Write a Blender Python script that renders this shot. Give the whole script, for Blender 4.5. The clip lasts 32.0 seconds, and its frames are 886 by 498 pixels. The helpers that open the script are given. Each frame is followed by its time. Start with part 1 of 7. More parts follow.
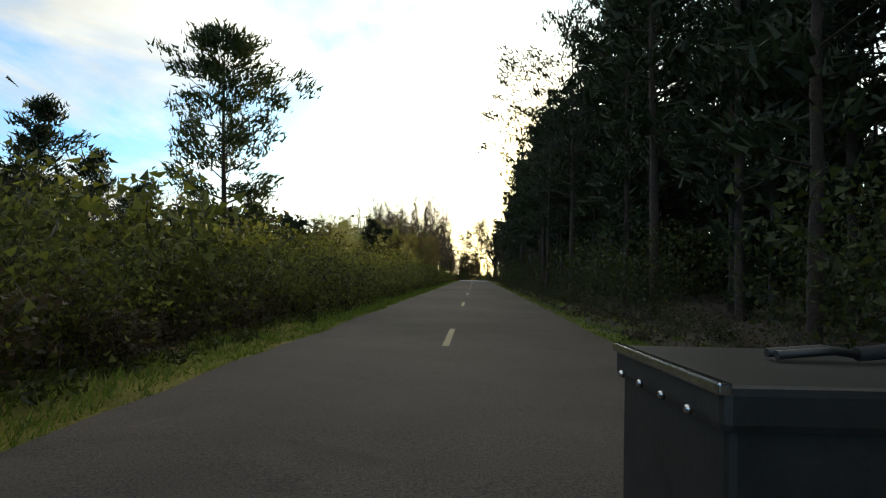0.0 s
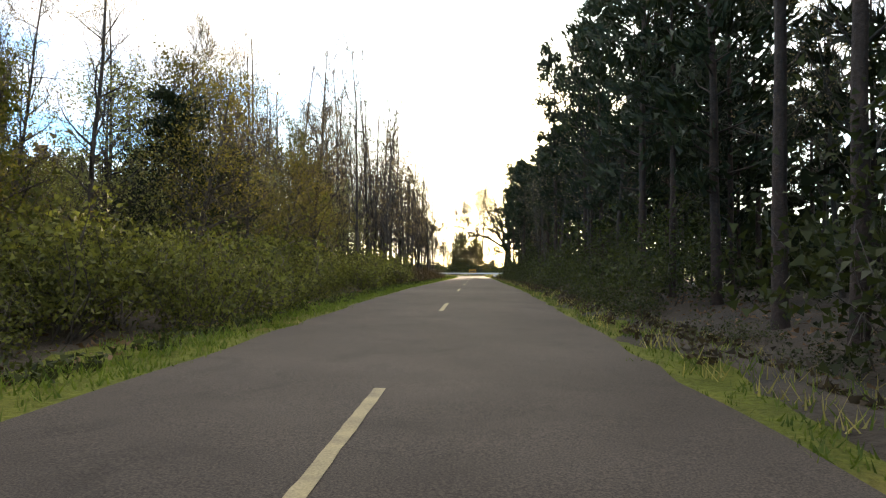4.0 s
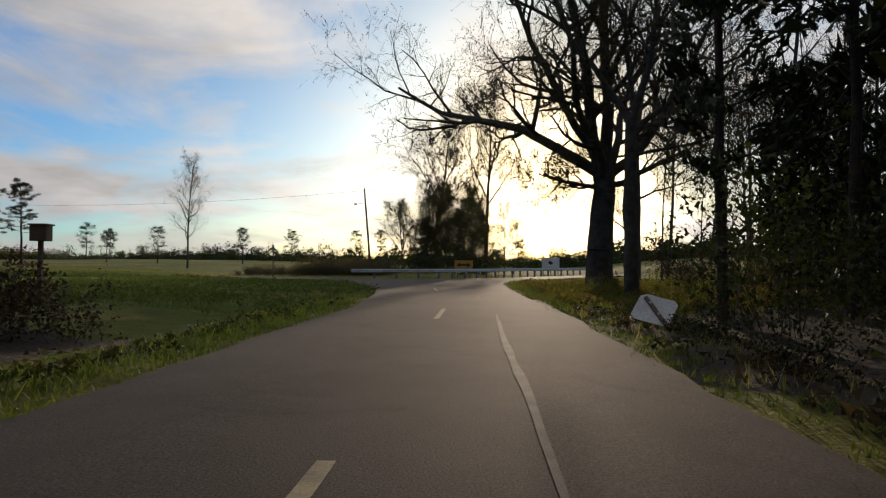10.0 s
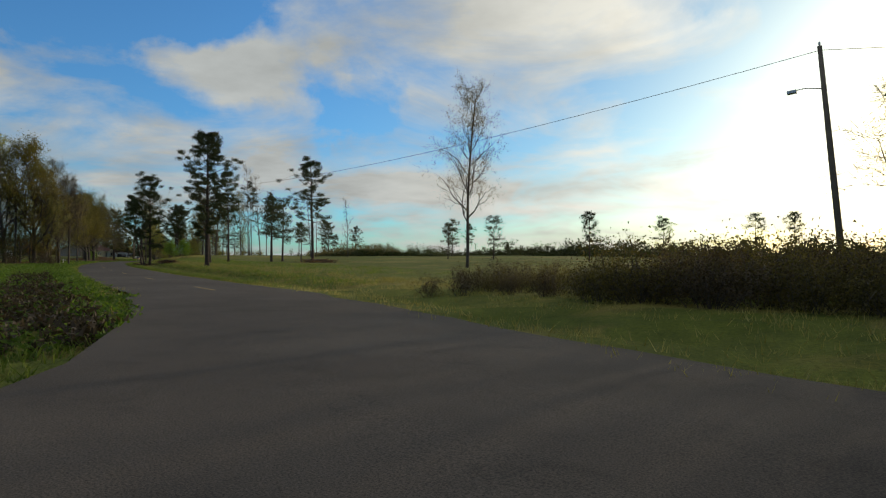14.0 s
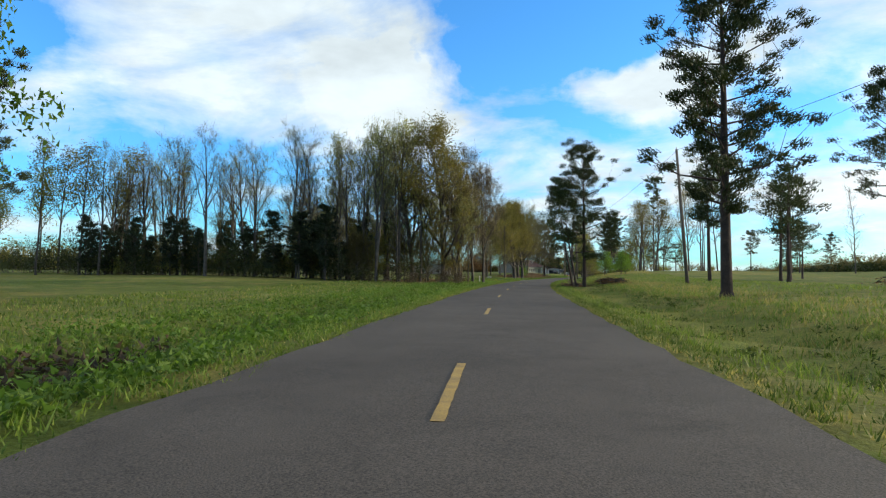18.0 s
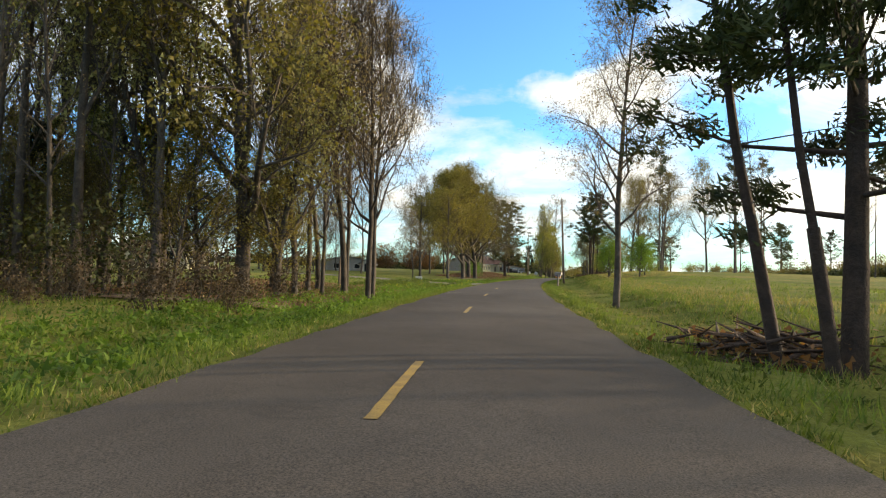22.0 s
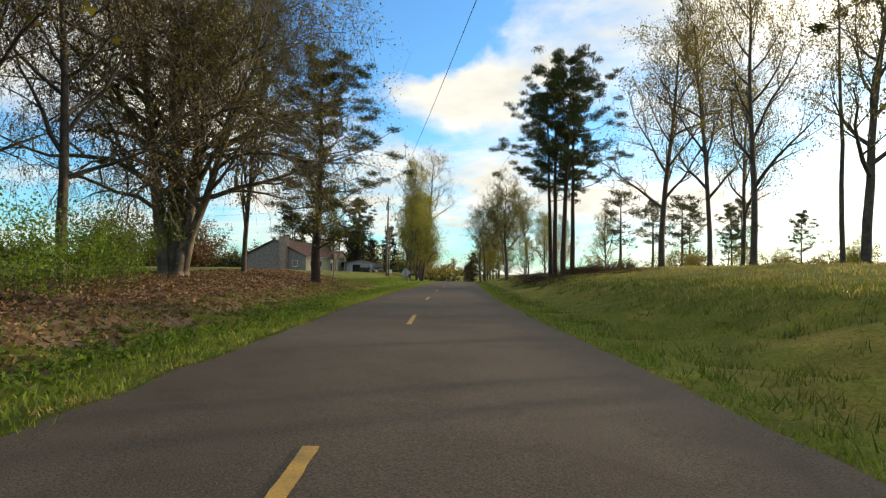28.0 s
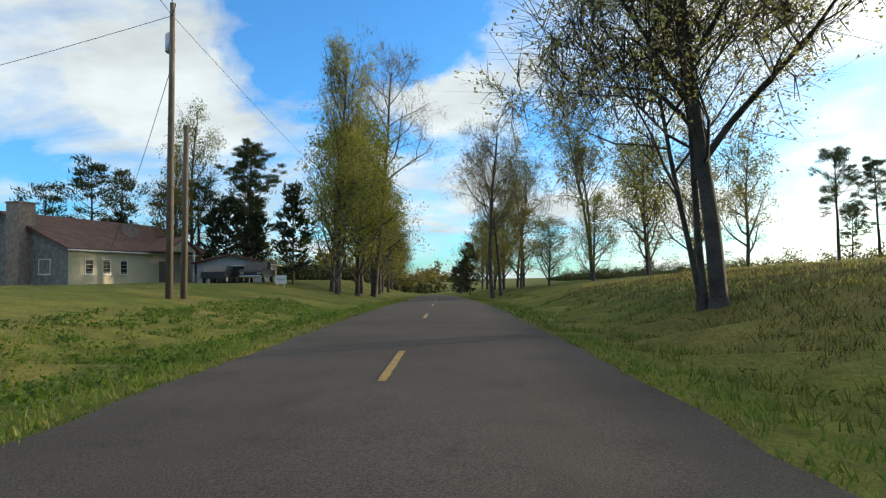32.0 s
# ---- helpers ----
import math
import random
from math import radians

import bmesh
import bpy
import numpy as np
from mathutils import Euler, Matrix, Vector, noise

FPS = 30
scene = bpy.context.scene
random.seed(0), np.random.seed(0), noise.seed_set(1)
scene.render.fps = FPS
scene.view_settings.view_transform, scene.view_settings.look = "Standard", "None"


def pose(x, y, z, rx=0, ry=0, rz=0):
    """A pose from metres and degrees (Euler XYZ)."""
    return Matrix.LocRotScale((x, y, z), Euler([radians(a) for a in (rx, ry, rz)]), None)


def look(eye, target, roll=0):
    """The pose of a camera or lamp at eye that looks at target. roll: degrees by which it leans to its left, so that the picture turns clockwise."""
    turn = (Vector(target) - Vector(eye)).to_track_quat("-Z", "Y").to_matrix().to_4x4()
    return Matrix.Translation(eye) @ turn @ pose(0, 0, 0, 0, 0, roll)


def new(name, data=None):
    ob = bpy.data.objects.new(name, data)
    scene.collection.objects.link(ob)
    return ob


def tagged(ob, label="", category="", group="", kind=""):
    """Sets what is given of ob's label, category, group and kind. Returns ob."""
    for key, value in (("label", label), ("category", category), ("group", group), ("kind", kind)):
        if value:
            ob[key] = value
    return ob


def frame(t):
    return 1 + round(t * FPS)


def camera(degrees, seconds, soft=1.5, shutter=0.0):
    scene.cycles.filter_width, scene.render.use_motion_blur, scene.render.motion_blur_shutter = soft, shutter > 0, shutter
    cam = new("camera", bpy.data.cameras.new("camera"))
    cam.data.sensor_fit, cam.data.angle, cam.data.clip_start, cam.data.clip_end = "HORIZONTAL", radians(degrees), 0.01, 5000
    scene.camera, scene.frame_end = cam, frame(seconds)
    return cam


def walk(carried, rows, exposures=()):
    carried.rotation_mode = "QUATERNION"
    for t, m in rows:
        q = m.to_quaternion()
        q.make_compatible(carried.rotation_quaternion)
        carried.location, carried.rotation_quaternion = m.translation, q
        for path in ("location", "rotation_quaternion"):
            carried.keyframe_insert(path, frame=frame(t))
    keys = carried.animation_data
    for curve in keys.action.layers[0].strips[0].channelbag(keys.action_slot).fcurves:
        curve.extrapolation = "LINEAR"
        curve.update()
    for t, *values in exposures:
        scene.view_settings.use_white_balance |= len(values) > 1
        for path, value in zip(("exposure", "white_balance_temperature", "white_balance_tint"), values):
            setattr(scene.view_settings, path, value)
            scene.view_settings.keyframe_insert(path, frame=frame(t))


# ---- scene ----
PATH = [
    (0, 0.45, -9.78, -0.414, 3.06, 3.10, 1.37),
    (0.3, 0.52, -3.55, -0.328, 3.56, 2.70, 0.98),
    (0.5, 0.49, 0.62, -0.267, 3.23, 2.82, 0.65),
    (0.6, 0.47, 2.70, -0.236, 3.17, 2.96, 0.45),
    (0.9, 0.45, 8.91, -0.156, 3.37, 2.47, -0.16),
    (1, 0.47, 10.97, -0.129, 3.31, 2.64, -0.34),
    (1.2, 0.52, 15.06, -0.075, 2.95, 2.86, -0.65),
    (1.5, 0.54, 21.19, 0.010, 3.32, 2.62, -1.01),
    (1.8, 0.61, 27.23, 0.110, 3.18, 2.77, -0.48),
    (2, 0.64, 31.23, 0.176, 3.31, 2.47, -0.12),
    (2.1, 0.65, 33.24, 0.209, 3.40, 2.33, -0.06),
    (2.4, 0.64, 39.28, 0.307, 3.02, 2.44, -0.18),
    (2.5, 0.64, 41.29, 0.339, 3.11, 2.39, -0.19),
    (2.7, 0.63, 45.32, 0.403, 3.12, 1.78, -0.07),
    (3, 0.72, 51.32, 0.503, 3.00, 2.42, 0.25),
    (3.3, 0.73, 57.13, 0.584, 3.25, 2.01, 0.34),
    (3.5, 0.79, 61.01, 0.644, 3.07, 2.30, 0.70),
    (3.6, 0.82, 62.95, 0.673, 3.00, 2.41, 0.82),
    (3.9, 0.84, 68.71, 0.756, 3.28, 2.02, 0.65),
    (4, 0.86, 70.64, 0.786, 3.21, 2.16, 0.56),
    (4.2, 0.92, 74.49, 0.845, 3.00, 2.54, 0.39),
    (4.5, 0.99, 80.18, 0.925, 3.30, 1.74, 0.27),
    (6.5, 1.05, 115.81, 1.143, 2.80, 1.52, 0.09),
    (6.8, 0.98, 120.72, 1.143, 2.93, 1.73, -0.03),
    (7, 0.97, 124.02, 1.144, 2.91, 1.80, -0.09),
    (7.1, 0.97, 125.67, 1.144, 2.81, 1.70, -0.11),
    (7.4, 0.94, 130.64, 1.148, 3.02, 1.60, -0.19),
    (7.5, 0.95, 132.30, 1.153, 3.06, 1.79, -0.21),
    (7.7, 0.98, 135.63, 1.165, 3.16, 1.67, -0.17),
    (8, 1.01, 140.51, 1.176, 3.07, 2.17, -0.05),
    (8.3, 0.92, 145.13, 1.148, 2.88, 1.79, -0.18),
    (8.5, 0.97, 148.37, 1.142, 2.98, 2.01, -0.54),
    (8.6, 0.99, 150.00, 1.140, 3.17, 1.88, -0.72),
    (8.9, 1.02, 154.82, 1.130, 3.08, 1.79, -1.25),
    (9, 1.00, 156.36, 1.125, 2.96, 1.82, -1.43),
    (9.2, 0.92, 159.32, 1.108, 3.15, 1.28, -1.69),
    (9.5, 0.83, 163.59, 1.080, 3.06, 1.28, -1.59),
    (9.8, 0.78, 167.74, 1.085, 3.51, 0.75, -0.37),
    (10, 0.81, 170.33, 1.098, 3.10, 1.55, 0.42),
    (10.1, 0.81, 171.58, 1.106, 3.03, 0.98, 0.51),
    (10.4, 0.78, 175.22, 1.136, 3.02, 1.39, 0.23),
    (10.5, 0.77, 176.37, 1.137, 2.98, 1.40, 0.20),
    (10.7, 0.76, 178.62, 1.129, 2.87, 1.41, 0.38),
    (11, 0.66, 181.82, 1.088, 2.75, 1.54, 0.89),
    (11.5, 0.16, 187.76, 1.109, 2.82, 1.69, 0.71),
    (12, -0.70, 193.84, 1.131, 4.00, 1.79, -1.06),
    (12.5, -2.46, 199.97, 1.154, 10.69, 2.11, -0.23),
    (13, -4.71, 205.79, 1.190, 17.52, 1.94, -0.34),
    (13.5, -7.15, 211.66, 1.167, 26.71, 1.56, 0.33),
    (14, -10.25, 216.89, 1.140, 36.91, 1.00, 0.49),
    (14.5, -14.04, 220.89, 1.114, 47.53, 1.67, 0.24),
    (15, -18.20, 223.69, 1.124, 56.53, 2.24, -1.92),
    (15.5, -22.53, 225.99, 1.145, 62.84, 2.60, -1.86),
    (17.5, -42.33, 234.20, 1.162, 74.31, 2.23, -0.20),
    (17.8, -45.55, 235.48, 1.155, 74.89, 1.76, 0.14),
    (18, -47.65, 236.31, 1.151, 74.36, 2.17, 0.44),
    (18.1, -48.68, 236.70, 1.148, 74.42, 2.09, 0.49),
    (18.4, -51.65, 237.78, 1.137, 74.11, 1.99, 0.76),
    (18.5, -52.69, 238.21, 1.138, 74.11, 2.14, 0.90),
    (18.7, -54.87, 239.09, 1.143, 74.14, 1.99, 1.18),
    (19, -58.23, 240.46, 1.149, 73.81, 2.07, 1.62),
    (19.3, -61.54, 241.74, 1.147, 73.35, 1.82, 1.46),
    (19.5, -63.79, 242.75, 1.152, 73.56, 2.14, 1.40),
    (19.6, -64.92, 243.25, 1.154, 73.48, 2.12, 1.43),
    (19.9, -68.29, 244.64, 1.150, 73.39, 1.94, 1.70),
    (20, -69.40, 245.09, 1.146, 73.25, 2.11, 1.81),
    (20.2, -71.60, 245.98, 1.134, 73.22, 1.83, 1.79),
    (20.5, -74.93, 247.42, 1.124, 72.77, 2.10, 1.80),
    (20.8, -78.34, 248.84, 1.139, 72.02, 2.35, 1.78),
    (21, -80.66, 249.84, 1.148, 72.00, 2.15, 1.68),
    (21.1, -81.81, 250.36, 1.150, 71.61, 2.08, 1.70),
    (21.4, -85.27, 251.85, 1.146, 70.68, 2.05, 1.85),
    (21.5, -86.50, 252.39, 1.149, 70.94, 2.08, 1.75),
    (21.7, -88.98, 253.58, 1.155, 70.56, 2.16, 1.57),
    (22, -92.66, 255.31, 1.147, 70.10, 2.01, 1.44),
    (22.3, -96.18, 256.81, 1.121, 69.25, 1.96, 1.29),
    (22.5, -98.73, 257.96, 1.120, 69.10, 1.93, 1.03),
    (22.6, -100.00, 258.59, 1.120, 68.75, 1.76, 1.07),
    (22.9, -103.82, 260.44, 1.124, 68.30, 1.80, 1.21),
    (23, -105.04, 260.99, 1.122, 67.99, 1.99, 1.18),
    (23.2, -107.43, 262.04, 1.118, 67.37, 2.01, 0.77),
    (23.5, -111.54, 264.00, 1.145, 67.05, 2.02, 1.58),
    (23.8, -115.47, 265.99, 1.163, 67.26, 2.23, 2.27),
    (24, -118.09, 267.23, 1.158, 66.09, 1.97, 2.18),
    (24.1, -119.40, 267.85, 1.154, 65.72, 1.65, 2.10),
    (24.4, -123.31, 269.84, 1.142, 65.09, 1.73, 2.09),
    (24.5, -124.59, 270.50, 1.140, 64.87, 1.95, 2.15),
    (24.7, -127.12, 271.83, 1.136, 64.45, 1.56, 2.27),
    (25, -130.86, 273.88, 1.147, 63.64, 2.01, 2.54),
    (25.5, -136.82, 277.18, 1.175, 62.68, 2.17, 2.73),
    (27.5, -164.65, 292.62, 1.164, 57.60, 2.19, -0.43),
    (27.8, -169.04, 295.23, 1.155, 57.04, 2.19, 0.40),
    (28, -171.96, 296.94, 1.148, 57.32, 2.21, 1.08),
    (28.1, -173.40, 297.80, 1.143, 57.65, 2.07, 1.28),
    (28.4, -177.60, 300.49, 1.127, 57.31, 2.33, 1.74),
    (28.5, -178.98, 301.40, 1.119, 57.00, 2.35, 1.83),
    (28.7, -181.75, 303.25, 1.107, 57.42, 2.31, 1.55),
    (29, -186.16, 306.03, 1.123, 56.61, 2.49, 0.24),
    (29.3, -190.43, 308.99, 1.142, 56.62, 2.47, -0.27),
    (29.5, -193.28, 310.82, 1.152, 56.58, 2.69, -0.45),
    (29.6, -194.70, 311.73, 1.153, 56.72, 2.36, -0.40),
    (29.9, -198.91, 314.55, 1.153, 56.63, 2.41, 0.13),
    (30, -200.30, 315.45, 1.149, 56.60, 2.61, 0.30),
    (30.2, -203.07, 317.25, 1.137, 56.76, 2.50, 0.48),
    (30.5, -207.24, 320.17, 1.126, 56.52, 2.66, 0.81),
    (30.8, -211.58, 323.18, 1.133, 56.26, 2.59, 1.21),
    (31, -214.41, 325.40, 1.134, 56.34, 2.72, 1.32),
    (31.4, -220.34, 329.56, 1.130, 56.30, 2.78, 0.68),
    (31.5, -221.90, 330.62, 1.133, 56.25, 2.80, 0.47),
    (31.7, -225.00, 332.85, 1.149, 56.15, 2.80, 0.15),
    (32, -229.63, 336.16, 1.176, 55.96, 2.74, -0.67),
]
cam = camera(70.63, 32.0, soft=1.2)
walk(cam, [(t, pose(x, y, z, 90 + pitch, 0, yaw) @ pose(0, 0, 0, 0, 0, roll)) for t, x, y, z, yaw, pitch, roll in PATH],
     exposures=[(0.0, -0.15, 7200, 9), (2.0, 0.2, 7300, 11), (3.0, 0.6, 7350, 14), (4.0, 1.1, 7500, 15), (6.5, 1.3, 7900, 23), (8.0, 0.6, 8000, 25), (9.0, -0.05, 7700, 26), (10.0, -1.1, 7100, 20), (11.0, -1.4, 6900, 19), (11.6, -1.6, 6800, 16), (12.3, -1.55, 6800, 14), (13.0, -1.3, 7100, 12), (14.5, -0.65, 7200, 10), (15.5, -0.15, 7100, 9), (17.5, 0.1, 6500, 7), (20.0, 0.2, 6700, 7), (21.0, 0.35, 7300, 10), (22.0, 0.48, 8000, 13), (23.0, 0.2, 7600, 11), (25.0, 0.0, 6900, 8), (28.0, 0.2, 8300, 12), (30.0, -0.18, 6700, 8), (32.0, -0.05, 6750, 8)])

# ---- sky and sun ----
SUN_AZIMUTH, SUN_HEIGHT = 6.0, 7.4     # degrees right of +y, degrees above the horizon


# large clouds and clear gaps: bearing left of +y, height, half width, half height in degrees, and how much more or less cloud
CLOUDS = [(91, 19, 20, 8, 0.15), (79, 16, 9, 5, 0.17), (63, 23, 12, 11, -0.22), (72, 20, 6, 7, -0.12), (57, 16, 6.5, 3.4, 0.17), (56, 7, 24, 5, 0.13),
          (96, 7, 20, 4.5, -0.12), (45, 14, 5, 4, -0.14), (16, 11, 9, 3.5, -0.10), (10, 21, 5, 2, -0.08), (-20, 11, 7, 4, -0.10), (26, 19, 15, 6, 0.12),
          (0, 18, 10, 6, 0.10), (38, 6, 12, 4, 0.08), (-25, 20, 10, 6, 0.05), (112, 22, 8, 12, -0.10)]


def sky():
    w = bpy.data.worlds.new("world")
    w.use_nodes = True
    scene.world = w
    t = w.node_tree
    t.nodes.clear()
    N, L = t.nodes.new, t.links.new
    out, bg = N("ShaderNodeOutputWorld"), N("ShaderNodeBackground")
    air = N("ShaderNodeTexSky")
    air.sky_type, air.sun_disc = "NISHITA", False
    air.sun_elevation, air.sun_rotation = radians(SUN_HEIGHT + 6), radians(SUN_AZIMUTH)
    air.air_density, air.dust_density, air.ozone_density = 1.0, 0.7, 2.0
    # cloud sheet: the way out is laid on a plane overhead
    geo, sep = N("ShaderNodeTexCoord"), N("ShaderNodeSeparateXYZ")
    L(geo.outputs["Generated"], sep.inputs[0])
    add = N("ShaderNodeMath"); add.operation = "ADD"; add.inputs[1].default_value = 0.16
    mx = N("ShaderNodeMath"); mx.operation = "MAXIMUM"; mx.inputs[1].default_value = 0.0
    L(sep.outputs["Z"], mx.inputs[0]); L(mx.outputs[0], add.inputs[0])
    dx = N("ShaderNodeMath"); dx.operation = "DIVIDE"; L(sep.outputs["X"], dx.inputs[0]); L(add.outputs[0], dx.inputs[1])
    dy = N("ShaderNodeMath"); dy.operation = "DIVIDE"; L(sep.outputs["Y"], dy.inputs[0]); L(add.outputs[0], dy.inputs[1])
    com = N("ShaderNodeCombineXYZ"); L(dx.outputs[0], com.inputs["X"]); L(dy.outputs[0], com.inputs["Y"])
    com.inputs["Z"].default_value = 3.7
    no = N("ShaderNodeTexNoise")
    no.inputs["Scale"].default_value, no.inputs["Detail"].default_value, no.inputs["Roughness"].default_value = 1.25, 10.0, 0.60
    no.inputs["Distortion"].default_value = 0.5
    L(com.outputs[0], no.inputs["Vector"])
    # the way out as bearing (left of +y) and height, ruffled, to lay out the large clouds and the gaps between them
    minus = N("ShaderNodeMath"); minus.operation = "MULTIPLY"; minus.inputs[1].default_value = -1.0; L(sep.outputs["X"], minus.inputs[0])
    bearing = N("ShaderNodeMath"); bearing.operation = "ARCTAN2"; L(minus.outputs[0], bearing.inputs[0]); L(sep.outputs["Y"], bearing.inputs[1])
    height = N("ShaderNodeMath"); height.operation = "ARCSINE"; L(sep.outputs["Z"], height.inputs[0])
    flat = N("ShaderNodeCombineXYZ"); L(bearing.outputs[0], flat.inputs["X"]); L(height.outputs[0], flat.inputs["Y"])
    ruffle = N("ShaderNodeTexNoise")
    ruffle.inputs["Scale"].default_value, ruffle.inputs["Detail"].default_value, ruffle.inputs["Roughness"].default_value = 9.0, 6.0, 0.6
    L(flat.outputs[0], ruffle.inputs["Vector"])
    shift = N("ShaderNodeVectorMath"); shift.operation = "MULTIPLY_ADD"
    shift.inputs[1].default_value, shift.inputs[2].default_value = (0.22, 0.13, 0), (-0.11, -0.065, 0)
    L(ruffle.outputs["Color"], shift.inputs[0])
    spot = N("ShaderNodeVectorMath"); spot.operation = "ADD"; L(flat.outputs[0], spot.inputs[0]); L(shift.outputs[0], spot.inputs[1])
    total = no.outputs["Fac"]
    for az, el, wa, we, amount in CLOUDS:
        off = N("ShaderNodeVectorMath"); off.operation = "SUBTRACT"; off.inputs[1].default_value = (radians(az), radians(el), 0)
        L(spot.outputs[0], off.inputs[0])
        size = N("ShaderNodeVectorMath"); size.operation = "MULTIPLY"; size.inputs[1].default_value = (1 / radians(wa), 1 / radians(we), 0)
        L(off.outputs[0], size.inputs[0])
        far = N("ShaderNodeVectorMath"); far.operation = "LENGTH"; L(size.outputs[0], far.inputs[0])
        fade = N("ShaderNodeMapRange"); fade.interpolation_type = "SMOOTHSTEP"
        for key, value in (("From Min", 0.45), ("From Max", 1.05), ("To Min", amount), ("To Max", 0.0)):
            fade.inputs[key].default_value = value
        L(far.outputs["Value"], fade.inputs["Value"])
        more = N("ShaderNodeMath"); more.operation = "ADD"; L(total, more.inputs[0]); L(fade.outputs[0], more.inputs[1])
        total = more.outputs[0]
    over = N("ShaderNodeMapRange"); over.interpolation_type = "SMOOTHSTEP"
    for key, value in (("From Min", radians(27)), ("From Max", radians(42)), ("To Min", 0.0), ("To Max", 0.22)):
        over.inputs[key].default_value = value
    L(height.outputs[0], over.inputs["Value"])
    more = N("ShaderNodeMath"); more.operation = "ADD"; L(total, more.inputs[0]); L(over.outputs[0], more.inputs[1])
    total = more.outputs[0]
    ramp = N("ShaderNodeValToRGB")
    ramp.color_ramp.elements[0].position, ramp.color_ramp.elements[1].position = 0.39, 0.66
    L(total, ramp.inputs["Fac"])
    # folds in the cloud: thick and thin places
    fold = N("ShaderNodeTexNoise")
    fold.inputs["Scale"].default_value, fold.inputs["Detail"].default_value, fold.inputs["Roughness"].default_value = 2.1, 6.0, 0.55
    L(com.outputs[0], fold.inputs["Vector"])
    thick = N("ShaderNodeMapRange"); thick.inputs["From Min"].default_value, thick.inputs["From Max"].default_value = 0.3, 0.62
    thick.inputs["To Min"].default_value, thick.inputs["To Max"].default_value = 0.76, 1.08
    L(fold.outputs["Fac"], thick.inputs["Value"])
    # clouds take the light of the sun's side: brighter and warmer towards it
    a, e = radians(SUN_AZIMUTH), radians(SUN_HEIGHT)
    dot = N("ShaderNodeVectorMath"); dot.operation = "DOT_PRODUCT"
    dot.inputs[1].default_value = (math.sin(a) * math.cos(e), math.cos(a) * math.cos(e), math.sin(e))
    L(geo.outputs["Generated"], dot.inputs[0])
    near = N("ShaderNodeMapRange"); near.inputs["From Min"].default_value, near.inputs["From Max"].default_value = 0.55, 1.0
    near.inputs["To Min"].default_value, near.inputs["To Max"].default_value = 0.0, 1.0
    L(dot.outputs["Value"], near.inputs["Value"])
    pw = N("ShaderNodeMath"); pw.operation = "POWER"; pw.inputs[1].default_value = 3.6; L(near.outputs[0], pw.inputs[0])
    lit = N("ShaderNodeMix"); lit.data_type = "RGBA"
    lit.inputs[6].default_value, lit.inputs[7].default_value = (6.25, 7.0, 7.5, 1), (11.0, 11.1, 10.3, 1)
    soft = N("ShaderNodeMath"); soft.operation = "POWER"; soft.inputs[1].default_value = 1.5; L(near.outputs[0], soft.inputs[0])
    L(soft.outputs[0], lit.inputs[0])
    blue = N("ShaderNodeMix"); blue.data_type = "RGBA"; blue.blend_type = "MULTIPLY"; blue.inputs[0].default_value = 1.0
    air_tint = N("ShaderNodeMix"); air_tint.data_type = "RGBA"
    air_tint.inputs[6].default_value, air_tint.inputs[7].default_value = (0.68, 1.60, 2.50, 1), (1.05, 1.15, 1.05, 1)
    L(soft.outputs[0], air_tint.inputs[0]); L(air_tint.outputs[2], blue.inputs[7])
    L(air.outputs["Color"], blue.inputs[6])
    mix = N("ShaderNodeMix"); mix.data_type = "RGBA"
    L(ramp.outputs["Color"], mix.inputs[0]); L(blue.outputs[2], mix.inputs[6])
    folds = N("ShaderNodeVectorMath"); folds.operation = "SCALE"; L(lit.outputs[2], folds.inputs[0]); L(thick.outputs[0], folds.inputs["Scale"])
    L(folds.outputs[0], mix.inputs[7])
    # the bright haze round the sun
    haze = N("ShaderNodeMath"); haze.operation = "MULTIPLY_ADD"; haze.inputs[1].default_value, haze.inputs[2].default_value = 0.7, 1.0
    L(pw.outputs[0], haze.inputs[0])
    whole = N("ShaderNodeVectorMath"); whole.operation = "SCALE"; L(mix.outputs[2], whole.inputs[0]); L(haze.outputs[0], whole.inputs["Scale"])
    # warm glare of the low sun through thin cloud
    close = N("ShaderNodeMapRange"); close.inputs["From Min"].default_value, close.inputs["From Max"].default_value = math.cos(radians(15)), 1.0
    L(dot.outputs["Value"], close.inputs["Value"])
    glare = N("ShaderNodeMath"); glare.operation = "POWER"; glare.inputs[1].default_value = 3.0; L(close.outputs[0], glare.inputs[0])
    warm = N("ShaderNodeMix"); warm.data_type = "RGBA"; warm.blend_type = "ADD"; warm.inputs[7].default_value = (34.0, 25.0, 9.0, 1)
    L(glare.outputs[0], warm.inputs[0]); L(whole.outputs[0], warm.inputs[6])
    bg.inputs["Strength"].default_value = 0.13
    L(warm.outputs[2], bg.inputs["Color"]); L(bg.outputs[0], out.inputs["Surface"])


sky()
sun = new("sun", bpy.data.lights.new("sun", "SUN"))
sun.data.energy, sun.data.angle, sun.data.color = 5.0, radians(0.6), (1.0, 0.85, 0.64)
_a, _e = radians(SUN_AZIMUTH), radians(SUN_HEIGHT)
sun.matrix_basis = look((200 * math.sin(_a), 200 * math.cos(_a), 60), (200 * math.sin(_a) - math.sin(_a) * math.cos(_e), 200 * math.cos(_a) - math.cos(_a) * math.cos(_e), 60 - math.sin(_e)))


# ---- materials ----
def shader(name):
    m = bpy.data.materials.new(name)
    m.use_nodes = True
    t = m.node_tree
    return m, t, t.nodes["Principled BSDF"]


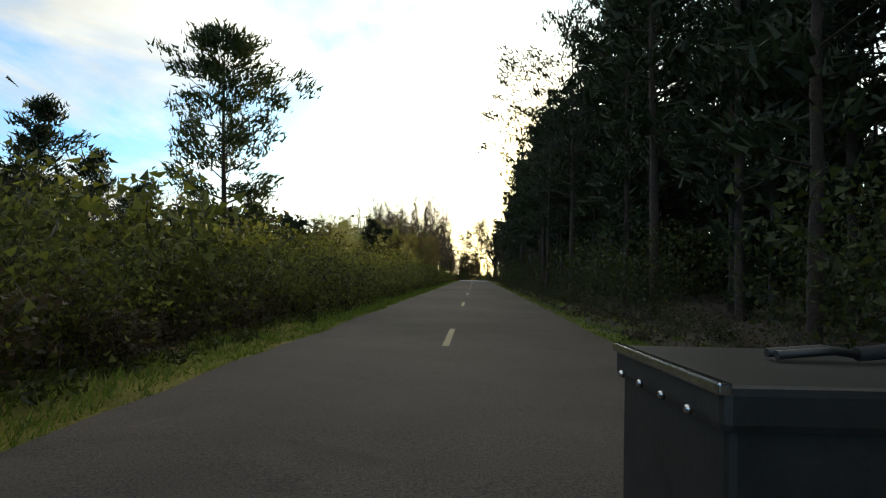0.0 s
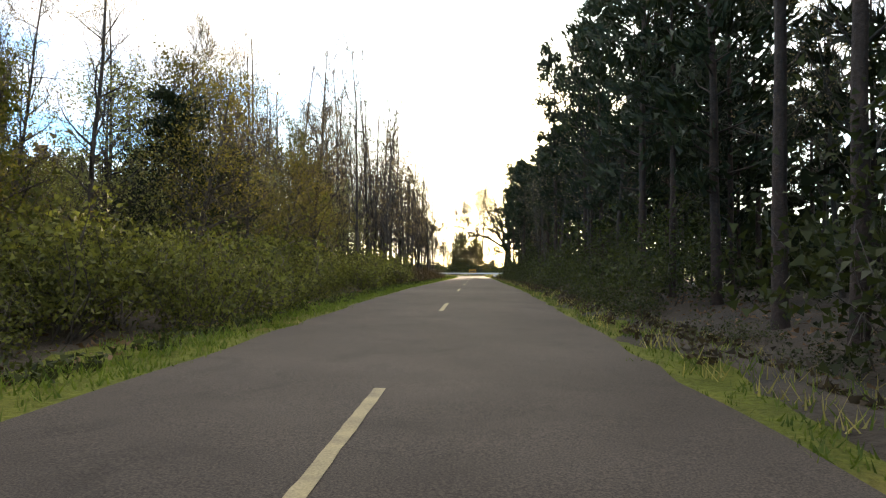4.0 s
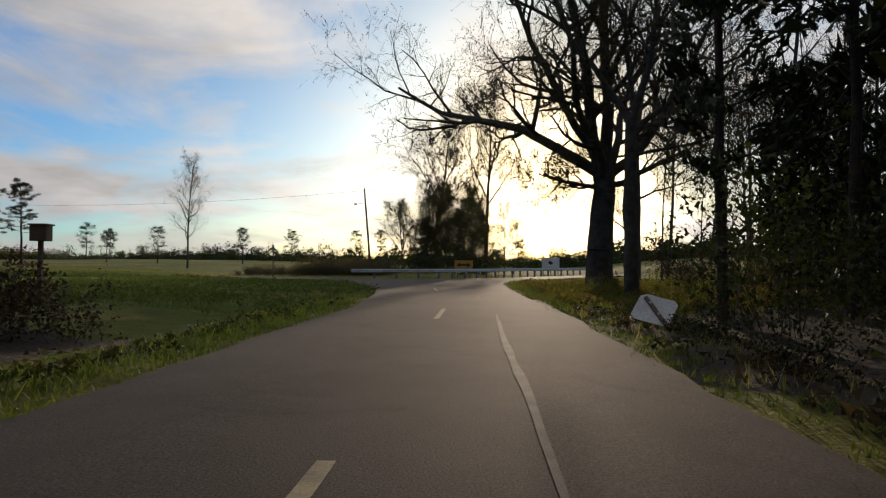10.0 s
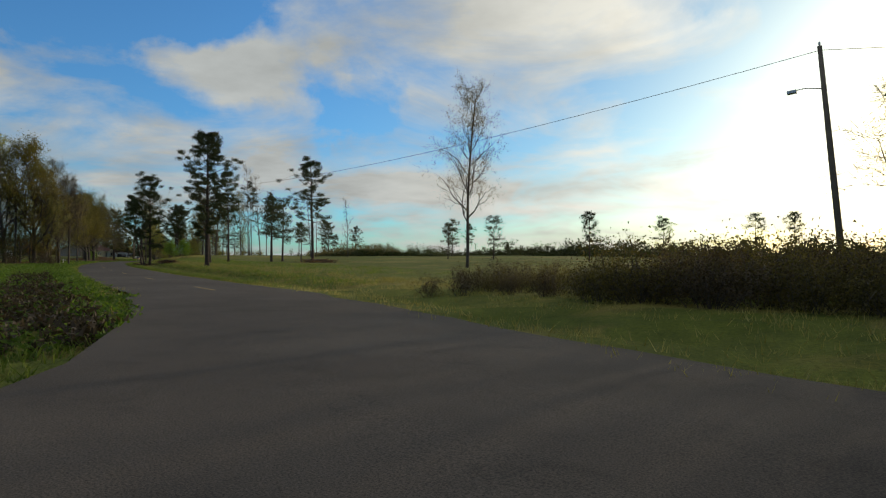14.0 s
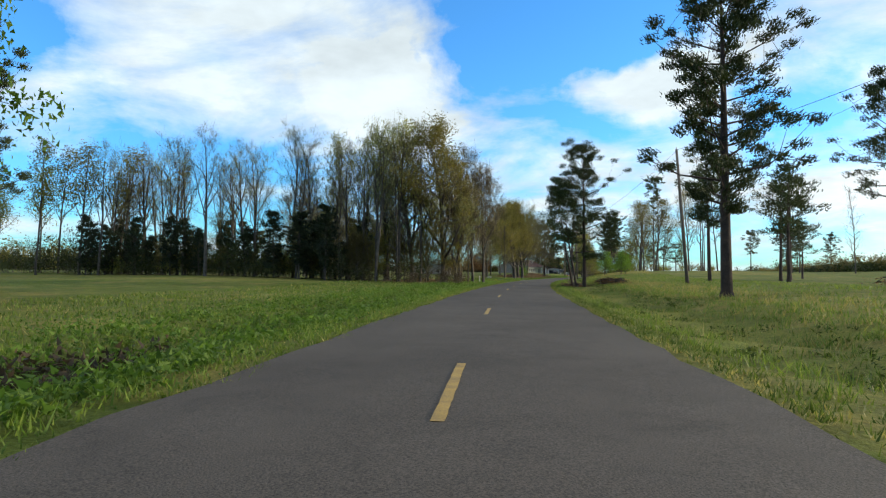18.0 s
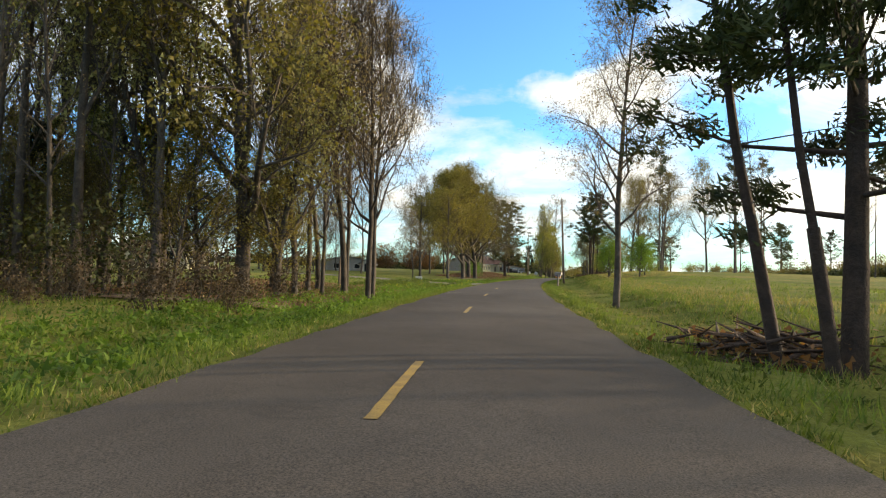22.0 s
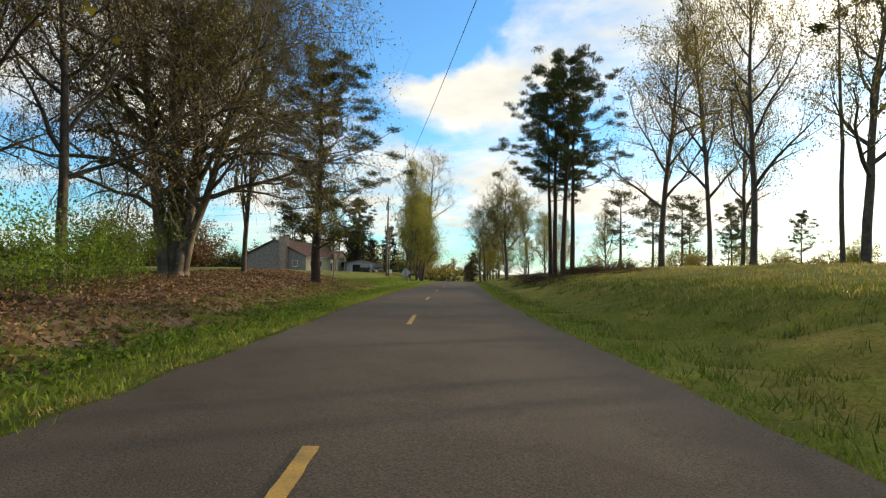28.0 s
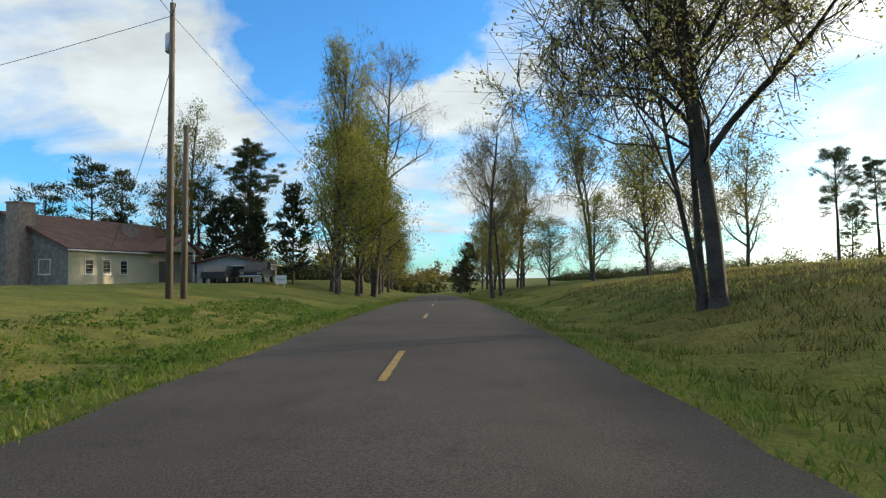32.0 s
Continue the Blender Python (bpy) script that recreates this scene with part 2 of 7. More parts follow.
def noise_ramp(t, scale, stops, detail=6.0, rough=0.6, coords="Object", dist=0.0):
    """A noise laid on a ramp of (place, colour)."""
    c, n, r = t.nodes.new("ShaderNodeTexCoord"), t.nodes.new("ShaderNodeTexNoise"), t.nodes.new("ShaderNodeValToRGB")
    n.inputs["Scale"].default_value, n.inputs["Detail"].default_value = scale, detail
    n.inputs["Roughness"].default_value, n.inputs["Distortion"].default_value = rough, dist
    t.links.new(c.outputs[coords], n.inputs["Vector"])
    t.links.new(n.outputs["Fac"], r.inputs["Fac"])
    el = r.color_ramp.elements
    while len(el) < len(stops):
        el.new(0.5)
    for e, (p, col) in zip(el, stops):
        e.position, e.color = p, (*col, 1)
    return r.outputs["Color"], n


def mixed(t, a, b, fac, mode="MIX"):
    m = t.nodes.new("ShaderNodeMix")
    m.data_type, m.blend_type = "RGBA", mode
    for k, v in ((0, fac), (6, a), (7, b)):
        if isinstance(v, bpy.types.NodeSocket):
            t.links.new(v, m.inputs[k])
        elif k == 0:
            m.inputs[0].default_value = v
        else:
            m.inputs[k].default_value = (*v, 1)
    return m.outputs[2]


def bump(t, b, height, strength, distance):
    n = t.nodes.new("ShaderNodeBump")
    n.inputs["Strength"].default_value, n.inputs["Distance"].default_value = strength, distance
    t.links.new(height, n.inputs["Height"])
    t.links.new(n.outputs[0], b.inputs["Normal"])


def grained(name, dark, light, scale, rough=0.8, fine=40.0, bumpy=0.4, depth=0.01, metal=0.0, stops=(0.3, 0.7), vary=0.0):
    """A surface with broad and fine variation between two colours and a fine relief."""
    m, t, b = shader(name)
    col, _ = noise_ramp(t, scale, [(stops[0], dark), (stops[1], light)])
    fin, n = noise_ramp(t, fine, [(0.3, (0.62, 0.62, 0.62)), (0.75, (1.12, 1.12, 1.12))], 4)
    out = mixed(t, col, fin, 1.0, "MULTIPLY")
    if vary:
        o, r = t.nodes.new("ShaderNodeObjectInfo"), t.nodes.new("ShaderNodeMapRange")
        r.inputs["To Min"].default_value, r.inputs["To Max"].default_value = 1 - vary, 1 + vary
        t.links.new(o.outputs["Random"], r.inputs["Value"])
        v = t.nodes.new("ShaderNodeVectorMath"); v.operation = "SCALE"
        t.links.new(out, v.inputs[0]); t.links.new(r.outputs[0], v.inputs["Scale"])
        out = v.outputs[0]
    t.links.new(out, b.inputs["Base Color"])
    b.inputs["Roughness"].default_value, b.inputs["Metallic"].default_value = rough, metal
    if bumpy:
        bump(t, b, n.outputs["Fac"], bumpy, depth)
    return m


def foliage(name, dark, light, through_=0.45, tint=None, island=True):
    """Leaves: colour varies from leaf to leaf and plant to plant, and light shines through."""
    m, t, b = shader(name)
    g, o = t.nodes.new("ShaderNodeNewGeometry"), t.nodes.new("ShaderNodeObjectInfo")
    a = mixed(t, dark, light, g.outputs["Random Per Island"])
    r = t.nodes.new("ShaderNodeMapRange"); r.inputs["To Min"].default_value, r.inputs["To Max"].default_value = 0.7, 1.25
    t.links.new(o.outputs["Random"], r.inputs["Value"])
    v = t.nodes.new("ShaderNodeVectorMath"); v.operation = "SCALE"
    t.links.new(a, v.inputs[0]); t.links.new(r.outputs[0], v.inputs["Scale"])
    t.links.new(v.outputs[0], b.inputs["Base Color"])
    b.inputs["Roughness"].default_value = 0.62
    b.inputs["Specular IOR Level"].default_value = 0.25
    tr, mx = t.nodes.new("ShaderNodeBsdfTranslucent"), t.nodes.new("ShaderNodeMixShader")
    w = t.nodes.new("ShaderNodeVectorMath"); w.operation = "MULTIPLY"; w.inputs[1].default_value = tint or (1.28, 1.30, 0.85)
    t.links.new(v.outputs[0], w.inputs[0]); t.links.new(w.outputs[0], tr.inputs["Color"])
    mx.inputs[0].default_value = through_
    t.links.new(b.outputs[0], mx.inputs[1]); t.links.new(tr.outputs[0], mx.inputs[2])
    t.links.new(mx.outputs[0], t.nodes["Material Output"].inputs["Surface"])
    return m


def plain(name, colour, rough=0.5, metal=0.0):
    return grained(name, [0.82 * c for c in colour], colour, 3.0, rough, 60.0, 0.08, 0.002, metal)


def asphalt_material():
    m, t, b = shader("asphalt")
    broad, _ = noise_ramp(t, 0.16, [(0.3, (0.050, 0.042, 0.037)), (0.7, (0.090, 0.076, 0.066))], 5, 0.65)
    stone, n = noise_ramp(t, 70.0, [(0.30, (0.35, 0.35, 0.35)), (0.5, (1, 1, 1)), (0.70, (1.8, 1.72, 1.6))], 3, 0.7)
    tar, _ = noise_ramp(t, 0.9, [(0.38, (1.08, 1.07, 1.06)), (0.54, (1, 1, 1)), (0.70, (0.66, 0.66, 0.67))], 8, 0.72, dist=0.8)
    col = mixed(t, mixed(t, broad, stone, 0.9, "MULTIPLY"), tar, 0.7, "MULTIPLY")
    t.links.new(col, b.inputs["Base Color"])
    b.inputs["Roughness"].default_value = 0.86
    b.inputs["Specular IOR Level"].default_value = 0.12
    bump(t, b, n.outputs["Fac"], 0.5, 0.006)
    return m


def ground_material():
    m, t, b = shader("meadow")
    broad, _ = noise_ramp(t, 0.045, [(0.32, (0.070, 0.100, 0.014)), (0.52, (0.120, 0.140, 0.032)), (0.72, (0.21, 0.19, 0.055))], 6, 0.6)
    straw, _ = noise_ramp(t, 0.22, [(0.50, (0, 0, 0)), (0.66, (0.75, 0.75, 0.75))], 8, 0.68, dist=0.6)
    broad = mixed(t, broad, (0.235, 0.185, 0.070), straw)
    mid, n = noise_ramp(t, 0.9, [(0.3, (0.5, 0.55, 0.5)), (0.7, (1.3, 1.22, 1.1))], 7, 0.7)
    fine, n2 = noise_ramp(t, 14.0, [(0.3, (0.45, 0.5, 0.45)), (0.7, (1.35, 1.3, 1.2))], 4, 0.7)
    col = mixed(t, mixed(t, broad, mid, 0.85, "MULTIPLY"), fine, 0.8, "MULTIPLY")
    t.links.new(col, b.inputs["Base Color"])
    b.inputs["Roughness"].default_value = 0.95
    b.inputs["Specular IOR Level"].default_value = 0.1
    bump(t, b, n2.outputs["Fac"], 0.8, 0.06)
    return m


ASPHALT, MEADOW = asphalt_material(), ground_material()
BARK_GREY = grained("bark_grey", (0.034, 0.029, 0.024), (0.125, 0.104, 0.086), 2.5, 0.95, 22.0, 0.9, 0.03, vary=0.25)
BARK_PINE = grained("bark_pine", (0.022, 0.015, 0.012), (0.080, 0.050, 0.036), 2.2, 0.95, 14.0, 0.9, 0.04, vary=0.2)
BARK_PALE = grained("bark_pale", (0.065, 0.055, 0.045), (0.19, 0.16, 0.13), 2.5, 0.95, 22.0, 0.8, 0.03, vary=0.2)
LEAF_SPRING = foliage("leaf_spring", (0.085, 0.105, 0.022), (0.21, 0.20, 0.045))
LEAF_OLIVE = foliage("leaf_olive", (0.085, 0.085, 0.022), (0.23, 0.185, 0.050))
LEAF_WEED = foliage("leaf_weed", (0.045, 0.070, 0.016), (0.115, 0.145, 0.032))

LEAF_PALE = foliage("leaf_pale", (0.19, 0.20, 0.085), (0.38, 0.37, 0.165))
LEAF_CLUMP = foliage("leaf_clump", (0.045, 0.040, 0.016), (0.125, 0.105, 0.036), 0.5)
LEAF_BUD = foliage("leaf_bud", (0.15, 0.115, 0.075), (0.33, 0.265, 0.175))
LEAF_DARK = foliage("leaf_dark", (0.020, 0.028, 0.010), (0.062, 0.072, 0.020), 0.35)
LEAF_BROWN = foliage("leaf_brown", (0.030, 0.022, 0.014), (0.085, 0.060, 0.034), 0.3)
LEAF_HEDGE = foliage("leaf_hedge", (0.030, 0.036, 0.012), (0.165, 0.175, 0.045), 0.45)
LEAF_GREEN = foliage("leaf_green", (0.045, 0.095, 0.014), (0.13, 0.21, 0.03))
LEAF_RUST = foliage("leaf_rust", (0.09, 0.045, 0.022), (0.19, 0.095, 0.04))
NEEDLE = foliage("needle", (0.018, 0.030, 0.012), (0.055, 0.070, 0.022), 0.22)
# darker copy of the needles: the deep shade inside the woods is in this colour
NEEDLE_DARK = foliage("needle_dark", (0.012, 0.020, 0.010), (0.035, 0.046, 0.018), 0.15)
BLADE = foliage("grass_blade", (0.055, 0.098, 0.018), (0.155, 0.195, 0.038), 0.45)
BLADE_DRY = foliage("grass_dry", (0.17, 0.15, 0.05), (0.33, 0.28, 0.11), 0.4)
BLADE_BROWN = foliage("grass_brown", (0.045, 0.033, 0.018), (0.13, 0.095, 0.045), 0.4)
LITTER = foliage("dead_leaf", (0.10, 0.055, 0.03), (0.30, 0.185, 0.11), 0.2)
PAINT_YELLOW = grained("road_paint_yellow", (0.20, 0.130, 0.045), (0.48, 0.29, 0.055), 3.0, 0.8, 55.0, 0.5, 0.004, stops=(0.3, 0.7))
PAINT_WHITE = grained("road_paint_white", (0.24, 0.215, 0.17), (0.48, 0.43, 0.33), 3.0, 0.8, 55.0, 0.5, 0.004, stops=(0.3, 0.7))
PAINT_CREAM = grained("road_paint_faded_yellow", (0.20, 0.165, 0.105), (0.46, 0.37, 0.20), 3.0, 0.8, 55.0, 0.5, 0.004, stops=(0.3, 0.7))

PAINT_YELLOW.diffuse_color = (0.6, 0.4, 0.1, 1)
GALVANISED = grained("galvanised_steel", (0.30, 0.31, 0.32), (0.52, 0.53, 0.54), 2.0, 0.45, 30.0, 0.15, 0.002, 0.85)
WEATHERED_WOOD = grained("weathered_wood", (0.10, 0.085, 0.07), (0.24, 0.21, 0.175), 1.4, 0.9, 26.0, 0.6, 0.01)
POLE_WOOD = grained("pole_wood", (0.085, 0.062, 0.045), (0.21, 0.165, 0.125), 0.9, 0.9, 24.0, 0.6, 0.01)
SIGN_YELLOW = plain("sign_yellow", (0.50, 0.24, 0.015), 0.5)
SIGN_BLACK = plain("sign_black", (0.012, 0.012, 0.012), 0.5)
SIGN_BACK = grained("sign_back_aluminium", (0.34, 0.36, 0.38), (0.52, 0.54, 0.56), 1.5, 0.4, 25.0, 0.1, 0.002, 0.6)
WHITE_PAINT = plain("white_paint", (0.74, 0.73, 0.70), 0.55)
CREAM_SIDING = grained("cream_siding", (0.50, 0.44, 0.29), (0.62, 0.55, 0.38), 0.8, 0.75, 20.0, 0.25, 0.004)
GREY_SIDING = grained("grey_siding", (0.30, 0.30, 0.30), (0.44, 0.44, 0.43), 0.8, 0.8, 20.0, 0.25, 0.004)
SHINGLE_RED = grained("shingle_red_brown", (0.080, 0.037, 0.028), (0.165, 0.080, 0.058), 1.2, 0.9, 9.0, 0.7, 0.02)
SHINGLE_GREY = grained("shingle_grey", (0.09, 0.09, 0.095), (0.19, 0.19, 0.20), 1.2, 0.9, 9.0, 0.7, 0.02)
BRICK = grained("chimney_brick", (0.22, 0.15, 0.115), (0.40, 0.31, 0.25), 3.5, 0.9, 16.0, 0.6, 0.01)
WINDOW_DARK = plain("window_glass_dark", (0.02, 0.025, 0.03), 0.08)
CAR_RED = plain("car_paint_red", (0.30, 0.02, 0.015), 0.25)
CAR_DARK = plain("car_paint_dark", (0.03, 0.032, 0.036), 0.25)
RUBBER = plain("tyre_rubber", (0.018, 0.018, 0.018), 0.85)
BOX_PAINT = grained("box_paint_black", (0.010, 0.010, 0.010), (0.032, 0.030, 0.027), 7.0, 0.42, 60.0, 0.35, 0.002)
CHROME = grained("worn_chrome", (0.55, 0.55, 0.56), (0.75, 0.75, 0.76), 9.0, 0.18, 60.0, 0.05, 0.001, 1.0)
CABLE = plain("cable_black", (0.02, 0.02, 0.02), 0.6)
GRAVEL = grained("gravel", (0.075, 0.064, 0.052), (0.21, 0.185, 0.155), 0.8, 0.95, 26.0, 0.9, 0.03)
BLUE_PLASTIC = plain("blue_plastic", (0.03, 0.06, 0.32), 0.4)
AMBER_PLASTIC = plain("amber_plastic", (0.42, 0.17, 0.02), 0.5)
FLOWER = foliage("yellow_flower", (0.55, 0.42, 0.02), (0.75, 0.62, 0.04), 0.3, (1, 1, 0.6))

BRICK_GREY = grained("stone_facing_grey", (0.13, 0.12, 0.105), (0.30, 0.28, 0.25), 2.5, 0.9, 12.0, 0.7, 0.015)
MAIL_METAL = grained("dull_mailbox_metal", (0.09, 0.09, 0.09), (0.23, 0.22, 0.21), 4.0, 0.6, 30.0, 0.2, 0.002, 0.3)


# ---- small builders ----
def mesh_of(name, verts, faces, material, smooth=False):
    me = bpy.data.meshes.new(name)
    me.from_pydata([tuple(v) for v in verts], [], [tuple(f) for f in faces])
    if material:
        me.materials.append(material)
    if smooth:
        me.polygons.foreach_set("use_smooth", [True] * len(me.polygons))
    me.update()
    return me


def fast_mesh(name, verts, quads, material, smooth=False):
    """A mesh from numpy arrays: all faces have the same number of corners."""
    me = bpy.data.meshes.new(name)
    k = quads.shape[1]
    me.vertices.add(len(verts))
    me.vertices.foreach_set("co", np.asarray(verts, np.float32).ravel())
    me.loops.add(quads.size)
    me.loops.foreach_set("vertex_index", quads.astype(np.int32).ravel())
    me.polygons.add(len(quads))
    me.polygons.foreach_set("loop_start", np.arange(0, quads.size, k, dtype=np.int32))
    me.polygons.foreach_set("loop_total", np.full(len(quads), k, dtype=np.int32))
    if smooth:
        me.polygons.foreach_set("use_smooth", np.ones(len(quads), dtype=bool))
    me.update(calc_edges=True)
    if material:
        me.materials.append(material)
    return me


def thing(name, m, label, category, group="", kind=""):
    ob = new(name)
    ob.empty_display_size = 0.2
    ob.matrix_basis = m
    return tagged(ob, label, category, group, kind)


def part(name, bm, material, parent, label=""):
    """Links a bmesh (or a mesh) as one mesh object under a thing or a part."""
    if isinstance(bm, bpy.types.Mesh):
        me = bm
    else:
        me = bpy.data.meshes.new(name)
        bm.to_mesh(me)
        bm.free()
        me.materials.append(material)
    ob = new(name, me)
    ob.parent = parent
    if label:
        tagged(ob, label)
    return ob


def solid(bm_list, bevel=0.0):
    """One bmesh out of boxes (x0, y0, z0, x1, y1, z1)."""
    bm = bmesh.new()
    for x0, y0, z0, x1, y1, z1 in bm_list:
        m = Matrix.Translation(((x0 + x1) / 2, (y0 + y1) / 2, (z0 + z1) / 2)) @ Matrix.Diagonal((x1 - x0, y1 - y0, z1 - z0, 1))
        bmesh.ops.create_cube(bm, size=1.0, matrix=m)
    if bevel:
        bmesh.ops.bevel(bm, geom=bm.edges[:], offset=bevel, segments=2, affect="EDGES", profile=0.6)
    return bm


def tube(points, radii, sides=8, cap=True):
    """A bmesh tube through points, one radius each."""
    bm = bmesh.new()
    rings = []
    for n, p in enumerate(points):
        a, b = Vector(points[max(n - 1, 0)]), Vector(points[min(n + 1, len(points) - 1)])
        turn = (b - a).to_track_quat("Z", "Y").to_matrix()
        rings.append([bm.verts.new(Vector(p) + turn @ Vector((radii[n] * math.cos(k * math.tau / sides), radii[n] * math.sin(k * math.tau / sides), 0))) for k in range(sides)])
    for r, s in zip(rings, rings[1:]):
        for k in range(sides):
            f = bm.faces.new((r[k], r[(k + 1) % sides], s[(k + 1) % sides], s[k]))
            f.smooth = True
    if cap:
        bm.faces.new(rings[0][::-1])
        bm.faces.new(rings[-1])
    return bm


def prism(outline, y0, y1):
    """An outline in x and z, drawn out along y."""
    bm = bmesh.new()
    a = [bm.verts.new((x, y0, z)) for x, z in outline]
    b = [bm.verts.new((x, y1, z)) for x, z in outline]
    bm.faces.new(a)
    bm.faces.new(b[::-1])
    for k in range(len(a)):
        bm.faces.new((a[k], b[k], b[(k + 1) % len(b)], a[(k + 1) % len(a)]))
    bmesh.ops.recalc_face_normals(bm, faces=bm.faces[:])
    return bm


# ---- trees ----
def limbs_mesh(name, segs, material):
    """Tapered limbs out of rows of x0 y0 z0 x1 y1 z1 r0 r1."""
    s = np.array(segs, float)
    a, b, r0, r1 = s[:, :3], s[:, 3:6], s[:, 6], s[:, 7]
    d = b - a
    d /= np.linalg.norm(d, axis=1)[:, None] + 1e-9
    ref = np.where(np.abs(d[:, 2:3]) > 0.9, [[1.0, 0, 0]], [[0, 0, 1.0]])
    u = np.cross(d, ref)
    u /= np.linalg.norm(u, axis=1)[:, None] + 1e-9
    v = np.cross(d, u)
    verts, quads, base = [], [], 0
    for sides, pick in ((7, r0 > 0.09), (4, (r0 <= 0.09) & (r0 > 0.03)), (3, (r0 <= 0.03) & (r0 > 0.013)), (2, r0 <= 0.013)):
        n = int(pick.sum())
        if not n:
            continue
        ang = np.arange(sides) * math.tau / sides
        ring = u[pick][:, None] * np.cos(ang)[None, :, None] + v[pick][:, None] * np.sin(ang)[None, :, None]
        lo = a[pick][:, None] + ring * r0[pick][:, None, None]
        hi = b[pick][:, None] + ring * r1[pick][:, None, None]
        verts.append(np.concatenate([lo, hi], 1).reshape(-1, 3))
        k = np.arange(sides if sides > 2 else 1)
        one = np.stack([k, (k + 1) % sides, sides + (k + 1) % sides, sides + k], 1)
        quads.append((one[None] + (base + np.arange(n) * 2 * sides)[:, None, None]).reshape(-1, 4))
        base += n * 2 * sides
    return fast_mesh(name, np.concatenate(verts), np.concatenate(quads), material, True)


def leaves_mesh(name, centres, sizes, rng, material, long=1.0, up=None, slim=0.62):
    """Small pointed leaves, turned all ways."""
    n = len(centres)
    a = rng.normal(size=(n, 3)) if up is None else up + 0.6 * rng.normal(size=(n, 3))
    a /= np.linalg.norm(a, axis=1)[:, None]
    b = np.cross(a, rng.normal(size=(n, 3)))
    b /= np.linalg.norm(b, axis=1)[:, None] + 1e-9
    s = np.asarray(sizes)[:, None]
    base = centres - a * s * long * 0.6
    verts = np.stack([base - b * s * slim, base + b * s * slim, centres + a * s * long], 1).reshape(-1, 3)
    return fast_mesh(name, verts, np.arange(3 * n).reshape(-1, 3), material)


def rot_about(d, ang, spin, rng):
    """A way at an angle from d."""
    d = d / np.linalg.norm(d)
    ref = np.array([1.0, 0, 0]) if abs(d[2]) > 0.9 else np.array([0, 0, 1.0])
    u = np.cross(d, ref)
    u /= np.linalg.norm(u)
    v = np.cross(d, u)
    return d * math.cos(ang) + (u * math.cos(spin) + v * math.sin(spin)) * math.sin(ang)


def grow(segs, tips, rng, p, d, length, r, level, plan):
    """Grows one limb and its side limbs. plan[level]: pieces, bend, rise, number of side limbs, from, angle, their length, and how much shorter the upper ones are."""
    pieces, bend, rise, sides, start, angle, ratio = plan[level][:7]
    taper = plan[level][7] if len(plan[level]) > 7 else 0.75
    step = length / pieces
    path, spin = [p], rng.uniform(0, 6.28)
    for k in range(pieces):
        d = d + bend * rng.normal(size=3) + np.array([0, 0, rise])
        d = d / np.linalg.norm(d)
        q = p + d * step
        f0, f1 = 1 - 0.75 * k / pieces, 1 - 0.75 * (k + 1) / pieces
        segs.append((*p, *q, r * f0, r * f1))
        p = q
        path.append(p)
    last = level + 1 >= len(plan)
    if last or level >= len(plan) - 2:
        for k in range(1, pieces + 1):
            tips.append((path[k], d))
    if last:
        return
    for k in range(sides):
        f = start + (1 - start) * (k + rng.uniform(0.1, 0.9)) / sides
        x = f * pieces
        i = min(int(x), pieces - 1)
        at = path[i] + (path[i + 1] - path[i]) * (x - i)
        way = path[i + 1] - path[i]
        spin += 2.4 + rng.uniform(-0.5, 0.5)
        dd = rot_about(way, angle * rng.uniform(0.7, 1.25), spin, rng)
        here = r * (1 - 0.75 * f)
        size = length * ratio * (rng.uniform(0.7, 1.15)) * (0.4 + taper - taper * (f - start) / (1.01 - start) if level == 0 else 1.0)
        grow(segs, tips, rng, at, dd, size, max(here * 0.62, 0.006), level + 1, plan)


def tree_meshes(seed, height, radius, plan, leaf_material, bark, leaf_size, per_tip, spread, lean=(0, 0), long=1.0, stems=(), sprays=0, reach=0.5, twig=0.0075):
    """sprays: fine twigs at each tip, reach metres long. stems: more trunks from the same root, each (x, y, lean x, lean y, share of the height, share of the radius)."""
    rng = np.random.default_rng(seed)
    segs, tips = [], []
    for x, y, lx, ly, fh, fr in ((0, 0, *lean, 1.0, 1.0), *stems):
        d = np.array([lx, ly, 1.0])
        segs.append((x, y, -0.3, x, y, 0.25, radius * fr * 1.55, radius * fr * 1.1))
        grow(segs, tips, rng, np.array([x, y, 0.2]), d / np.linalg.norm(d), height * fh, radius * fr, 0, plan)
    if sprays:
        tp, td = np.array([q[0] for q in tips]), np.array([q[1] for q in tips])
        tp, td = np.repeat(tp, sprays, 0), np.repeat(td, sprays, 0)
        end = tp + (td * 0.9 + rng.normal(size=tp.shape) * 0.6) * (reach * rng.uniform(0.5, 1.2, (len(tp), 1)))
        segs = np.concatenate([np.array(segs, float), np.column_stack([tp, end, np.full(len(tp), twig), np.full(len(tp), 0.4 * twig)])])
        tips = [(q, None) for q in tp + (end - tp) * rng.uniform(0.3, 1.0, (len(tp), 1))]
        per_tip = per_tip / sprays
    trunk = limbs_mesh("trunk", segs, bark)
    if not per_tip:
        return trunk, None
    pts = np.array([q[0] for q in tips])
    n = int(len(pts) * per_tip)
    pick = rng.integers(0, len(pts), n)
    centres = pts[pick] + np.clip(rng.normal(size=(n, 3)), -1.8, 1.8) * spread
    crown = leaves_mesh("crown", centres, leaf_size * rng.uniform(0.6, 1.4, n), rng, leaf_material, long)
    return trunk, crown


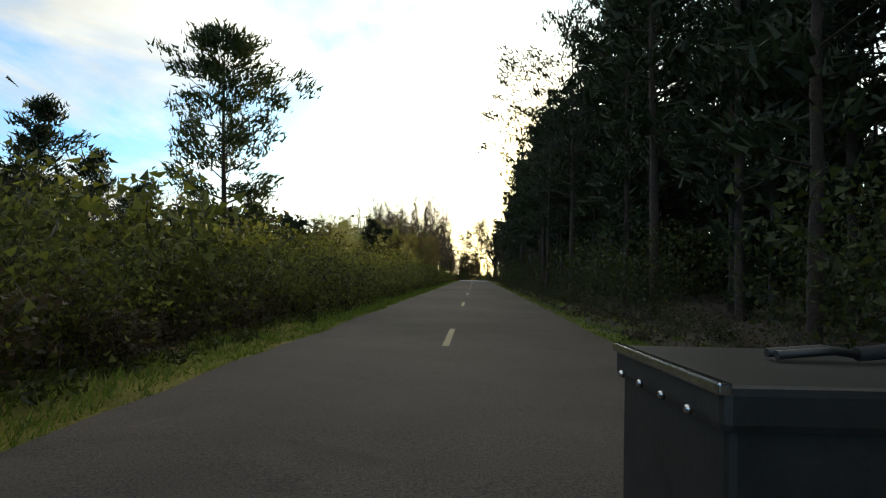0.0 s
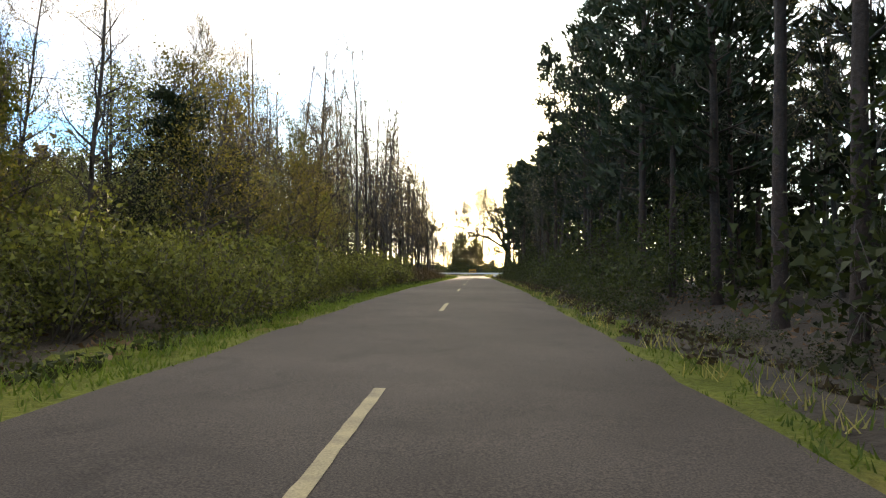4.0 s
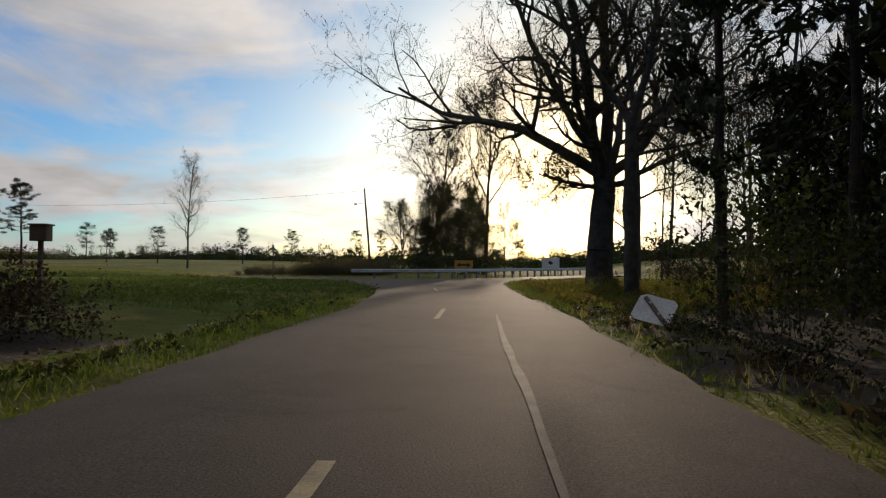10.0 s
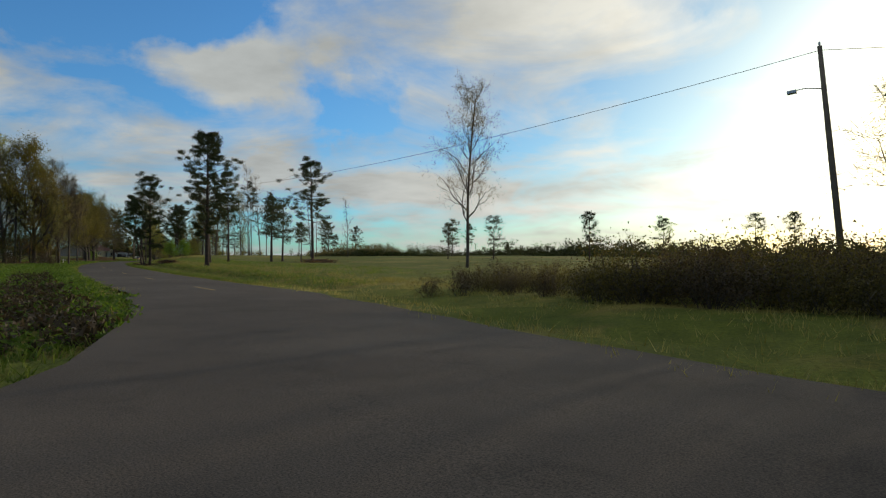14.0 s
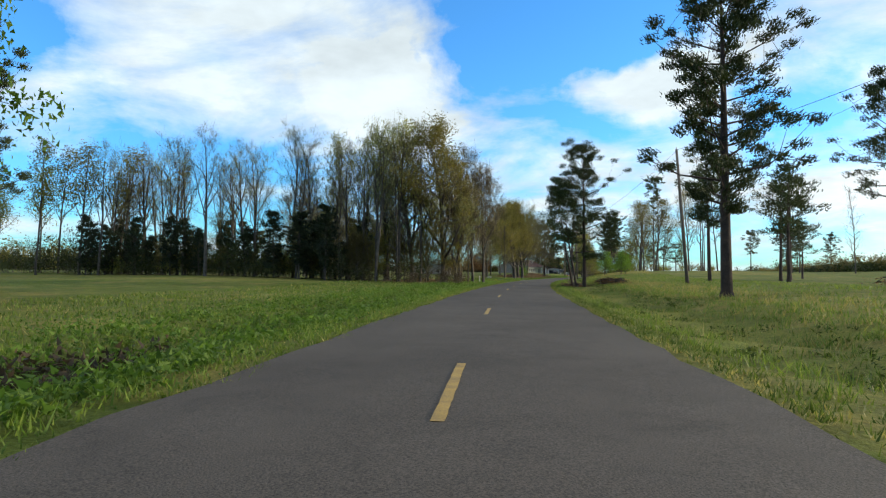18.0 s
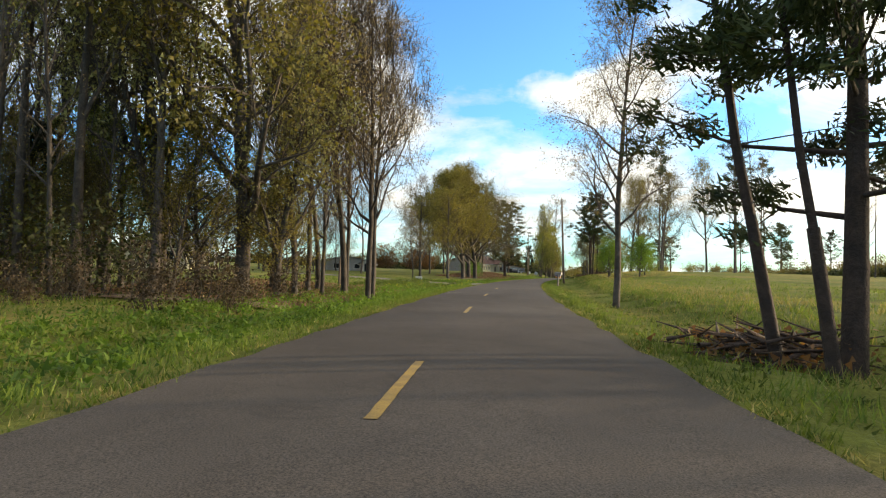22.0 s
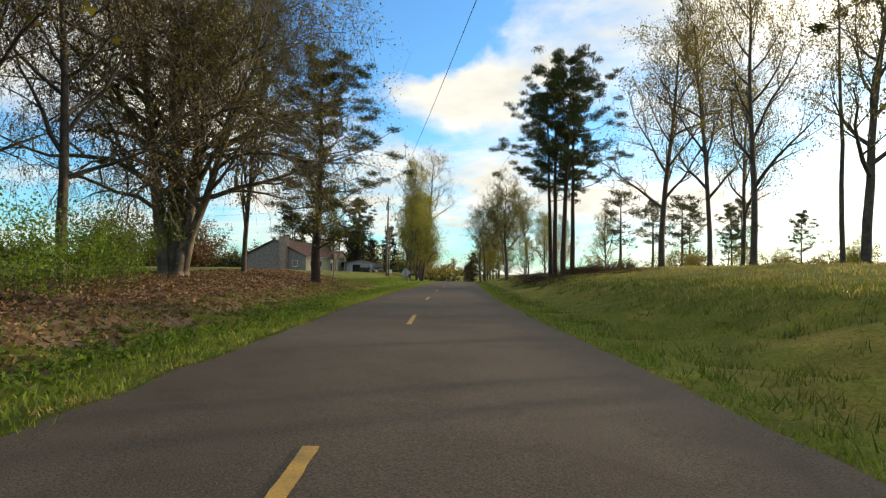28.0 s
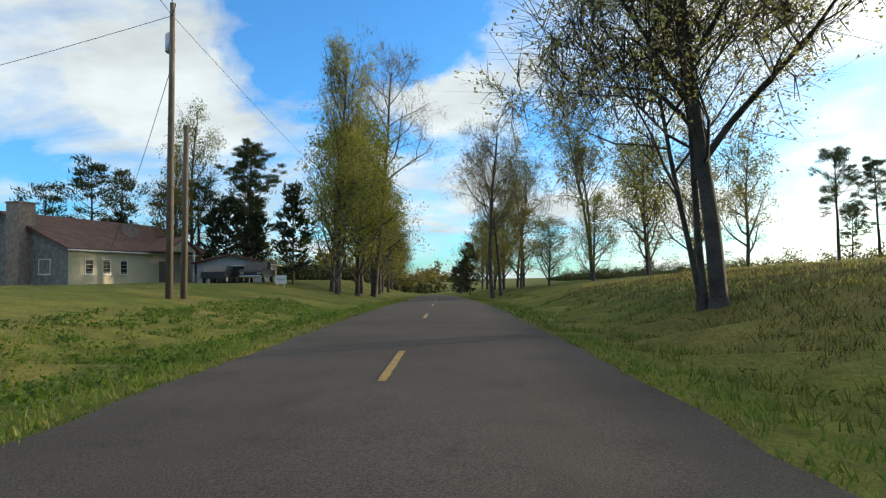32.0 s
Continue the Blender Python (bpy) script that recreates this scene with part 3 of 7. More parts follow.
def needle_tree_meshes(seed, height, radius, bare, width, leaf_material, bark, clumps=46, per_clump=42, size=0.34, lean=(0, 0), puff=1.0):
    """A pine: a bare lower trunk, upturned limbs, and tufts of needles at their ends, with gaps between them."""
    rng = np.random.default_rng(seed)
    segs, ways, spots = [], [], []
    d = np.array([lean[0], lean[1], 1.0])
    d /= np.linalg.norm(d)
    p, path, n = np.array([0.0, 0, 0.2]), [np.array([0.0, 0, 0.2])], 9
    segs.append((0, 0, -0.3, 0, 0, 0.25, radius * 1.5, radius * 1.1))
    for k in range(n):
        q = p + (d + 0.02 * rng.normal(size=3)) * height / n
        segs.append((*p, *q, radius * (1 - 0.85 * k / n), radius * (1 - 0.85 * (k + 1) / n)))
        p = q
        path.append(p)
    for k in range(clumps):
        f = bare + (1 - bare) * ((k + rng.uniform(0, 1)) / clumps) ** 0.9
        x = min(f, 0.985) * n
        i = int(x)
        at = path[i] + (path[i + 1] - path[i]) * (x - i)
        g = (f - bare) / (1 - bare)
        reach = width * (0.35 + 0.65 * math.sin(math.pi * min(0.12 + 0.9 * g, 1.0))) * rng.uniform(0.35, 1.25)
        az = 2.4 * k + rng.uniform(-0.6, 0.6)
        way = np.array([math.cos(az), math.sin(az), rng.uniform(-0.15, 0.5) + 0.5 * g])
        way /= np.linalg.norm(way)
        mid = at + way * reach * 0.55 + rng.normal(size=3) * 0.1
        end = mid + (way + [0, 0, 0.3]) * reach * 0.45
        r = max(radius * 0.26 * (1 - 0.6 * g), 0.02)
        segs += [(*at, *mid, r, r * 0.6), (*mid, *end, r * 0.6, r * 0.25)]
        tufts = [end, mid + (end - mid) * 0.45]
        for _ in range(3):
            tw = end + rng.normal(size=3) * reach * 0.2 - way * reach * rng.uniform(0, 0.45)
            b = mid + (end - mid) * rng.uniform(0, 0.7)
            segs.append((*b, *tw, r * 0.35, 0.008))
            tufts.append(tw)
        for tf in tufts:
            ways.append(np.tile(way + [0, 0, 0.5], (per_clump // 5, 1)))
            spots.append(tf + np.clip(rng.normal(size=(per_clump // 5, 3)), -1.7, 1.7) * [0.30, 0.30, 0.15] * (0.55 + width / 7) * puff)
    spots, ways = np.concatenate(spots), np.concatenate(ways)
    trunk = limbs_mesh("trunk", segs, bark)
    crown = leaves_mesh("crown", spots, size * rng.uniform(0.6, 1.3, len(spots)), rng, leaf_material, 1.25, ways, 0.30)
    return trunk, crown


def shrub_meshes(seed, height, width, leaf_material, bark, stems=14, leaves=900, leaf=0.09):
    """A bush of many stems; its leaves stand in uneven clusters along them."""
    rng = np.random.default_rng(seed)
    segs, pts = [], []
    for _ in range(stems):
        az, out = rng.uniform(0, 6.28), rng.uniform(0.1, 0.9)
        p = np.array([math.cos(az), math.sin(az), 0]) * out * width * 0.25
        d = np.array([math.cos(az) * out * 0.8, math.sin(az) * out * 0.8, 1.0])
        length = height * rng.uniform(0.55, 1.1)
        p[2] = -0.1
        for k in range(5):
            d = d + 0.22 * rng.normal(size=3)
            d /= np.linalg.norm(d)
            q = p + d * length / 5
            segs.append((*p, *q, 0.022 * (1 - k / 6), 0.022 * (1 - (k + 1) / 6)))
            if k:
                for _ in range(3):
                    e = q + rng.normal(size=3) * [0.3, 0.3, 0.22] * height / 2.2
                    segs.append((*q, *e, 0.009, 0.004))
                    pts.append(e)
                pts.append(q)
            p = q
    pts = np.array(pts)
    pts = pts[pts[:, 2] > 0.1]
    pick = rng.integers(0, len(pts), leaves)
    c = pts[pick] + np.clip(rng.normal(size=(leaves, 3)), -1.7, 1.7) * 0.12 * height / 2
    c[:, 2] = np.abs(c[:, 2])
    return limbs_mesh("stems", segs, bark), leaves_mesh("foliage", c, leaf * rng.uniform(0.6, 1.5, leaves), rng, leaf_material)


def plant(name, meshes, x, y, label, category, scale=1.0, spin=0.0, z=0.0, group="", wide=1.0, names=("trunk", "crown")):
    ob = thing(name, pose(x, y, z, 0, 0, spin) @ Matrix.Diagonal((scale * wide, scale * wide, scale, 1)), label, category, group)
    for n, me in zip(names, meshes):
        if me:
            part(n, me, None, ob)
    return ob


# ---- roads and ground ----
HALF = 2.70                      # half the width of the asphalt
SIDE_1, SIDE_2 = 0.20, 0.42       # how far the asphalt lies to the right of its centre dashes
OX, OY, TH, BEND = -52.20, 237.55, radians(69.23), -0.0014147


TURN, BACK = 180.0, 0.00041       # where the bend ends, and the slight bend back after it


def road_two_at(s):
    """The centre of the second road, s metres along it, and its heading, for arrays."""
    s = np.asarray(s, float)
    c, r = np.minimum(s, TURN), np.maximum(s - TURN, 0.0)
    ht = TH + BEND * TURN
    lat, slat = 0.5 * BEND * c * c, 0.5 * BACK * r * r
    x = OX - np.sin(TH) * c - np.cos(TH) * lat - np.sin(ht) * r - np.cos(ht) * slat
    y = OY + np.cos(TH) * c - np.sin(TH) * lat + np.cos(ht) * r - np.sin(ht) * slat
    return x, y, TH + BEND * c + BACK * r


def road_two(s):
    return tuple(float(v) for v in road_two_at(s))


def beside(s, off):
    """A place beside the second road: off metres to the right of its centre (to the left if negative)."""
    x, y, a = road_two(s)
    return x + math.cos(a) * off, y + math.sin(a) * off


ROAD_1 = [(SIDE_1, y) for y in range(-160, 196, 4)]
ROAD_2 = [beside(s, SIDE_2 * min(max((s + 10) / 30, 0), 1)) for s in range(-28, 700, 4)]
ARM = [(-29.4, 228.9), (-22.5, 226.4), (-16.0, 223.0), (-9.5, 220.4), (-3.2, 220.4), (2.0, 223.6), (5.8, 229.3), (9.4, 237.0), (13.6, 246.0), (18.6, 256.0), (26.0, 268.0), (36.0, 282.0), (52.0, 302.0), (80.0, 332.0)]
CENTRES = np.array(ROAD_1 + ROAD_2 + ARM)


def crest(y):
    """The first road climbs gently to a low crest at about y = 95, and is level from there on."""
    y = np.asarray(y, float)
    return np.where(y < 82, -0.015 * (95 - y), -0.015 * np.clip(108 - y, 0, None) ** 2 / 52)


def dip(s, o):
    """The far part of the second road falls away gently; the lawn on its left does not."""
    d = np.clip(np.asarray(s, float) - 205, 0, 230)
    return -0.020 * np.where(d < 40, d * d / 80, d - 20) * np.clip((np.asarray(o, float) + 15) / 8, 0, 1)


def strip(points, half, z, rows=6, jag=0.0, seed=0):
    """A road sheet along a line: cross rows with a low crown and slightly ragged edges."""
    rng = np.random.default_rng(seed)
    p = np.array(points, float)
    d = np.gradient(p, axis=0)
    d /= np.linalg.norm(d, axis=1)[:, None]
    n = np.stack([d[:, 1], -d[:, 0]], 1)
    verts = []
    for k in range(rows + 1):
        o = half * (2 * k / rows - 1)
        rag = rng.uniform(-jag, jag, len(p)) if k in (0, rows) else 0
        xy = p + n * (o + rag)[:, None] if jag and k in (0, rows) else p + n * o
        verts.append(np.column_stack([xy, np.full(len(p), z + 0.03 * (1 - (o / half) ** 2))]))
    verts = np.stack(verts, 1).reshape(-1, 3)
    i, j = np.meshgrid(np.arange(len(p) - 1), np.arange(rows), indexing="ij")
    a = (i * (rows + 1) + j).ravel()
    return verts, np.stack([a, a + 1, a + rows + 2, a + rows + 1], 1)


def dense(points, step=1.0):
    out = []
    for a, b in zip(points, points[1:]):
        n = max(1, int(math.dist(a, b) / step))
        out += [(a[0] + (b[0] - a[0]) * k / n, a[1] + (b[1] - a[1]) * k / n) for k in range(n)]
    return out + [points[-1]]


S2 = np.arange(-28, 700, 4.0)
C2 = np.column_stack(road_two_at(S2)[:2])
H2 = road_two_at(S2)[2]


def road_two_frame(x, y):
    """How far along the second road a place lies, and how far to its right, for arrays."""
    xf, yf = np.ravel(x), np.ravel(y)
    s, o = np.empty(len(xf)), np.empty(len(xf))
    for k in range(0, len(xf), 20000):
        dx, dy = xf[k:k + 20000, None] - C2[None, :, 0], yf[k:k + 20000, None] - C2[None, :, 1]
        n = (dx * dx + dy * dy).argmin(1)
        r = np.arange(len(n))
        a = H2[n]
        s[k:k + 20000] = S2[n] - np.sin(a) * dx[r, n] + np.cos(a) * dy[r, n]
        o[k:k + 20000] = np.cos(a) * dx[r, n] + np.sin(a) * dy[r, n]
    return s.reshape(np.shape(x)), o.reshape(np.shape(x))


for name_, pts_, z_, label_ in (("road", ROAD_1, 0.0, "narrow straight country road of worn grey asphalt"), ("road", ROAD_2, 0.006, "gently bending country road of worn grey asphalt"), ("road", ARM, 0.003, "curving grey asphalt arm of the country road")):
    v_, q_ = strip(dense(pts_), HALF, z_, 6, 0.07, len(pts_))
    v_[:7, 2] -= 0.06
    v_[-7:, 2] -= 0.06
    if pts_ is ROAD_1:
        v_[:, 2] += crest(v_[:, 1])
    elif pts_ is ROAD_2:
        v_[:, 2] += dip(*road_two_frame(v_[:, 0], v_[:, 1]))
    tagged(new(name_, fast_mesh("road", v_, q_, ASPHALT, True)), label_, "road", kind="structure")

# the mouth of the first road, where it flares into the second
MOUTH = [(-2.65, 188.0), (-3.1, 194.4), (-3.9, 199.5), (-5.5, 204.3), (-7.6, 208.4), (-10.0, 212.2), (-13.2, 215.8), (-17.4, 219.8), (-22.2, 222.9), (-27.0, 225.2), (-29.0, 228.5), (-22.5, 228.0), (-16.0, 225.5), (-9.0, 221.6), (-3.0, 221.6), (2.0, 224.6), (6.0, 230.0), (8.4, 228.3), (6.5, 224.5), (4.8, 219.7), (3.2, 214.0), (2.4, 208.7), (2.4, 200.0), (2.75, 188.0)]
bm_ = bmesh.new()
bm_.faces.new([bm_.verts.new((x, y, -0.04 if y < 189 or x < -26 else 0.016)) for x, y in MOUTH])
bmesh.ops.triangulate(bm_, faces=bm_.faces[:])
bmesh.ops.recalc_face_normals(bm_, faces=bm_.faces[:])
me_ = bpy.data.meshes.new("road")
bm_.to_mesh(me_)
bm_.free()
me_.materials.append(ASPHALT)
tagged(new("road", me_), "flared asphalt mouth of the road junction", "road", kind="structure")


def road_gap(x, y):
    """Metres from the nearest asphalt edge (negative on the asphalt), for arrays."""
    x, y = np.asarray(x, float), np.asarray(y, float)
    out = np.empty(x.shape).ravel()
    xf, yf = x.ravel(), y.ravel()
    for k in range(0, len(xf), 20000):
        d = (xf[k:k + 20000, None] - CENTRES[None, :, 0]) ** 2 + (yf[k:k + 20000, None] - CENTRES[None, :, 1]) ** 2
        out[k:k + 20000] = np.sqrt(d.min(1))
    gap = np.sqrt(np.maximum(out.reshape(x.shape) ** 2 - 1.0, 0.0)) - HALF
    # the flare of the mouth
    inside = np.zeros(x.shape, bool)
    px, py = zip(*MOUTH)
    j = len(MOUTH) - 1
    for i in range(len(MOUTH)):
        cross = ((py[i] > y) != (py[j] > y)) & (x < (px[j] - px[i]) * (y - py[i]) / (py[j] - py[i] + 1e-12) + px[i])
        inside ^= cross
        j = i
    return np.where(inside, np.minimum(gap, -0.3), gap)


def ease(v):
    v = np.clip(v, 0, 1)
    return v * v * (3 - 2 * v)


def ground_z(x, y):
    """Height of the ground: a flat verge, a shallow ditch, then uneven land; along the second road a low bank rises on the right."""
    x, y = np.asarray(x, float), np.asarray(y, float)
    g = road_gap(x, y)
    s, o = road_two_frame(x, y)
    drive = np.exp(-((s - 102.5) / 6.0) ** 4) * (o < 0) * (np.abs(o) < 30)
    ditch = -0.42 * np.exp(-((g - 2.8) / 1.1) ** 2) * (1 - drive)
    far = np.clip((g - 5) / 40, 0, 1)
    roll = 0.35 * np.sin(x / 23.0 + 1.3) * np.sin(y / 31.0) + 0.25 * np.sin(x / 11.0) * np.sin(y / 9.0 + 0.7)
    bumps = 0.05 * np.sin(x * 1.9) * np.sin(y * 2.3 + x) * np.clip(g, 0, 1)
    bank = (ease((o - 4.2) / 5.5) * (0.25 + 0.65 * ease((s - 80) / 60)) + ease((o - 7.0) / 11.0) * (0.30 + 0.6 * ease((s - 80) / 60))) * ease((s + 20) / 30)
    bank_left = ease((-o - 4.0) / 12.0) * (0.35 * ease((s - 60) / 60) + 0.75 * ease((s - 135) / 45))
    rise = 4.5 * ease((x - 14) / 75) * ease((y - 214) / 70)
    z = -0.02 + ditch + far * (0.25 + roll) + bumps + bank + bank_left + rise
    z += 1.6 * np.clip((g - 60) / 200, 0, 1)
    return np.where(g < 0.05, -0.09, z) + np.where(x > -75, crest(y), 0.0) + np.where(x < -75, dip(s, o), 0.0)


def spread_axis(lo, hi, step, far):
    mid = np.arange(lo, hi + step / 2, step)
    out, d = [], step * 1.4
    p = hi
    while p < far:
        p += d
        d *= 1.35
        out.append(p)
    low, d, p = [], step * 1.4, lo
    while p > -far:
        p -= d
        d *= 1.35
        low.append(p)
    return np.concatenate([low[::-1], mid, out])


xs_, ys_ = spread_axis(-330, 60, 2.0, 3500), spread_axis(-60, 390, 2.0, 3500)
gx_, gy_ = np.meshgrid(xs_, ys_, indexing="ij")
gz_ = ground_z(gx_, gy_)
i_, j_ = np.meshgrid(np.arange(len(xs_) - 1), np.arange(len(ys_) - 1), indexing="ij")
a_ = (i_ * len(ys_) + j_).ravel()
ground = tagged(new("ground", fast_mesh("ground", np.column_stack([gx_.ravel(), gy_.ravel(), gz_.ravel()]), np.stack([a_, a_ + len(ys_), a_ + len(ys_) + 1, a_ + 1], 1), MEADOW, True)),
                "rough green meadow with yellowed patches and a shallow ditch", "meadow", kind="structure")


def top_z(x, y):
    """The height of the laid ground sheet or of the land, whichever is higher, for arrays."""
    x, y = np.asarray(x, float), np.asarray(y, float)
    i = np.clip(np.searchsorted(xs_, x) - 1, 0, len(xs_) - 2)
    j = np.clip(np.searchsorted(ys_, y) - 1, 0, len(ys_) - 2)
    u = (x - xs_[i]) / (xs_[i + 1] - xs_[i])
    v = (y - ys_[j]) / (ys_[j + 1] - ys_[j])
    sheet = (1 - u) * (1 - v) * gz_[i, j] + u * (1 - v) * gz_[i + 1, j] + (1 - u) * v * gz_[i, j + 1] + u * v * gz_[i + 1, j + 1]
    return np.maximum(sheet, ground_z(x, y))


def gz(x, y):
    return float(ground_z(np.array([x]), np.array([y]))[0])


# ---- centre line ----
def dash_mesh(length, width, seed):
    rng = np.random.default_rng(seed)
    n = 22
    verts, faces = [], []
    for k in range(n + 1):
        w0, w1 = (width / 2 + rng.uniform(-0.006, 0.004) for _ in range(2))
        y = length * k / n + (rng.uniform(-0.03, 0.03) if k in (0, n) else 0)
        verts += [(-w0, y, 0), (w1, y, 0)]
    for k in range(n):
        faces.append((2 * k, 2 * k + 1, 2 * k + 3, 2 * k + 2))
    return np.array(verts), faces


DASHES_W = [mesh_of("centre_dash", *dash_mesh(3.05, 0.11, k), PAINT_CREAM) for k in range(3)]
DASHES_Y = [mesh_of("centre_dash", *dash_mesh(3.05, 0.11, 9 + k), PAINT_YELLOW) for k in range(3)]
for k in range(-8, 16):
    d = new("centre_dash", DASHES_W[k % 3])
    y_ = 12.192 * k
    d.matrix_basis = pose(0.0, y_, 0.036 + float(crest(y_)), math.degrees((float(crest(y_ + 3)) - float(crest(y_))) / 3), 0, 0)
    tagged(d, "worn pale dash of the road's centre line", "road marking", "centre line dashes", "structure")
d = new("centre_dash", DASHES_W[1])
d.matrix_basis = pose(-0.85, 196.7, 0.040, 0, 0, 6)
tagged(d, "worn pale dash of the road's centre line", "road marking", "centre line dashes", "structure")
for k in range(-2, 30):
    if k in (8, 9, 10):
        continue
    s_ = 12.192 * k + (1.6 if k > 15 else 0.0)
    o_ = 0.2 if k > 15 else -0.2 if k == 11 else 0.0
    x_, y_, a_h = road_two(s_)
    x_, y_ = beside(s_, o_)
    z_ = [float(dip(s_ + e, 0.0)) for e in (0.0, 3.0)]
    d = new("centre_dash", DASHES_Y[k % 3])
    d.matrix_basis = pose(x_, y_, 0.042 + z_[0], 0, 0, math.degrees(a_h)) @ pose(0, 0, 0, math.degrees((z_[1] - z_[0]) / 3), 0, 0)
    tagged(d, "worn yellow dash of the road's centre line", "road marking", "centre line dashes", "structure")


# ---- trees ----
BARE_PLAN = [(8, 0.05, 0.03, 17, 0.24, 0.85, 0.36), (5, 0.16, 0.09, 6, 0.25, 0.7, 0.42), (3, 0.22, 0.06, 5, 0.2, 0.7, 0.55), (2, 0.25, 0.03, 0, 0, 0, 0)]
TALL_PLAN = [(9, 0.03, 0.02, 18, 0.40, 0.7, 0.25), (4, 0.18, 0.14, 5, 0.25, 0.7, 0.45), (3, 0.22, 0.07, 4, 0.2, 0.7, 0.5), (2, 0.25, 0.03, 0, 0, 0, 0)]
POLE_PLAN = [(8, 0.025, 0.02, 22, 0.22, 0.85, 0.15), (3, 0.2, 0.10, 5, 0.2, 0.7, 0.45), (2, 0.25, 0.03, 0, 0, 0, 0)]
FULL_PLAN = [(8, 0.04, 0.02, 18, 0.15, 0.8, 0.36), (4, 0.18, 0.10, 5, 0.2, 0.7, 0.42), (3, 0.22, 0.03, 4, 0.15, 0.8, 0.5), (2, 0.25, 0.02, 0, 0, 0, 0)]
OAK_PLAN = [None, (8, 0.15, 0.035, 10, 0.18, 0.75, 0.42), (5, 0.2, 0.04, 7, 0.15, 0.75, 0.45), (4, 0.24, 0.03, 4, 0.2, 0.7, 0.5), (2, 0.26, 0, 0, 0, 0, 0)]


def oak_meshes(seed, fork, radius, limbs, leaf_material, leaf_size, per_tip):
    """A thick trunk that forks at a height into heavy limbs, each (height, way x, y, z, length, radius)."""
    rng = np.random.default_rng(seed)
    segs, tips, p = [], [], np.array([0.0, 0.0, 0.1])
    segs.append((0, 0, -0.4, *p, radius * 1.7, radius * 1.25))
    n = 6
    for k in range(n):
        q = p + np.array([rng.normal() * 0.05, rng.normal() * 0.05, fork / n])
        segs.append((*p, *q, radius * (1.2 - 0.3 * k / n) if k else radius * 1.25, radius * (1.2 - 0.3 * (k + 1) / n)))
        p = q
    for h, x, y, z, length, r in limbs:
        d = np.array([x, y, z], float)
        grow(segs, tips, rng, p * (h / fork), d / np.linalg.norm(d), length, r, 1, OAK_PLAN)
    tp, td = np.array([q[0] for q in tips]), np.array([q[1] for q in tips])
    tp, td = np.repeat(tp, 2, 0), np.repeat(td, 2, 0)
    end = tp + (td * 0.9 + rng.normal(size=tp.shape) * 0.6) * (0.55 * rng.uniform(0.5, 1.2, (len(tp), 1)))
    segs = np.concatenate([np.array(segs, float), np.column_stack([tp, end, np.full(len(tp), 0.011), np.full(len(tp), 0.004)])])
    m = int(len(tp) * per_tip)
    pick = rng.integers(0, len(tp), m)
    c = tp[pick] + (end[pick] - tp[pick]) * rng.uniform(0.2, 1.1, (m, 1)) + rng.normal(size=(m, 3)) * 0.06
    return limbs_mesh("trunk", segs, BARK_GREY), leaves_mesh("crown", c, leaf_size * rng.uniform(0.6, 1.4, m), rng, leaf_material)

PINES = [needle_tree_meshes(11 + k, 15.0, 0.24, b, w, NEEDLE, BARK_PINE, c, 420, 0.11, (0.02 * (k - 1), 0.01), 0.8) for k, (b, w, c) in enumerate(((0.36, 3.2, 34), (0.46, 3.4, 30), (0.26, 3.5, 38)))]
PINE_BROAD = needle_tree_meshes(18, 15.0, 0.24, 0.16, 4.2, NEEDLE, BARK_PINE, 46, 620, 0.105, (0, 0), 0.75)
PINE_NEAR = needle_tree_meshes(22, 15.0, 0.27, 0.13, 3.9, NEEDLE, BARK_PINE, 60, 1500, 0.062, (0, 0), 0.62)
PINE_RISE = needle_tree_meshes(24, 15.0, 0.20, 0.40, 3.6, NEEDLE, BARK_PINE, 34, 700, 0.085, (-0.03, 0), 0.65)
PINE_OVER = needle_tree_meshes(16, 15.0, 0.2, 0.35, 4.8, NEEDLE_DARK, BARK_PINE, 34, 150, 0.17)
PINES_SMALL = [needle_tree_meshes(21 + k, 8.0, 0.15, b, w, NEEDLE, BARK_PINE, 22, 110, 0.14) for k, (b, w) in enumerate(((0.36, 2.1), (0.42, 1.9), (0.25, 2.3)))]
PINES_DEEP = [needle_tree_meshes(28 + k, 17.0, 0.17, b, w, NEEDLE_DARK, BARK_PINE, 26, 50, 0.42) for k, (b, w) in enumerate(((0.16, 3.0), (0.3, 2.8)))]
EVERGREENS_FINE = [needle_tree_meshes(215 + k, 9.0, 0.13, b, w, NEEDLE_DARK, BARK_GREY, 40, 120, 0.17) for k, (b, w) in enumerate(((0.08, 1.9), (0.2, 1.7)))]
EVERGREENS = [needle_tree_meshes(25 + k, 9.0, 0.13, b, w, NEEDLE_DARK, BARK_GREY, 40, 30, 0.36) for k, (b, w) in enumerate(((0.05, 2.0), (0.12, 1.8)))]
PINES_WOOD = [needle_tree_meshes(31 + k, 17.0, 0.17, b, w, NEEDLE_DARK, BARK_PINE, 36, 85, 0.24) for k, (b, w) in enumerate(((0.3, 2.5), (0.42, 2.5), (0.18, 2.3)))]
PINES_THIN = [needle_tree_meshes(36 + k, 22.0, 0.16, b, 2.0, NEEDLE, BARK_GREY, 16, 100, 0.22) for k, b in enumerate((0.74, 0.66))]
BARES = [tree_meshes(41 + k, 11.0, 0.14, BARE_PLAN, LEAF_BUD, BARK_GREY, 0.036, 8.0, 0.10, sprays=3, reach=0.55, twig=0.011) for k in range(3)]
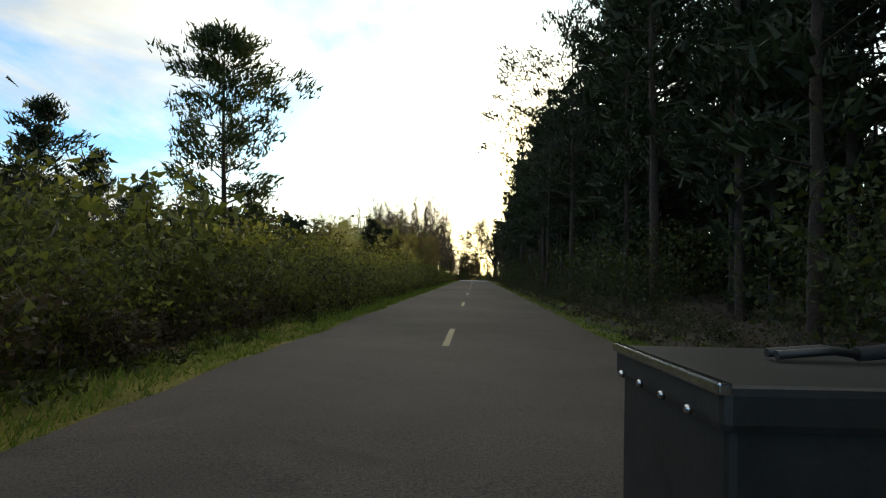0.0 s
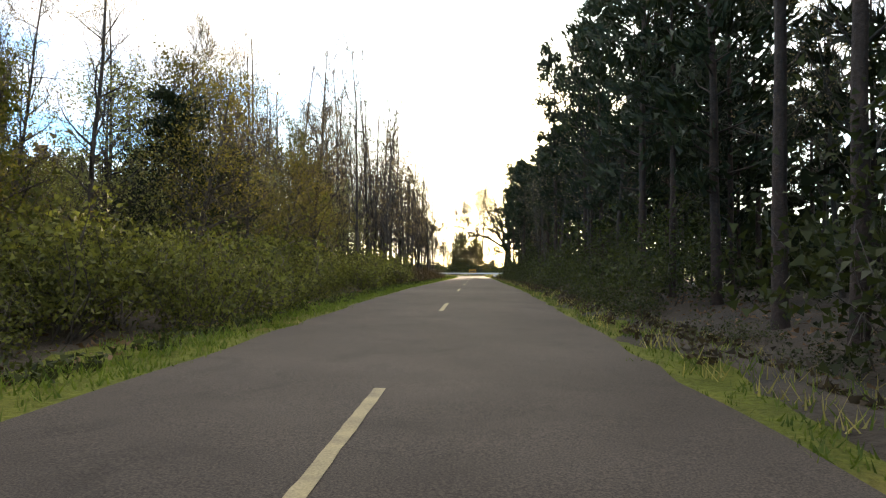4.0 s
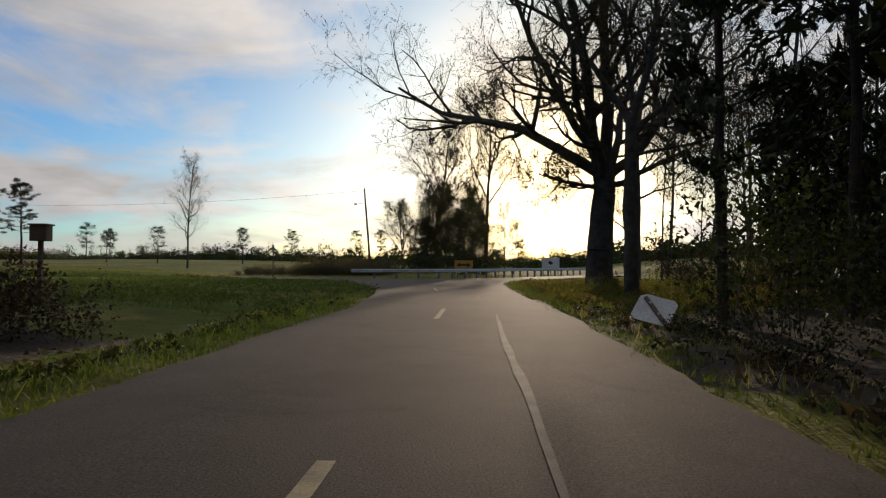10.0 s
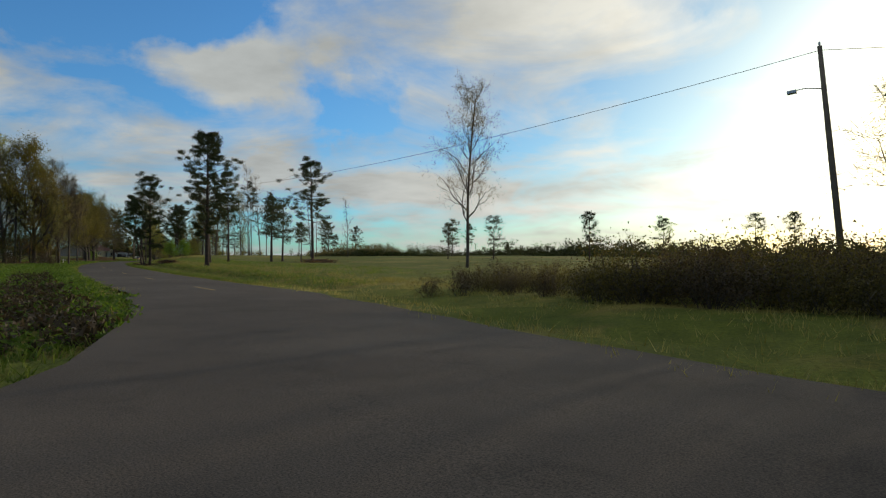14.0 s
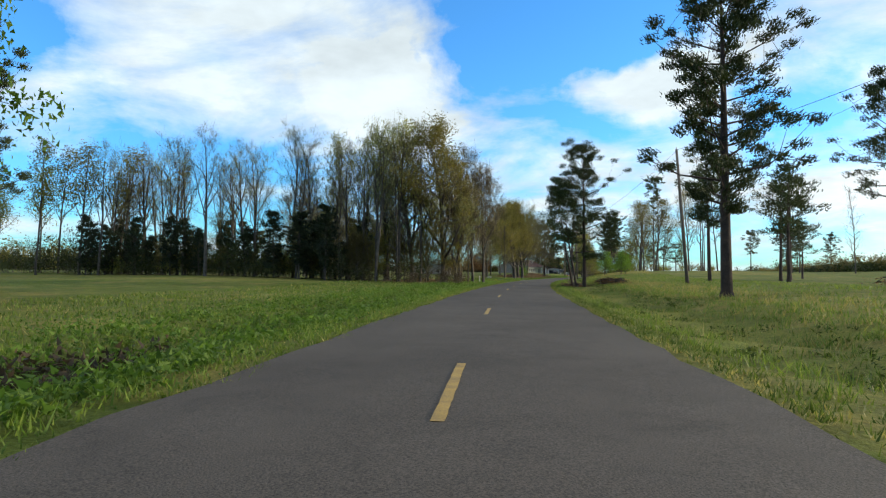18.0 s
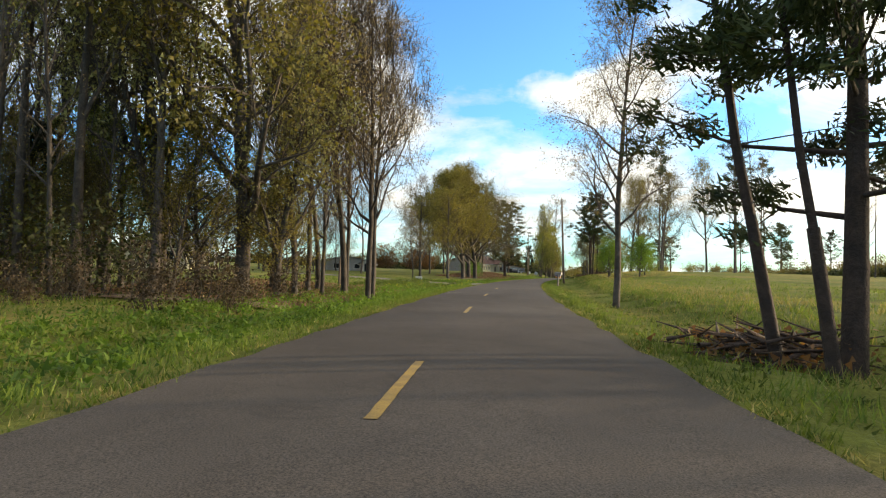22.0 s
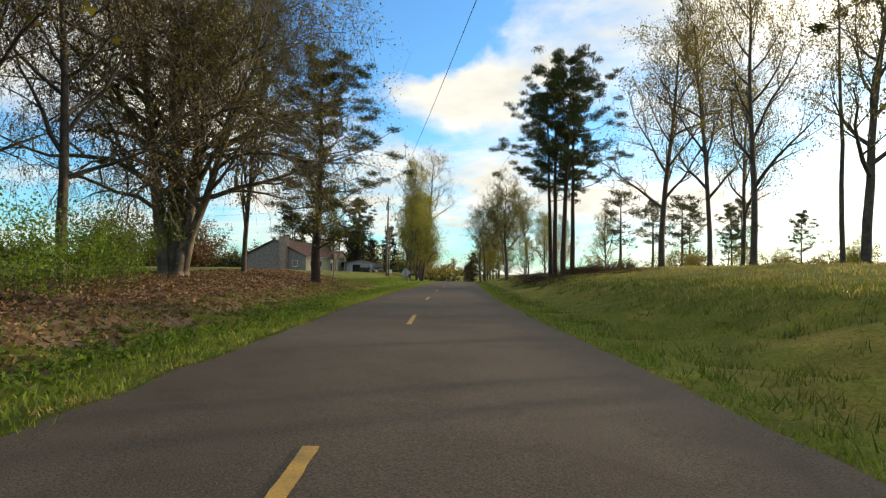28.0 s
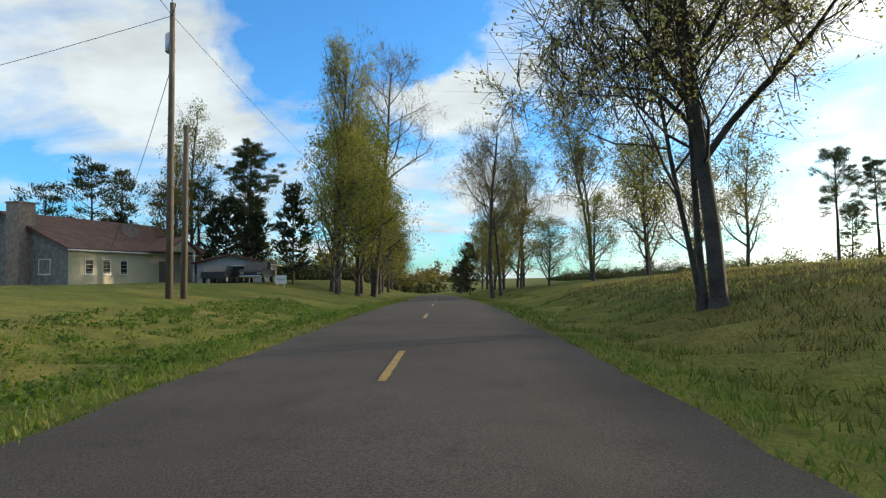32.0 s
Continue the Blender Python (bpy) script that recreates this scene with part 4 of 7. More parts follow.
POLES = [tree_meshes(51 + k, 15.0, 0.11, POLE_PLAN, LEAF_BUD, BARK_GREY, 0.05, 3.0, 0.2, (0.03 * (k - 1.5), 0.02), sprays=2, reach=0.6, twig=0.012) for k in range(4)]
TALLS = [tree_meshes(61 + k, 20.0, 0.2, TALL_PLAN, (LEAF_SPRING, LEAF_OLIVE, LEAF_BUD)[k], BARK_GREY, (0.072, 0.072, 0.044)[k], (9.5, 9.0, 9.0)[k], 0.16, sprays=3, reach=0.75) for k in range(3)]
TALLS_FAR = [tree_meshes(66 + k, 20.0, 0.2, TALL_PLAN[:3], (LEAF_SPRING, LEAF_OLIVE)[k], BARK_GREY, 0.16, 7.0, 0.5) for k in range(2)]
FULLS = [tree_meshes(71 + k, 14.0, 0.26, FULL_PLAN, LEAF_OLIVE if k < 2 else LEAF_SPRING, BARK_GREY, 0.09, 10.0, 0.24, sprays=1, reach=0.7) for k in range(3)]
MASS_PLAN = [(8, 0.04, 0.02, 24, 0.05, 0.95, 0.40), (4, 0.18, 0.10, 5, 0.2, 0.7, 0.42), (3, 0.22, 0.03, 4, 0.15, 0.8, 0.5), (2, 0.25, 0.02, 0, 0, 0, 0)]
MAPLE = tree_meshes(175, 14.0, 0.27, [(8, 0.04, 0.02, 20, 0.14, 0.9, 0.42), (4, 0.18, 0.10, 6, 0.2, 0.7, 0.42), (3, 0.22, 0.03, 5, 0.15, 0.8, 0.5), (2, 0.25, 0.02, 0, 0, 0, 0)], LEAF_OLIVE, BARK_GREY, 0.085, 15.0, 0.28, sprays=2, reach=0.6)
MASSES = [tree_meshes(171 + k, 14.0, 0.24, MASS_PLAN, (LEAF_SPRING, LEAF_OLIVE)[k], BARK_GREY, 0.11, 9.0, 0.42) for k in range(2)]
FULLS_FAR = [tree_meshes(76 + k, 14.0, 0.26, FULL_PLAN[:3], LEAF_OLIVE if k < 1 else LEAF_SPRING, BARK_GREY, 0.22, 13.0, 0.55) for k in range(3)]
SHRUBS = [shrub_meshes(81 + k, 2.6, 2.6, LEAF_SPRING if k % 2 else LEAF_OLIVE, BARK_PALE, 13, 1900, 0.065) for k in range(3)]
HEDGES_BACK = [shrub_meshes(88 + k, 2.6, 2.9, LEAF_HEDGE, BARK_GREY, 12, 1000, 0.10) for k in range(2)]
HEDGES = [shrub_meshes(85 + k, 2.6, 2.9, LEAF_HEDGE, BARK_GREY, 20, 2500, 0.056) for k in range(2)]
SHRUBS_DARK = [shrub_meshes(91 + k, 2.6, 2.6, LEAF_DARK, BARK_GREY, 12, 1100, 0.07) for k in range(3)]
BROWNS = [shrub_meshes(107 + k, 2.6, 3.0, LEAF_BROWN, BARK_GREY, 12, 800, 0.075) for k in range(2)]
THICKETS = [shrub_meshes(101 + k, 4.6, 3.6, LEAF_DARK if k else LEAF_SPRING, BARK_GREY, 10, 1500, 0.095) for k in range(3)]
YOUNG_GREEN = [shrub_meshes(111 + k, 4.6, 3.0, LEAF_GREEN, BARK_GREY, 16, 3000, 0.07) for k in range(2)]
HEDGES_RUST = [shrub_meshes(115 + k, 3.2, 3.4, LEAF_RUST, BARK_GREY, 18, 3200, 0.075) for k in range(2)]

POPLAR_PLAN = [(8, 0.03, 0.02, 10, 0.34, 0.40, 0.56, 0.35), (6, 0.09, 0.05, 6, 0.2, 0.55, 0.34), (4, 0.16, 0.05, 4, 0.15, 0.6, 0.5), (2, 0.2, 0.04, 0, 0, 0, 0)]
POPLARS = [tree_meshes(191 + k, 15.5, 0.19, POPLAR_PLAN, (LEAF_PALE, LEAF_SPRING, LEAF_BUD)[k], BARK_GREY, (0.06, 0.065, 0.05)[k], 4.0, 0.14, (0.02 * (k - 1), 0), sprays=2, reach=0.5, twig=0.009) for k in range(3)]
CLUMP_MASSES = [tree_meshes(196 + k, 14.0, 0.24, MASS_PLAN, LEAF_CLUMP, BARK_GREY, 0.09, 15.0, 0.34, sprays=1, reach=0.5, twig=0.012) for k in range(3)]
BRAMBLES = [shrub_meshes(201 + k, 2.6, 3.2, (LEAF_BROWN, LEAF_CLUMP)[k], BARK_GREY, 20, 2600, 0.05) for k in range(2)]
OLIVES = [tree_meshes(205 + k, 14.0, 0.2, MASS_PLAN, (LEAF_OLIVE, LEAF_PALE)[k], BARK_GREY, 0.095, 5.0, 0.36, sprays=1, reach=0.8) for k in range(2)]

RNG = np.random.default_rng(5)


def scatter(name, kinds, spots, label, category, group, lo, hi, names=("trunk", "crown"), wide=(0.9, 1.15)):
    for n, (x, y) in enumerate(spots):
        k = int(RNG.integers(0, len(kinds)))
        plant(name, kinds[k], x, y, label, category, RNG.uniform(lo, hi), RNG.uniform(0, 360), gz(x, y) - 0.05, group, RNG.uniform(*wide), names)


def one(name, meshes, x, y, label, height, base, wide=1.0, spin=0.0, names=("trunk", "crown"), category="tree"):
    """One tree of a given height, out of meshes that are base metres high."""
    return plant(name, meshes, x, y, label, category, height / base, spin, gz(x, y) - 0.05, "", wide, names)


def field(x0, x1, y0, y1, n, gap=2.0, near=1.5):
    """Places spread over a rectangle, none nearer to each other than gap, none on the road."""
    got, tries = [], 0
    while len(got) < n and tries < n * 30:
        tries += 1
        x, y = RNG.uniform(x0, x1), RNG.uniform(y0, y1)
        if all((x - a) ** 2 + (y - b) ** 2 > gap * gap for a, b in got):
            got.append((x, y))
    if got:
        g = road_gap([p[0] for p in got], [p[1] for p in got])
        got = [p for p, d in zip(got, g) if d > near]
    return got


def band(a, b, wide, n, gap=2.0):
    """Places along the line from a to b, up to wide metres to its left."""
    got, tries = [], 0
    d = np.array([b[0] - a[0], b[1] - a[1]])
    left = np.array([-d[1], d[0]]) / np.linalg.norm(d)
    while len(got) < n and tries < n * 30:
        tries += 1
        p = np.array(a) + d * RNG.uniform(0, 1) + left * RNG.uniform(0, wide)
        if all((p[0] - q[0]) ** 2 + (p[1] - q[1]) ** 2 > gap * gap for q in got):
            got.append((float(p[0]), float(p[1])))
    g = road_gap([p[0] for p in got], [p[1] for p in got])
    return [p for p, e in zip(got, g) if e > 1.5]


BUSH = ("branchwork", "foliage")
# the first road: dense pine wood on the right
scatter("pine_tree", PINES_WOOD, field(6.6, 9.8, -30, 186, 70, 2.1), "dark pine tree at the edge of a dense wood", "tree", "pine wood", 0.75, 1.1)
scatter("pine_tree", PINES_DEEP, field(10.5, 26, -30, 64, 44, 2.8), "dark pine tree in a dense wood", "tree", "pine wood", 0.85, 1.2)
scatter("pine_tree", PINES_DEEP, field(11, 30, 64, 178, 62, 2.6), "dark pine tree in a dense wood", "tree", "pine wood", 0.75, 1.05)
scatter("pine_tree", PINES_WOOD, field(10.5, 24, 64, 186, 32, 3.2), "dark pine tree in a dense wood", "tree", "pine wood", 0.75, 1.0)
scatter("thicket", THICKETS[1:], field(9, 22, 172, 196, 20, 1.8), "dark leafy thicket at the end of the wood", "shrub", "undergrowth", 0.7, 1.1, BUSH)
scatter("evergreen_tree", EVERGREENS, field(9, 22, 170, 196, 12, 2.0), "dark evergreen at the end of the wood", "tree", "pine wood", 0.6, 1.0)
scatter("bare_tree", POLES, field(6.8, 16, 40, 192, 40, 2.0), "tall thin bare tree at the edge of the pine wood", "tree", "pine wood", 0.8, 1.15)
scatter("bare_tree", POLES, field(14, 30, 190, 212, 30, 2.0, 6.0), "tall thin bare tree at the end of the wood", "tree", "pine wood", 0.7, 1.0)
scatter("evergreen_tree", EVERGREENS, field(8.0, 12.5, -24, 70, 30, 1.9), "low dark evergreen inside the pine wood", "tree", "pine wood", 0.55, 1.0)
scatter("thicket", THICKETS[1:], field(6.0, 9.5, -24, 182, 84, 1.8), "dark leafy thicket at the edge of the wood", "shrub", "undergrowth", 0.5, 0.95, BUSH)
scatter("undergrowth_bush", SHRUBS_DARK, field(4.3, 6.2, -12, 186, 100, 1.2), "low dark undergrowth beside the road", "shrub", "undergrowth", 0.25, 0.5, BUSH)
scatter("shrub", SHRUBS, field(5.2, 9.5, 186, 200, 16, 1.3, 2.2), "low yellow-green bush on the verge", "shrub", "undergrowth", 0.2, 0.42, BUSH)
for x, y, h, sp in ((5.9, 26, 15.5, 30), (6.1, 43, 16.0, 150), (5.6, 36, 13.0, 260)):
    one("pine_tree", PINE_OVER, x, y, "broad dark pine that leans out over the road", h, 15.0, 0.9, sp)
# the left: a hedge, taller woods behind it, then thin bare trunks
scatter("hedge_bush", HEDGES, field(-6.6, -4.5, -14, 66, 76, 1.1), "leafy olive hedge bush beside the road", "shrub", "hedge bushes", 0.75, 1.05, BUSH)
scatter("undergrowth_bush", BROWNS, field(-5.0, -4.2, -14, 66, 40, 1.2), "low brown undergrowth under the hedge", "shrub", "undergrowth", 0.35, 0.6, BUSH)
scatter("hedge_bush", HEDGES_BACK, field(-12, -7.6, -8, 118, 62, 1.7), "leafy bush in a dense hedge", "shrub", "hedge bushes", 0.7, 1.0, BUSH)
scatter("hedge_bush", HEDGES_BACK, field(-9.5, -6.2, -10, 66, 40, 1.5), "tall leafy bush in a dense hedge", "shrub", "hedge bushes", 0.9, 1.25, BUSH)
scatter("evergreen_tree", EVERGREENS_FINE, field(-26, -13, 6, 62, 30, 2.2), "dark evergreen behind the hedge", "tree", "roadside wood", 0.42, 0.72)
scatter("tree", OLIVES, field(-13, -7.6, 26, 74, 18, 2.4), "bushy olive-leafed tree behind the hedge", "tree", "roadside wood", 0.22, 0.36)
scatter("tree", OLIVES, field(-20, -7.6, 76, 118, 26, 2.4), "olive-leafed tree at the edge of the wood", "tree", "roadside wood", 0.26, 0.5)
LONE = needle_tree_meshes(17, 9.4, 0.16, 0.26, 2.9, NEEDLE, BARK_PINE, 34, 200, 0.155, (-0.05, 0))
one("pine_tree", LONE, -8.4, 12.0, "lone open-crowned pine above a roadside hedge", 9.2, 9.4, 0.85, 0)
scatter("evergreen_tree", EVERGREENS_FINE, field(-16, -8.5, 40, 108, 24, 2.0), "dark evergreen behind the roadside bushes", "tree", "roadside wood", 0.35, 0.75)
scatter("tree", FULLS_FAR, field(-26, -10, 56, 112, 24, 3.0), "young leafing tree in a roadside wood", "tree", "roadside wood", 0.3, 0.52)
scatter("pine_tree", PINES_SMALL, field(-70, -18, 30, 110, 26, 4.0), "small dark pine behind the hedge", "tree", "roadside wood", 0.7, 1.0)
scatter("bare_tree", POLES, field(-22, -8, 66, 118, 26, 2.0), "thin young tree with few leaves", "tree", "roadside wood", 0.42, 0.72)
scatter("hedge_bush", HEDGES, field(-8.0, -4.7, 66, 120, 40, 1.4), "leafy bush at the edge of the wood", "shrub", "hedge bushes", 0.5, 1.1, BUSH)
scatter("tall_tree", TALLS_FAR, field(-18, -8.0, 74, 114, 14, 2.0), "slender leafing tree in a roadside wood", "tree", "roadside wood", 0.28, 0.46)
scatter("budding_tree", BARES, field(-14, -7.0, 76, 116, 9, 2.2), "twiggy budding tree in a roadside wood", "tree", "roadside wood", 0.5, 0.8)
scatter("bare_tree", POLES, field(-26, -6.4, 112, 150, 90, 1.3), "tall thin bare tree in a light wood", "tree", "bare wood", 0.85, 1.2)
scatter("bare_tree", POLES, field(-26, -6.4, 150, 177.5, 125, 1.05), "tall thin bare tree in a light wood", "tree", "bare wood", 0.7, 1.15)
scatter("undergrowth_bush", BROWNS, field(-10, -4.6, 108, 182, 150, 0.95), "low brown undergrowth at the edge of the wood", "shrub", "undergrowth", 0.35, 0.75, BUSH)
scatter("undergrowth_bush", BROWNS, field(-26, -9, 116, 177, 60, 1.6), "tall brown twiggy brush in a light wood", "shrub", "undergrowth", 0.8, 1.3, BUSH)
scatter("bare_tree", POLES, field(-10, -5.4, 162, 174, 8, 1.5), "thin bare tree at the end of a roadside wood", "tree", "roadside wood", 0.55, 0.85)
scatter("budding_tree", BARES, field(-8.5, -6.2, 163, 171, 3, 1.6), "twiggy budding tree at the end of a roadside wood", "tree", "roadside wood", 0.55, 0.85)
scatter("bramble_bush", BRAMBLES, field(-11, -5.2, 160, 177, 16, 1.4), "low tangled brown bramble bush under bare trees", "shrub", "brambles", 0.35, 0.6, BUSH)
# the junction
OAK = oak_meshes(121, 5.6, 0.58, [(4.9, -0.9, -0.1, 0.25, 3.2, 0.14), (5.5, -0.8, 0.05, 0.55, 13.0, 0.30), (5.6, -0.40, -0.30, 0.9, 13.5, 0.32), (5.6, 0.1, -0.05, 1.0, 13.5, 0.34),
                               (5.4, 0.75, -0.1, 0.65, 12.0, 0.28), (5.2, 0.5, 0.1, 1.0, 11.0, 0.24), (5.4, -0.5, -0.1, 1.0, 12.0, 0.26), (5.2, -0.15, -0.8, 0.6, 10.5, 0.24), (5.0, 0.9, 0.2, 0.3, 8.0, 0.17)],
                 LEAF_CLUMP, 0.042, 3.0)
one("oak_tree", OAK, 6.75, 201.2, "old spreading oak with a thick dark trunk and budding twigs", 12.0, 12.0, 1.0, 0)
OAK_SECOND = oak_meshes(127, 7.0, 0.26, [(6.8, -0.5, 0.1, 0.9, 8.5, 0.15), (6.9, 0.3, -0.3, 1.0, 9.0, 0.17), (6.5, 0.9, 0.1, 0.5, 8.5, 0.14), (6.2, 0.7, 0.6, 0.6, 7.0, 0.12), (6.6, -0.1, 0.3, 1.0, 7.5, 0.13), (5.6, 0.9, -0.3, 0.1, 4.5, 0.08)],
                        LEAF_CLUMP, 0.042, 2.5)
one("tree", OAK_SECOND, 7.05, 195.9, "slimmer forked tree beside the old oak", 12.0, 12.0, 1.0, 0)
OAK_THIRD = oak_meshes(129, 8.0, 0.27, [(7.6, -0.3, -0.1, 1.0, 4.5, 0.15), (7.9, 0.3, 0.3, 1.0, 9.0, 0.2), (7.8, 0.9, 0.1, 0.5, 8.0, 0.17), (7.2, -0.9, 0.1, -0.1, 3.2, 0.07), (2.6, -0.85, 0.0, 0.55, 3.6, 0.05), (4.6, 0.8, -0.2, 0.4, 4.5, 0.07)],
                       LEAF_CLUMP, 0.035, 0.5)
one("tree", OAK_THIRD, 11.9, 215.1, "leaning forked tree with low bare limbs behind the old oak", 15.0, 12.0, 1.1, 0)
one("tree", TALLS[2], 17.0, 224.5, "slender budding tree at the corner of the field", 17.0, 20.0, 1.0, 30)
FAN = tree_meshes(221, 14.0, 0.2, [(8, 0.04, 0.02, 15, 0.28, 0.55, 0.48), (5, 0.12, 0.05, 7, 0.2, 0.6, 0.42), (4, 0.18, 0.05, 5, 0.15, 0.65, 0.5), (2, 0.2, 0.04, 0, 0, 0, 0)], LEAF_CLUMP, BARK_GREY, 0.06, 2.0, 0.10, sprays=3, reach=0.6, twig=0.016)
for x, y, h, w, label in ((-4.9, 254.5, 20.0, 1.15, "broad twiggy budding tree in a roadside clump"), (2.0, 256.0, 25.0, 0.95, "tall open-crowned tree in a roadside clump"), (-9.0, 252.5, 9.0, 1.3, "low twiggy tree at the edge of a roadside clump")):
    one("tree", FAN, x, y, label, h * 0.9, 14.0, w, 60 * x)
for x, y, h, w in ((-6.4, 251, 7.0, 0.9), (-5.2, 252, 9.5, 0.8), (-3.0, 250.5, 10.5, 0.85), (-1.0, 252, 9.0, 0.9), (0.6, 250.5, 9.5, 0.8), (-4.0, 255, 11.0, 0.8), (0.0, 255, 11.0, 0.8), (-2.0, 249.5, 7.5, 1.0), (-5.4, 249.5, 6.0, 1.0), (1.8, 252, 7.0, 0.9)):
    one("tree", CLUMP_MASSES[int(2 * h) % 3], x, y, "dense dark bushy tree in a roadside clump", h, 14.0, w, 70 * x)
for x, y, h, k in ((-8.6, 251, 8.0, 0), (-6.6, 253, 10.5, 1), (4.4, 252, 8.0, 2), (5.8, 255, 7.0, 0)):
    one("tree", BARES[k], x, y, "twiggy budding tree at the edge of a roadside clump", h, 11.0, 0.8, 90 * x)
scatter("thicket", THICKETS[1:], field(-8, 2.5, 244, 252, 14, 1.6), "dense dark thicket under the clump of trees", "shrub", "clump", 0.6, 0.9, BUSH)
scatter("bramble_bush", BRAMBLES, field(-25, -17, 234.5, 243, 34, 1.2, 2.2), "low dark tangled bramble bush along the road", "shrub", "brambles", 0.3, 0.5, BUSH)
scatter("bramble_bush", BRAMBLES, field(-17.5, -9, 233, 244, 44, 1.2, 2.2), "dark tangled bramble bush along the road", "shrub", "brambles", 0.5, 0.8, BUSH)
scatter("bare_tree", POLES, field(13, 30, 200, 216, 26, 2.0), "thin bare tree beside the old oak", "tree", "oak trees", 0.6, 0.95)
scatter("undergrowth_bush", BRAMBLES, field(9.5, 24, 188, 204, 34, 1.5), "tangled brown undergrowth beside the old oak", "shrub", "oak bushes", 0.5, 0.95, BUSH)
# the fields beyond the second road
LONE_TREE = tree_meshes(65, 17.0, 0.17, [(9, 0.03, 0.02, 22, 0.24, 0.75, 0.24), (4, 0.18, 0.14, 6, 0.2, 0.7, 0.45), (3, 0.22, 0.06, 4, 0.2, 0.7, 0.5), (2, 0.25, 0.03, 0, 0, 0, 0)], LEAF_BUD, BARK_GREY, 0.05, 6.0, 0.12, sprays=3, reach=0.6)
one("tree", LONE_TREE, -44.9, 267.0, "slender bare tree standing alone in the field", 16.8, 17.0, 1.0, 20)
one("pine_tree", PINES[0], -82.0, 280.0, "open-crowned pine standing in the field", 15.0, 15.0, 1.0, 70)
PINE_DENSE = needle_tree_meshes(19, 15.0, 0.27, 0.20, 3.3, NEEDLE, BARK_PINE, 58, 640, 0.10, (0.01, 0.0), 0.72)
one("pine_tree", PINE_DENSE, -68.8, 254.1, "tall dense pine close to the road", 13.4, 15.0, 1.0, 190)
one("pine_tree", PINES[0], -96.0, 275.1, "dark pine standing behind a power pole", 14.0, 15.0, 0.8, 120)
one("pine_tree", PINE_BROAD, -99.3, 264.2, "dark broad pine close to the road", 12.6, 15.0, 0.95, 200)
PINE_LEAN = needle_tree_meshes(15, 10.0, 0.11, 0.42, 1.9, NEEDLE, BARK_PINE, 20, 380, 0.095, (-0.17, 0))
one("pine_tree", PINE_LEAN, -99.9, 263.4, "thin leaning pine beside a larger one", 10.0, 10.0, 1.0, 66)
one("pine_tree", PINE_LEAN, -98.8, 263.2, "thin leaning pine beside a larger one", 9.4, 10.0, 1.0, 84)
one("tree", LONE_TREE, -114.3, 270.7, "slender budding tree standing on the verge", 12.3, 17.0, 1.25, 15)
for x, y, h, k in ((-93, 281, 10, 0), (-97, 284, 9, 1), (-104, 292, 11, 2), (-60, 330, 9, 0), (-88, 340, 10, 2), (-110, 352, 9, 1), (-175, 443, 16, 2), (-150, 420, 12, 0), (-68, 400, 12, 1), (-40, 380, 11, 2), (-34, 396, 12, 0), (-120, 310, 8, 1)):
    one("pine_tree", PINES_SMALL[k], x, y, "small dark pine far out in the field", h, 8.0, 1.0, 33 * k + x)
one("tree", FULLS[2], -71.0, 219.5, "dense bright green tree at the edge of the meadow", 13.0, 14.0, 1.1, 0)
GREEN_TREE = tree_meshes(131, 11.5, 0.24, [(7, 0.04, 0.02, 20, 0.06, 0.9, 0.42), (4, 0.16, 0.12, 6, 0.2, 0.7, 0.42), (3, 0.2, 0.04, 4, 0.15, 0.8, 0.5), (2, 0.25, 0.02, 0, 0, 0, 0)], LEAF_GREEN, BARK_GREY, 0.12, 14.0, 0.42)
one("tree", GREEN_TREE, -73.6, 222.2, "dense bright green tree at the edge of the meadow", 15.0, 11.5, 0.78, 100)
scatter("shrub", YOUNG_GREEN, [(-73.0, 224.0), (-75.0, 223.0), (-71.0, 222.5), (-76.5, 220.5), (-70.0, 217.0)], "bright green bush under a tree in the meadow", "shrub", "meadow bushes", 0.8, 1.1, BUSH)
# the wood on the left of the second road
scatter("tall_tree", POPLARS, band((-119.5, 255.5), (-149.0, 217.0), 5, 18, 2.0), "tall pale-leafed tree with upright limbs at the edge of a wood", "tree", "roadside wood two", 0.86, 1.02)
scatter("tall_tree", POPLARS, band((-121.0, 256.0), (-152.0, 216.0), 12, 14, 3.0), "tall pale-leafed tree with upright limbs in a wood", "tree", "roadside wood two", 0.86, 1.02)
scatter("tree", OLIVES, band((-119.0, 255.0), (-148.0, 217.0), 4, 9, 3.4), "low bushy tree at the edge of a wood", "tree", "roadside wood two", 0.30, 0.55)
for x, y, h, k in ((-148.0, 216.5, 19.5, 0), (-150.5, 213.5, 19.0, 2), (-146.5, 221.0, 18.0, 1)):
    one("tree", POPLARS[k], x, y, "tall open fan-shaped tree at the end of a wood", h, 20.0, 1.1, 40 * x)
# dark needles and thickets put the shade of the wood's interior into their colour
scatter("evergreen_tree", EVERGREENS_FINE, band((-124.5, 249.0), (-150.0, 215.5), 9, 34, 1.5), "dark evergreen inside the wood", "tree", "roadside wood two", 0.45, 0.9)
scatter("tree", CLUMP_MASSES, band((-119.0, 255.0), (-146.0, 219.5), 6, 16, 2.2), "low brown-leafed bushy tree at the edge of the wood", "tree", "roadside wood two", 0.22, 0.42)
scatter("bare_tree", POLES, band((-119.5, 256.0), (-148.0, 218.0), 8, 14, 2.2), "thin dark pole-like tree in a wood", "tree", "roadside wood two", 0.7, 0.95)
